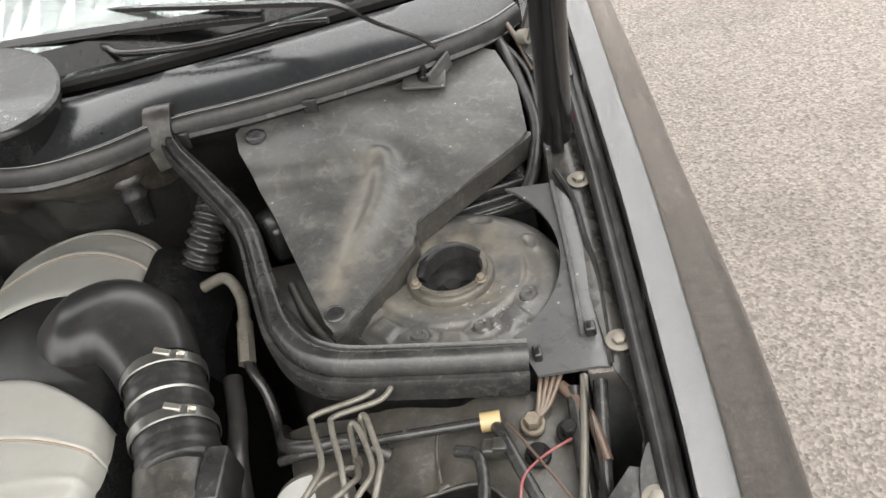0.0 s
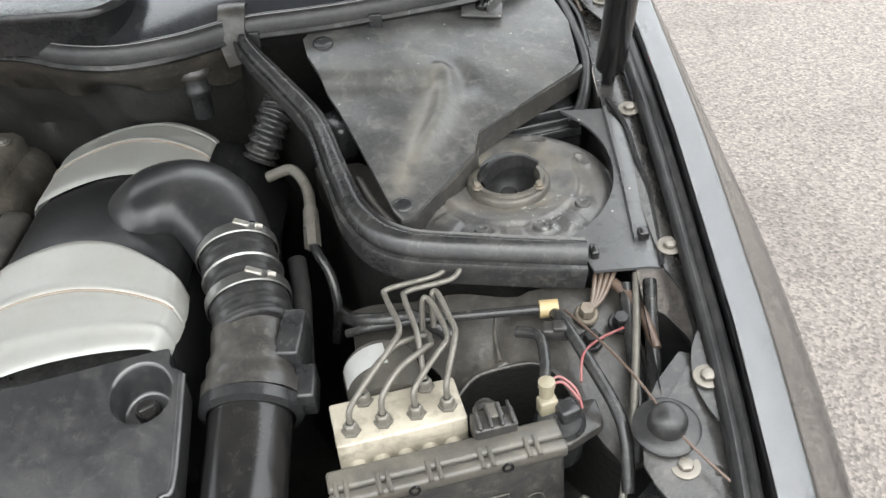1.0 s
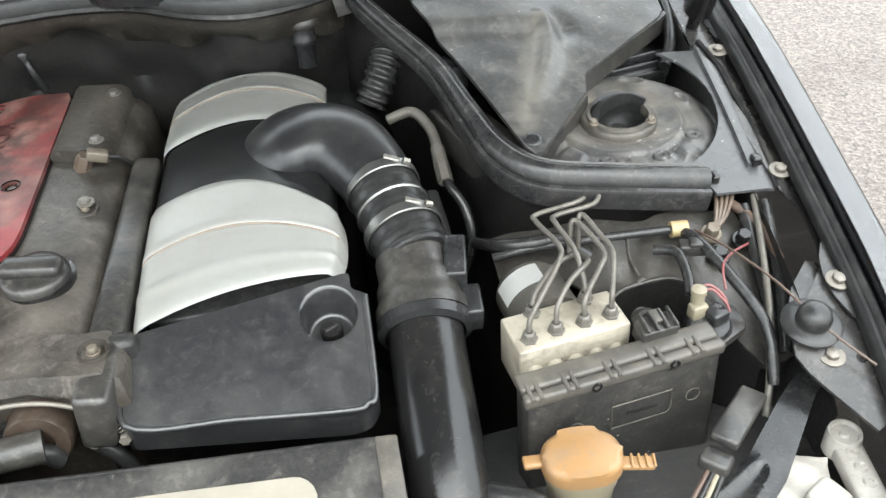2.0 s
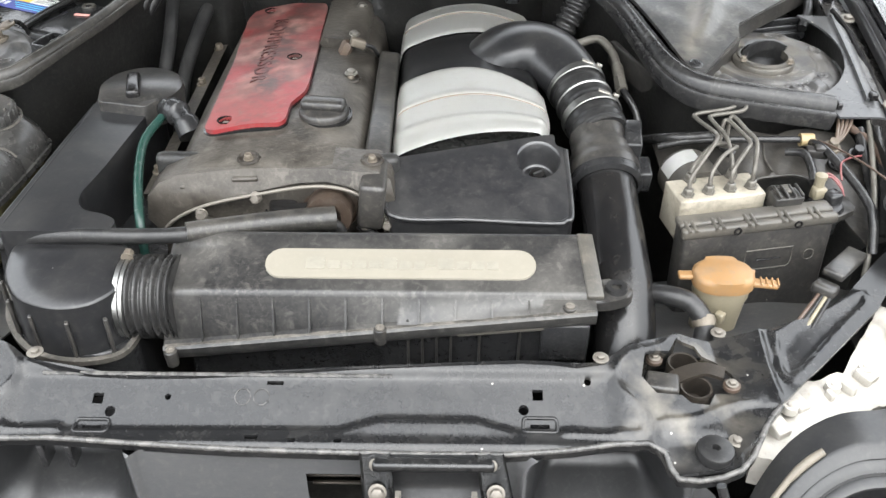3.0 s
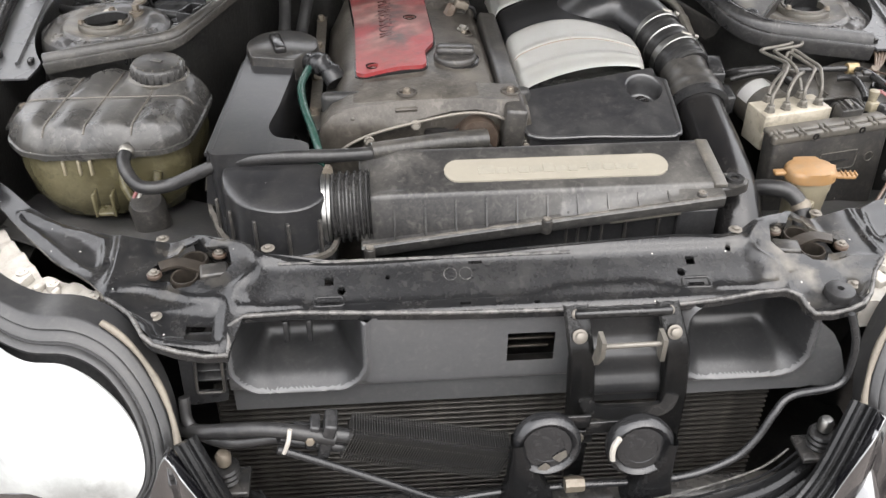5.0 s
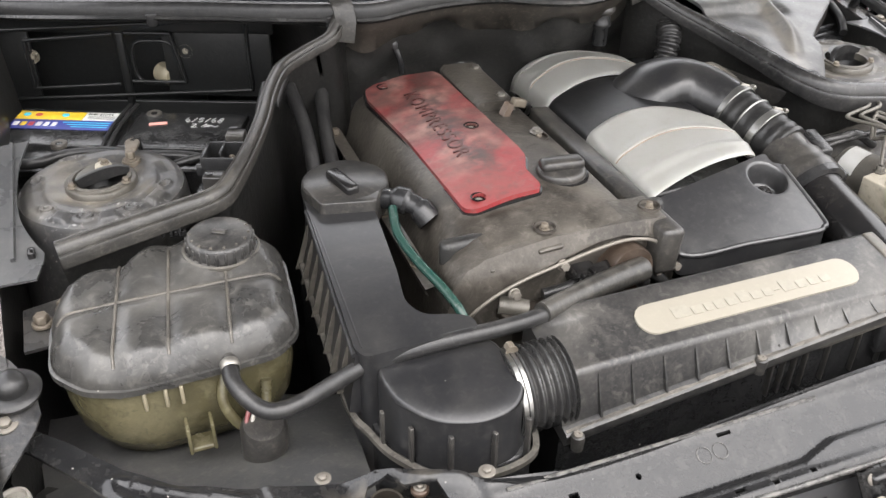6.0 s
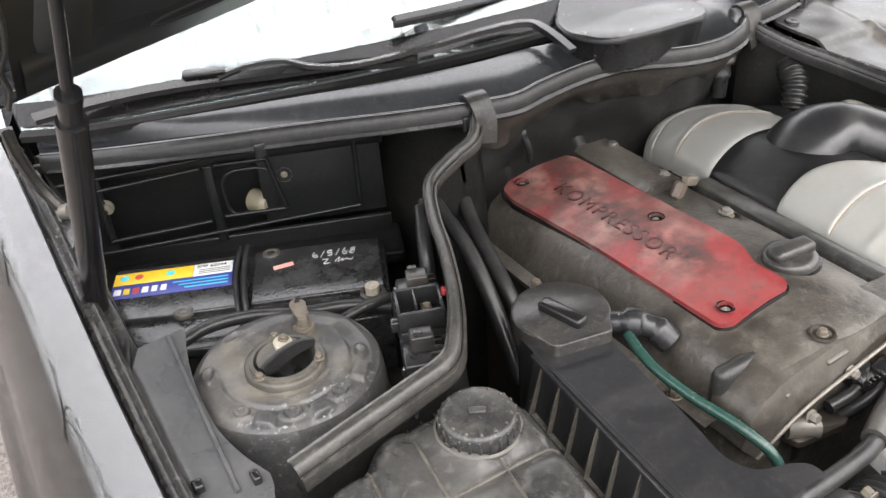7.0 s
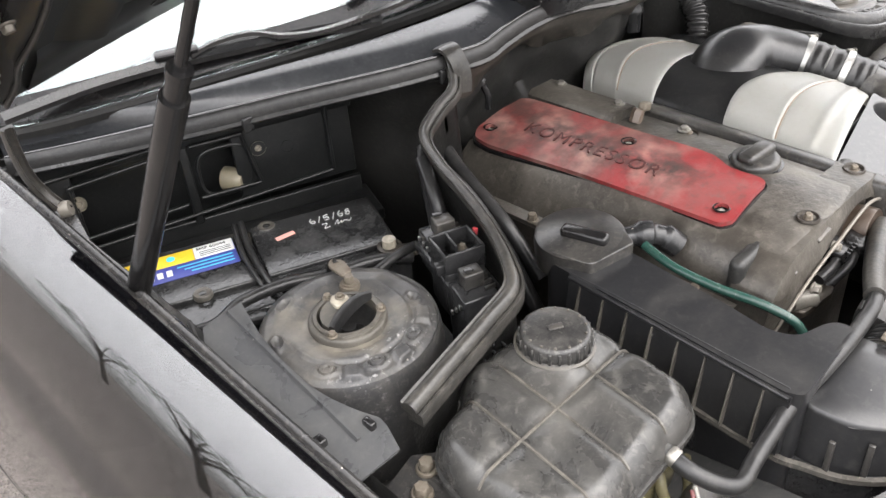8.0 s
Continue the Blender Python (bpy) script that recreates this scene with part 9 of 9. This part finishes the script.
# bonnet catches sunk into the crossmember
for s in (-1, 1):
    cx = 0.362 if s < 0 else 0.372
    zc = cross_z(s * cx, 0.185)
    lt = thing("bonnet_catch", "dusty steel bonnet catch set into the crossmember", "catch", "bonnet catches", at=(s * cx, 0.18, zc))

    def cpt(a, b, dz=0.0):
        return Vector((s * (cx + a), b, zc + dz))

    part("well", box(cpt(0, 0.185, -0.04), (0.11, 0.085, 0.004), (0, 0, 0), 0.001), "bay_dirty", lt, "dark bottom of the catch")
    for a, b2 in ((0.0, 0.205), (0.006, 0.172)):
        part("cup", lathe([(0.0155, -0.03), (0.0165, 0.0), (0.0155, 0.0025), (0.0135, 0.002), (0.0125, -0.02), (0, -0.02)], cpt(a, b2, -0.0095), seg=28), "alloy_dark", lt, "greasy round steel cup")
    part("hook", sweep([(-0.008, -0.002), (-0.008, 0.002), (0.008, 0.002), (0.008, -0.002)], smooth_path([cpt(0.036, 0.186, -0.004), cpt(0.018, 0.192, -0.003), cpt(0.0, 0.188, -0.004), cpt(-0.015, 0.182, -0.007)], 4)), "alloy_dark", lt, "greasy flat hook")
    part("block", box(cpt(-0.028, 0.172, -0.004), (0.032, 0.024, 0.012), (0, 0, -10 * s), 0.003), "plastic_dusty", lt)
    for a, b2 in ((0.038, 0.167), (-0.031, 0.203)):
        part("ear", lathe([(0.0085, -0.003), (0.0085, 0.0005), (0.0078, 0.0012), (0, 0.0012)], cpt(a, b2, 0.0005), seg=20), "alloy_rust", lt, "dusty round ear")
        part("bolt", hexbolt(cpt(a, b2, 0.0025), (0, 0, 1), 0.0038, 0.003, 1.6, 0.001), "dusty_bolt", lt)

# headlamps
LO = [(0.735, 0.82), (0.725, 0.86), (0.69, 0.87), (0.65, 0.866), (0.61, 0.855), (0.57, 0.839), (0.533, 0.829), (0.491, 0.826), (0.458, 0.809), (0.433, 0.778), (0.42, 0.745), (0.4175, 0.716), (0.426, 0.696), (0.444, 0.684), (0.468, 0.682), (0.49, 0.69), (0.51, 0.704), (0.533, 0.713), (0.56, 0.711), (0.6, 0.696), (0.65, 0.684), (0.69, 0.692), (0.722, 0.74)]


def lamp_y(x, z, k=0.0):
    return -0.01 + (z - 0.7) * 0.62 + max(0, abs(x) - 0.5) ** 2 * 2.2 - k


for s in (-1, 1):
    hl = thing("headlamp", "twin-lobed clear glass headlamp with a bright reflector", "headlamp", "headlamps", at=(s * 0.55 + 0.016, 0.05, 0.75))
    out = [(p.x, p.y) for p in smooth_path([(s * x + 0.016, z, 0) for x, z in LO], 4, closed=True)]

    def lamp_ring(d, k):
        return [(x, lamp_y(x - 0.016, z, k), z) for x, z in offset2(out, d)]

    def dome(x, z):
        u = abs(x - 0.016)
        k = max(0.0, min(1.0, (u - 0.415) / 0.09)) * max(0.0, min(1.0, (0.74 - u) / 0.09))
        v = max(0.0, min(1.0, (z - 0.68) / 0.05)) * max(0.0, min(1.0, (0.845 - z) / 0.05))
        return lamp_y(x - 0.016, z, 0.003 + 0.026 * (k * (2 - k)) * (v * (2 - v)))

    part("lens", fsheet(offset2(out, -0.0015), dome, 0.003, step=0.013), "lamp_reflector", hl, "bright clear lens over a mirrored reflector")
    part("housing", fsheet(offset2(out, 0.008), lambda x, z: lamp_y(x - 0.016, z, -0.012), 0.05, step=0.03), "plastic", hl)
    part("bezel", loft([lamp_ring(d, k) for d, k in ((-0.002, 0.0), (-0.001, 0.0045), (0.0015, 0.006), (0.004, 0.0045), (0.005, -0.004))], caps=False), "lamp_band", hl, "grey rubber lens bead")
    part("bezel_groove", loft([lamp_ring(d, k) for d, k in ((0.004, -0.002), (0.0085, -0.002))], caps=False), "plastic_clean", hl)
    part("bezel_band", loft([lamp_ring(d, k) for d, k in ((0.0075, -0.006), (0.008, -0.001), (0.0095, 0.001), (0.016, -0.001), (0.0175, -0.0045), (0.019, -0.0015), (0.0265, -0.006), (0.028, -0.01), (0.028, -0.045))], caps=False), "lamp_band", hl, "wide satin grey lamp surround")
    ridge = smooth_path([(s * x, y, 0.808) for x, y in ((0.45, 0.14), (0.485, 0.175), (0.525, 0.197), (0.56, 0.208), (0.588, 0.248), (0.622, 0.305))], 6)
    LB = [(0.43, 0.122), (0.445, 0.165), (0.482, 0.205), (0.52, 0.224), (0.553, 0.232), (0.576, 0.266), (0.608, 0.308), (0.634, 0.345), (0.665, 0.335), (0.64, 0.26), (0.605, 0.2), (0.55, 0.172), (0.5, 0.15), (0.455, 0.108)]
    LB = [(s * x, y) for x, y in LB]

    def back_z(x, y):
        return 0.804 + 0.003 * math.sin(95 * abs(x) + 40 * y) * math.sin(130 * y) + 0.0016 * math.tanh(6 * math.sin(160 * (abs(x) + 0.6 * y)))

    back = part("lamp_back", sheet(LB[::-1] if s > 0 else LB, back_z, 0.04, step=0.007), "lamp_white", hl, "chalky white back of the lamp housing")
    rnd = random.Random(5)
    for k in range(5):
        p = ridge[5 * k + 2]
        part("lug", box(p + Vector((s * rnd.uniform(-0.008, 0.008), rnd.uniform(-0.01, 0.006), 0.0)), (rnd.uniform(0.006, 0.018), rnd.uniform(0.008, 0.022), rnd.uniform(0.01, 0.018)), (rnd.uniform(-8, 8), rnd.uniform(-8, 8), s * (20 + 4 * k)), 0.002), "lamp_white", back)
    for k in range(3):
        p = ridge[8 * k + 5]
        part("lug", lathe([(0.0, 0.01), (0.003, 0.01), (0.004, 0.008), (0.0075, 0.008), (0.0085, 0.0)], p + Vector((0, 0.006, 0.0)), seg=16), "lamp_white", back)
    adj = part("adjuster", box((s * 0.678, 0.308, 0.812), (0.026, 0.075, 0.02), (0, 0, s * -4), 0.005), "white_plastic", hl, "white plastic lamp adjuster")
    part("adjuster_disc", lathe([(0.0, 0.004), (0.004, 0.004), (0.005, 0.001), (0.011, 0.001), (0.0125, 0.004), (0.0145, 0.004), (0.0155, 0.0), (0.0155, -0.02)], (s * 0.679, 0.342, 0.824), seg=24), "white_plastic", adj)
    for k in range(3):
        part("adjuster_boss", lathe([(0.0, 0.001), (0.002, 0.001), (0.003, 0.003), (0.005, 0.003), (0.006, 0.0)], (s * 0.678, 0.325 - 0.016 * k, 0.822), seg=14), "white_plastic", adj)
    part("adjuster", box((s * 0.638, 0.285, 0.815), (0.03, 0.03, 0.025), (8, 0, s * 35), 0.005), "white_plastic", hl, "white plastic lamp adjuster")
    strip_ = [q for q in lamp_ring(0.032, -0.008) if abs(q[0] - 0.016) < 0.47 and q[2] > 0.715]
    part("seal_strip", tube(strip_, lambda v: 0.0036 + 0.0008 * math.sin(v * 41) + 0.0007 * math.sin(v * 97), 1, 10, smooth=False), "beige_sealer", hl, "crumbling beige seal strip")

# bumper
bp = thing("bumper", "glossy black front bumper with a grille opening", "bumper")
LIP = [(-0.342, 0.02, 0.664), (-0.302, 0.0, 0.657), (-0.25, -0.033, 0.655), (-0.194, -0.05, 0.655), (-0.138, -0.059, 0.655), (-0.068, -0.064, 0.655), (0.057, -0.064, 0.655), (0.142, -0.056, 0.655), (0.208, -0.047, 0.655), (0.29, -0.028, 0.656), (0.345, -0.002, 0.662), (0.372, 0.02, 0.668)]
lp = smooth_path(LIP, 6)
part("upper_lip", sweep([(-0.013, -0.05), (-0.013, -0.001), (-0.0115, 0.0005), (-0.0105, -0.001), (-0.009, -0.013), (-0.003, -0.0145), (-0.001, -0.013), (0.0, -0.0145), (0.0015, -0.026), (0.008, -0.0275), (0.01, -0.026), (0.011, -0.028), (0.012, -0.05)], lp), "trim_gloss", bp, "thin ridged grille lip")
part("inner_lip", tube([(-0.262, -0.002, 0.652), (-0.169, -0.026, 0.65), (-0.019, -0.04, 0.65), (0.08, -0.038, 0.65), (0.176, -0.026, 0.65), (0.284, 0.001, 0.652), (0.334, 0.027, 0.656)], 0.0014, 6, 6), "crossmember_edge", bp, "pale inner grille edge")
part("inner_lip", tube([(-0.29, 0.012, 0.655), (-0.262, -0.012, 0.654), (-0.169, -0.038, 0.653), (-0.019, -0.05, 0.653), (0.08, -0.049, 0.653), (0.176, -0.038, 0.653), (0.284, -0.011, 0.654), (0.345, 0.022, 0.658)], 0.0016, 6, 6), "trim_gloss", bp)
EDGE = [(0.8, 0.17, 0.8), (0.765, 0.12, 0.76), (0.735, 0.085, 0.715), (0.695, 0.056, 0.676), (0.65, 0.03, 0.6735), (0.6, 0.008, 0.686), (0.56, -0.008, 0.7), (0.533, -0.01, 0.702), (0.51, -0.017, 0.693), (0.49, -0.025, 0.679), (0.468, -0.031, 0.671), (0.444, -0.031, 0.673), (0.421, -0.024, 0.687), (0.409, -0.014, 0.71), (0.398, -0.012, 0.738), (0.389, -0.016, 0.747), (0.375, -0.03, 0.733), (0.358, -0.04, 0.707), (0.345, -0.046, 0.68), (0.334, -0.052, 0.657), (0.318, -0.06, 0.64), (0.298, -0.068, 0.627)]
for s in (-1, 1):
    rows = []
    for p in smooth_path(EDGE, 4):
        yf = -0.088 + max(0.0, p.x - 0.42) ** 2 * 1.7
        x = s * p.x + 0.016
        rows.append([(x, p.y + 0.02, p.z - 0.006), (x, p.y, p.z), (x, p.y - 0.0015, p.z - 0.0008), (x, p.y - 0.0025, p.z - 0.003), (x, p.y - 0.004, p.z - 0.012), (x, p.y - 0.008, p.z - 0.035), (x, p.y - 0.012, p.z - 0.07), (x, min(yf, p.y - 0.02), p.z - 0.12), (x, yf - 0.012, 0.5), (x, yf - 0.008, 0.42), (x, yf + 0.04, 0.3)])
    part("corner_skin", loft(rows, closed=False, caps=False), "car_paint", bp, "glossy black corner skin", sharp=60)
    trim = smooth_path([(s * 0.372 + 0.016, -0.006, 0.757), (s * 0.357 + 0.016, -0.02, 0.728), (s * 0.343 + 0.016, -0.032, 0.698), (s * 0.328 + 0.016, -0.042, 0.668), (s * 0.306 + 0.016, -0.054, 0.645), (s * 0.284 + 0.016, -0.06, 0.633)], 6)
    part("corner_trim", sweep([(-0.013, -0.012), (-0.0125, 0.0), (-0.0115, 0.0012), (-0.0105, 0.0), (-0.0095, -0.006), (-0.0055, -0.006), (-0.0045, -0.001), (-0.003, 0.0004), (-0.0015, -0.001), (-0.0005, -0.006), (0.0045, -0.006), (0.0055, -0.001), (0.007, 0.0004), (0.0085, -0.001), (0.0095, -0.006), (0.013, -0.008), (0.0135, -0.014)], trim, up=(0, -0.8, 0.6)), "trim_gloss", bp, "ridged black corner trim")
part("lower_skin", loft([[(x, -0.085 + abs(x) * 0.1, 0.63), (x, -0.112 + abs(x) * 0.12, 0.6), (x, -0.12 + abs(x) * 0.12, 0.45), (x, -0.09 + abs(x) * 0.12, 0.28)] for x in np.linspace(-0.34, 0.34, 9)], closed=False, caps=False), "car_paint", bp)
part("beam", box((0, 0.02, 0.56), (0.9, 0.04, 0.1), bevel=0.01), "bay_paint", bp)
# front wheels carry the body
for s in (-1, 1):
    w = part("front_wheel", lathe([(0.2, -0.1), (0.29, -0.1), (0.312, -0.08), (0.315, 0), (0.312, 0.08), (0.29, 0.1), (0.2, 0.1)], (s * 0.72, 0.72, 0.315), (1, 0, 0), 48), "rubber", body, "black rubber front tyre")
    part("rim", lathe([(0, 0.03), (0.06, 0.035), (0.17, 0.06), (0.2, 0.09), (0.2, -0.09), (0, -0.06)], (s * 0.72, 0.72, 0.315), (s, 0, 0), 40), "steel", w)


# ---- trees beyond the parking place, mirrored in the paint ----


def tree(x, y, h, seed):
    rnd = random.Random(seed)
    t = thing("tree", "small roadside tree with sparse dull green leaves", "tree", "roadside trees", at=(x, y, 0))
    part("trunk", tube([(x, y, 0), (x + rnd.uniform(-0.1, 0.1), y, h * 0.25), (x + rnd.uniform(-0.2, 0.2), y + 0.1, h * 0.55)], lambda v: 0.11 - 0.06 * v, 5, 8), "bark", t)
    tips = []
    for k in range(9):
        a, z0 = rnd.uniform(0, 6.28), h * rnd.uniform(0.22, 0.5)
        r, z1 = h * rnd.uniform(0.14, 0.3), h * rnd.uniform(0.55, 0.98)
        tip = Vector((x + r * math.cos(a), y + r * math.sin(a), z1))
        mid = Vector((x + 0.45 * r * math.cos(a), y + 0.45 * r * math.sin(a), z0 + 0.55 * (z1 - z0)))
        part("limb", tube([(x, y, z0), mid, tip], lambda v: 0.045 - 0.035 * v, 4, 6), "bark", t)
        tips += [tip, mid.lerp(tip, 0.5), mid.lerp(tip, 0.75)]
    bm = blank()
    for k in range(420):
        c = rnd.choice(tips) + Vector([rnd.gauss(0, 0.3) for i in range(3)])
        u, v = (Vector([rnd.uniform(-1, 1) for i in range(3)]).normalized() * rnd.uniform(0.05, 0.12) for i in range(2))
        bm.faces.new([bm.verts.new(c + q) for q in (u, v * 0.6, -u, -v * 0.6)])
    part("crown", bm, "leaf", t, smooth=False)


for i, (x, y, h) in enumerate(((-7.5, 4.5, 4.2), (-9.5, 8.5, 5.2), (-7.0, 12.0, 4.6), (-11.0, 15.0, 6.0), (-8.0, 19.0, 5.5), (-12.5, 5.5, 5.4))):
    tree(x, y, h, 11 + i)
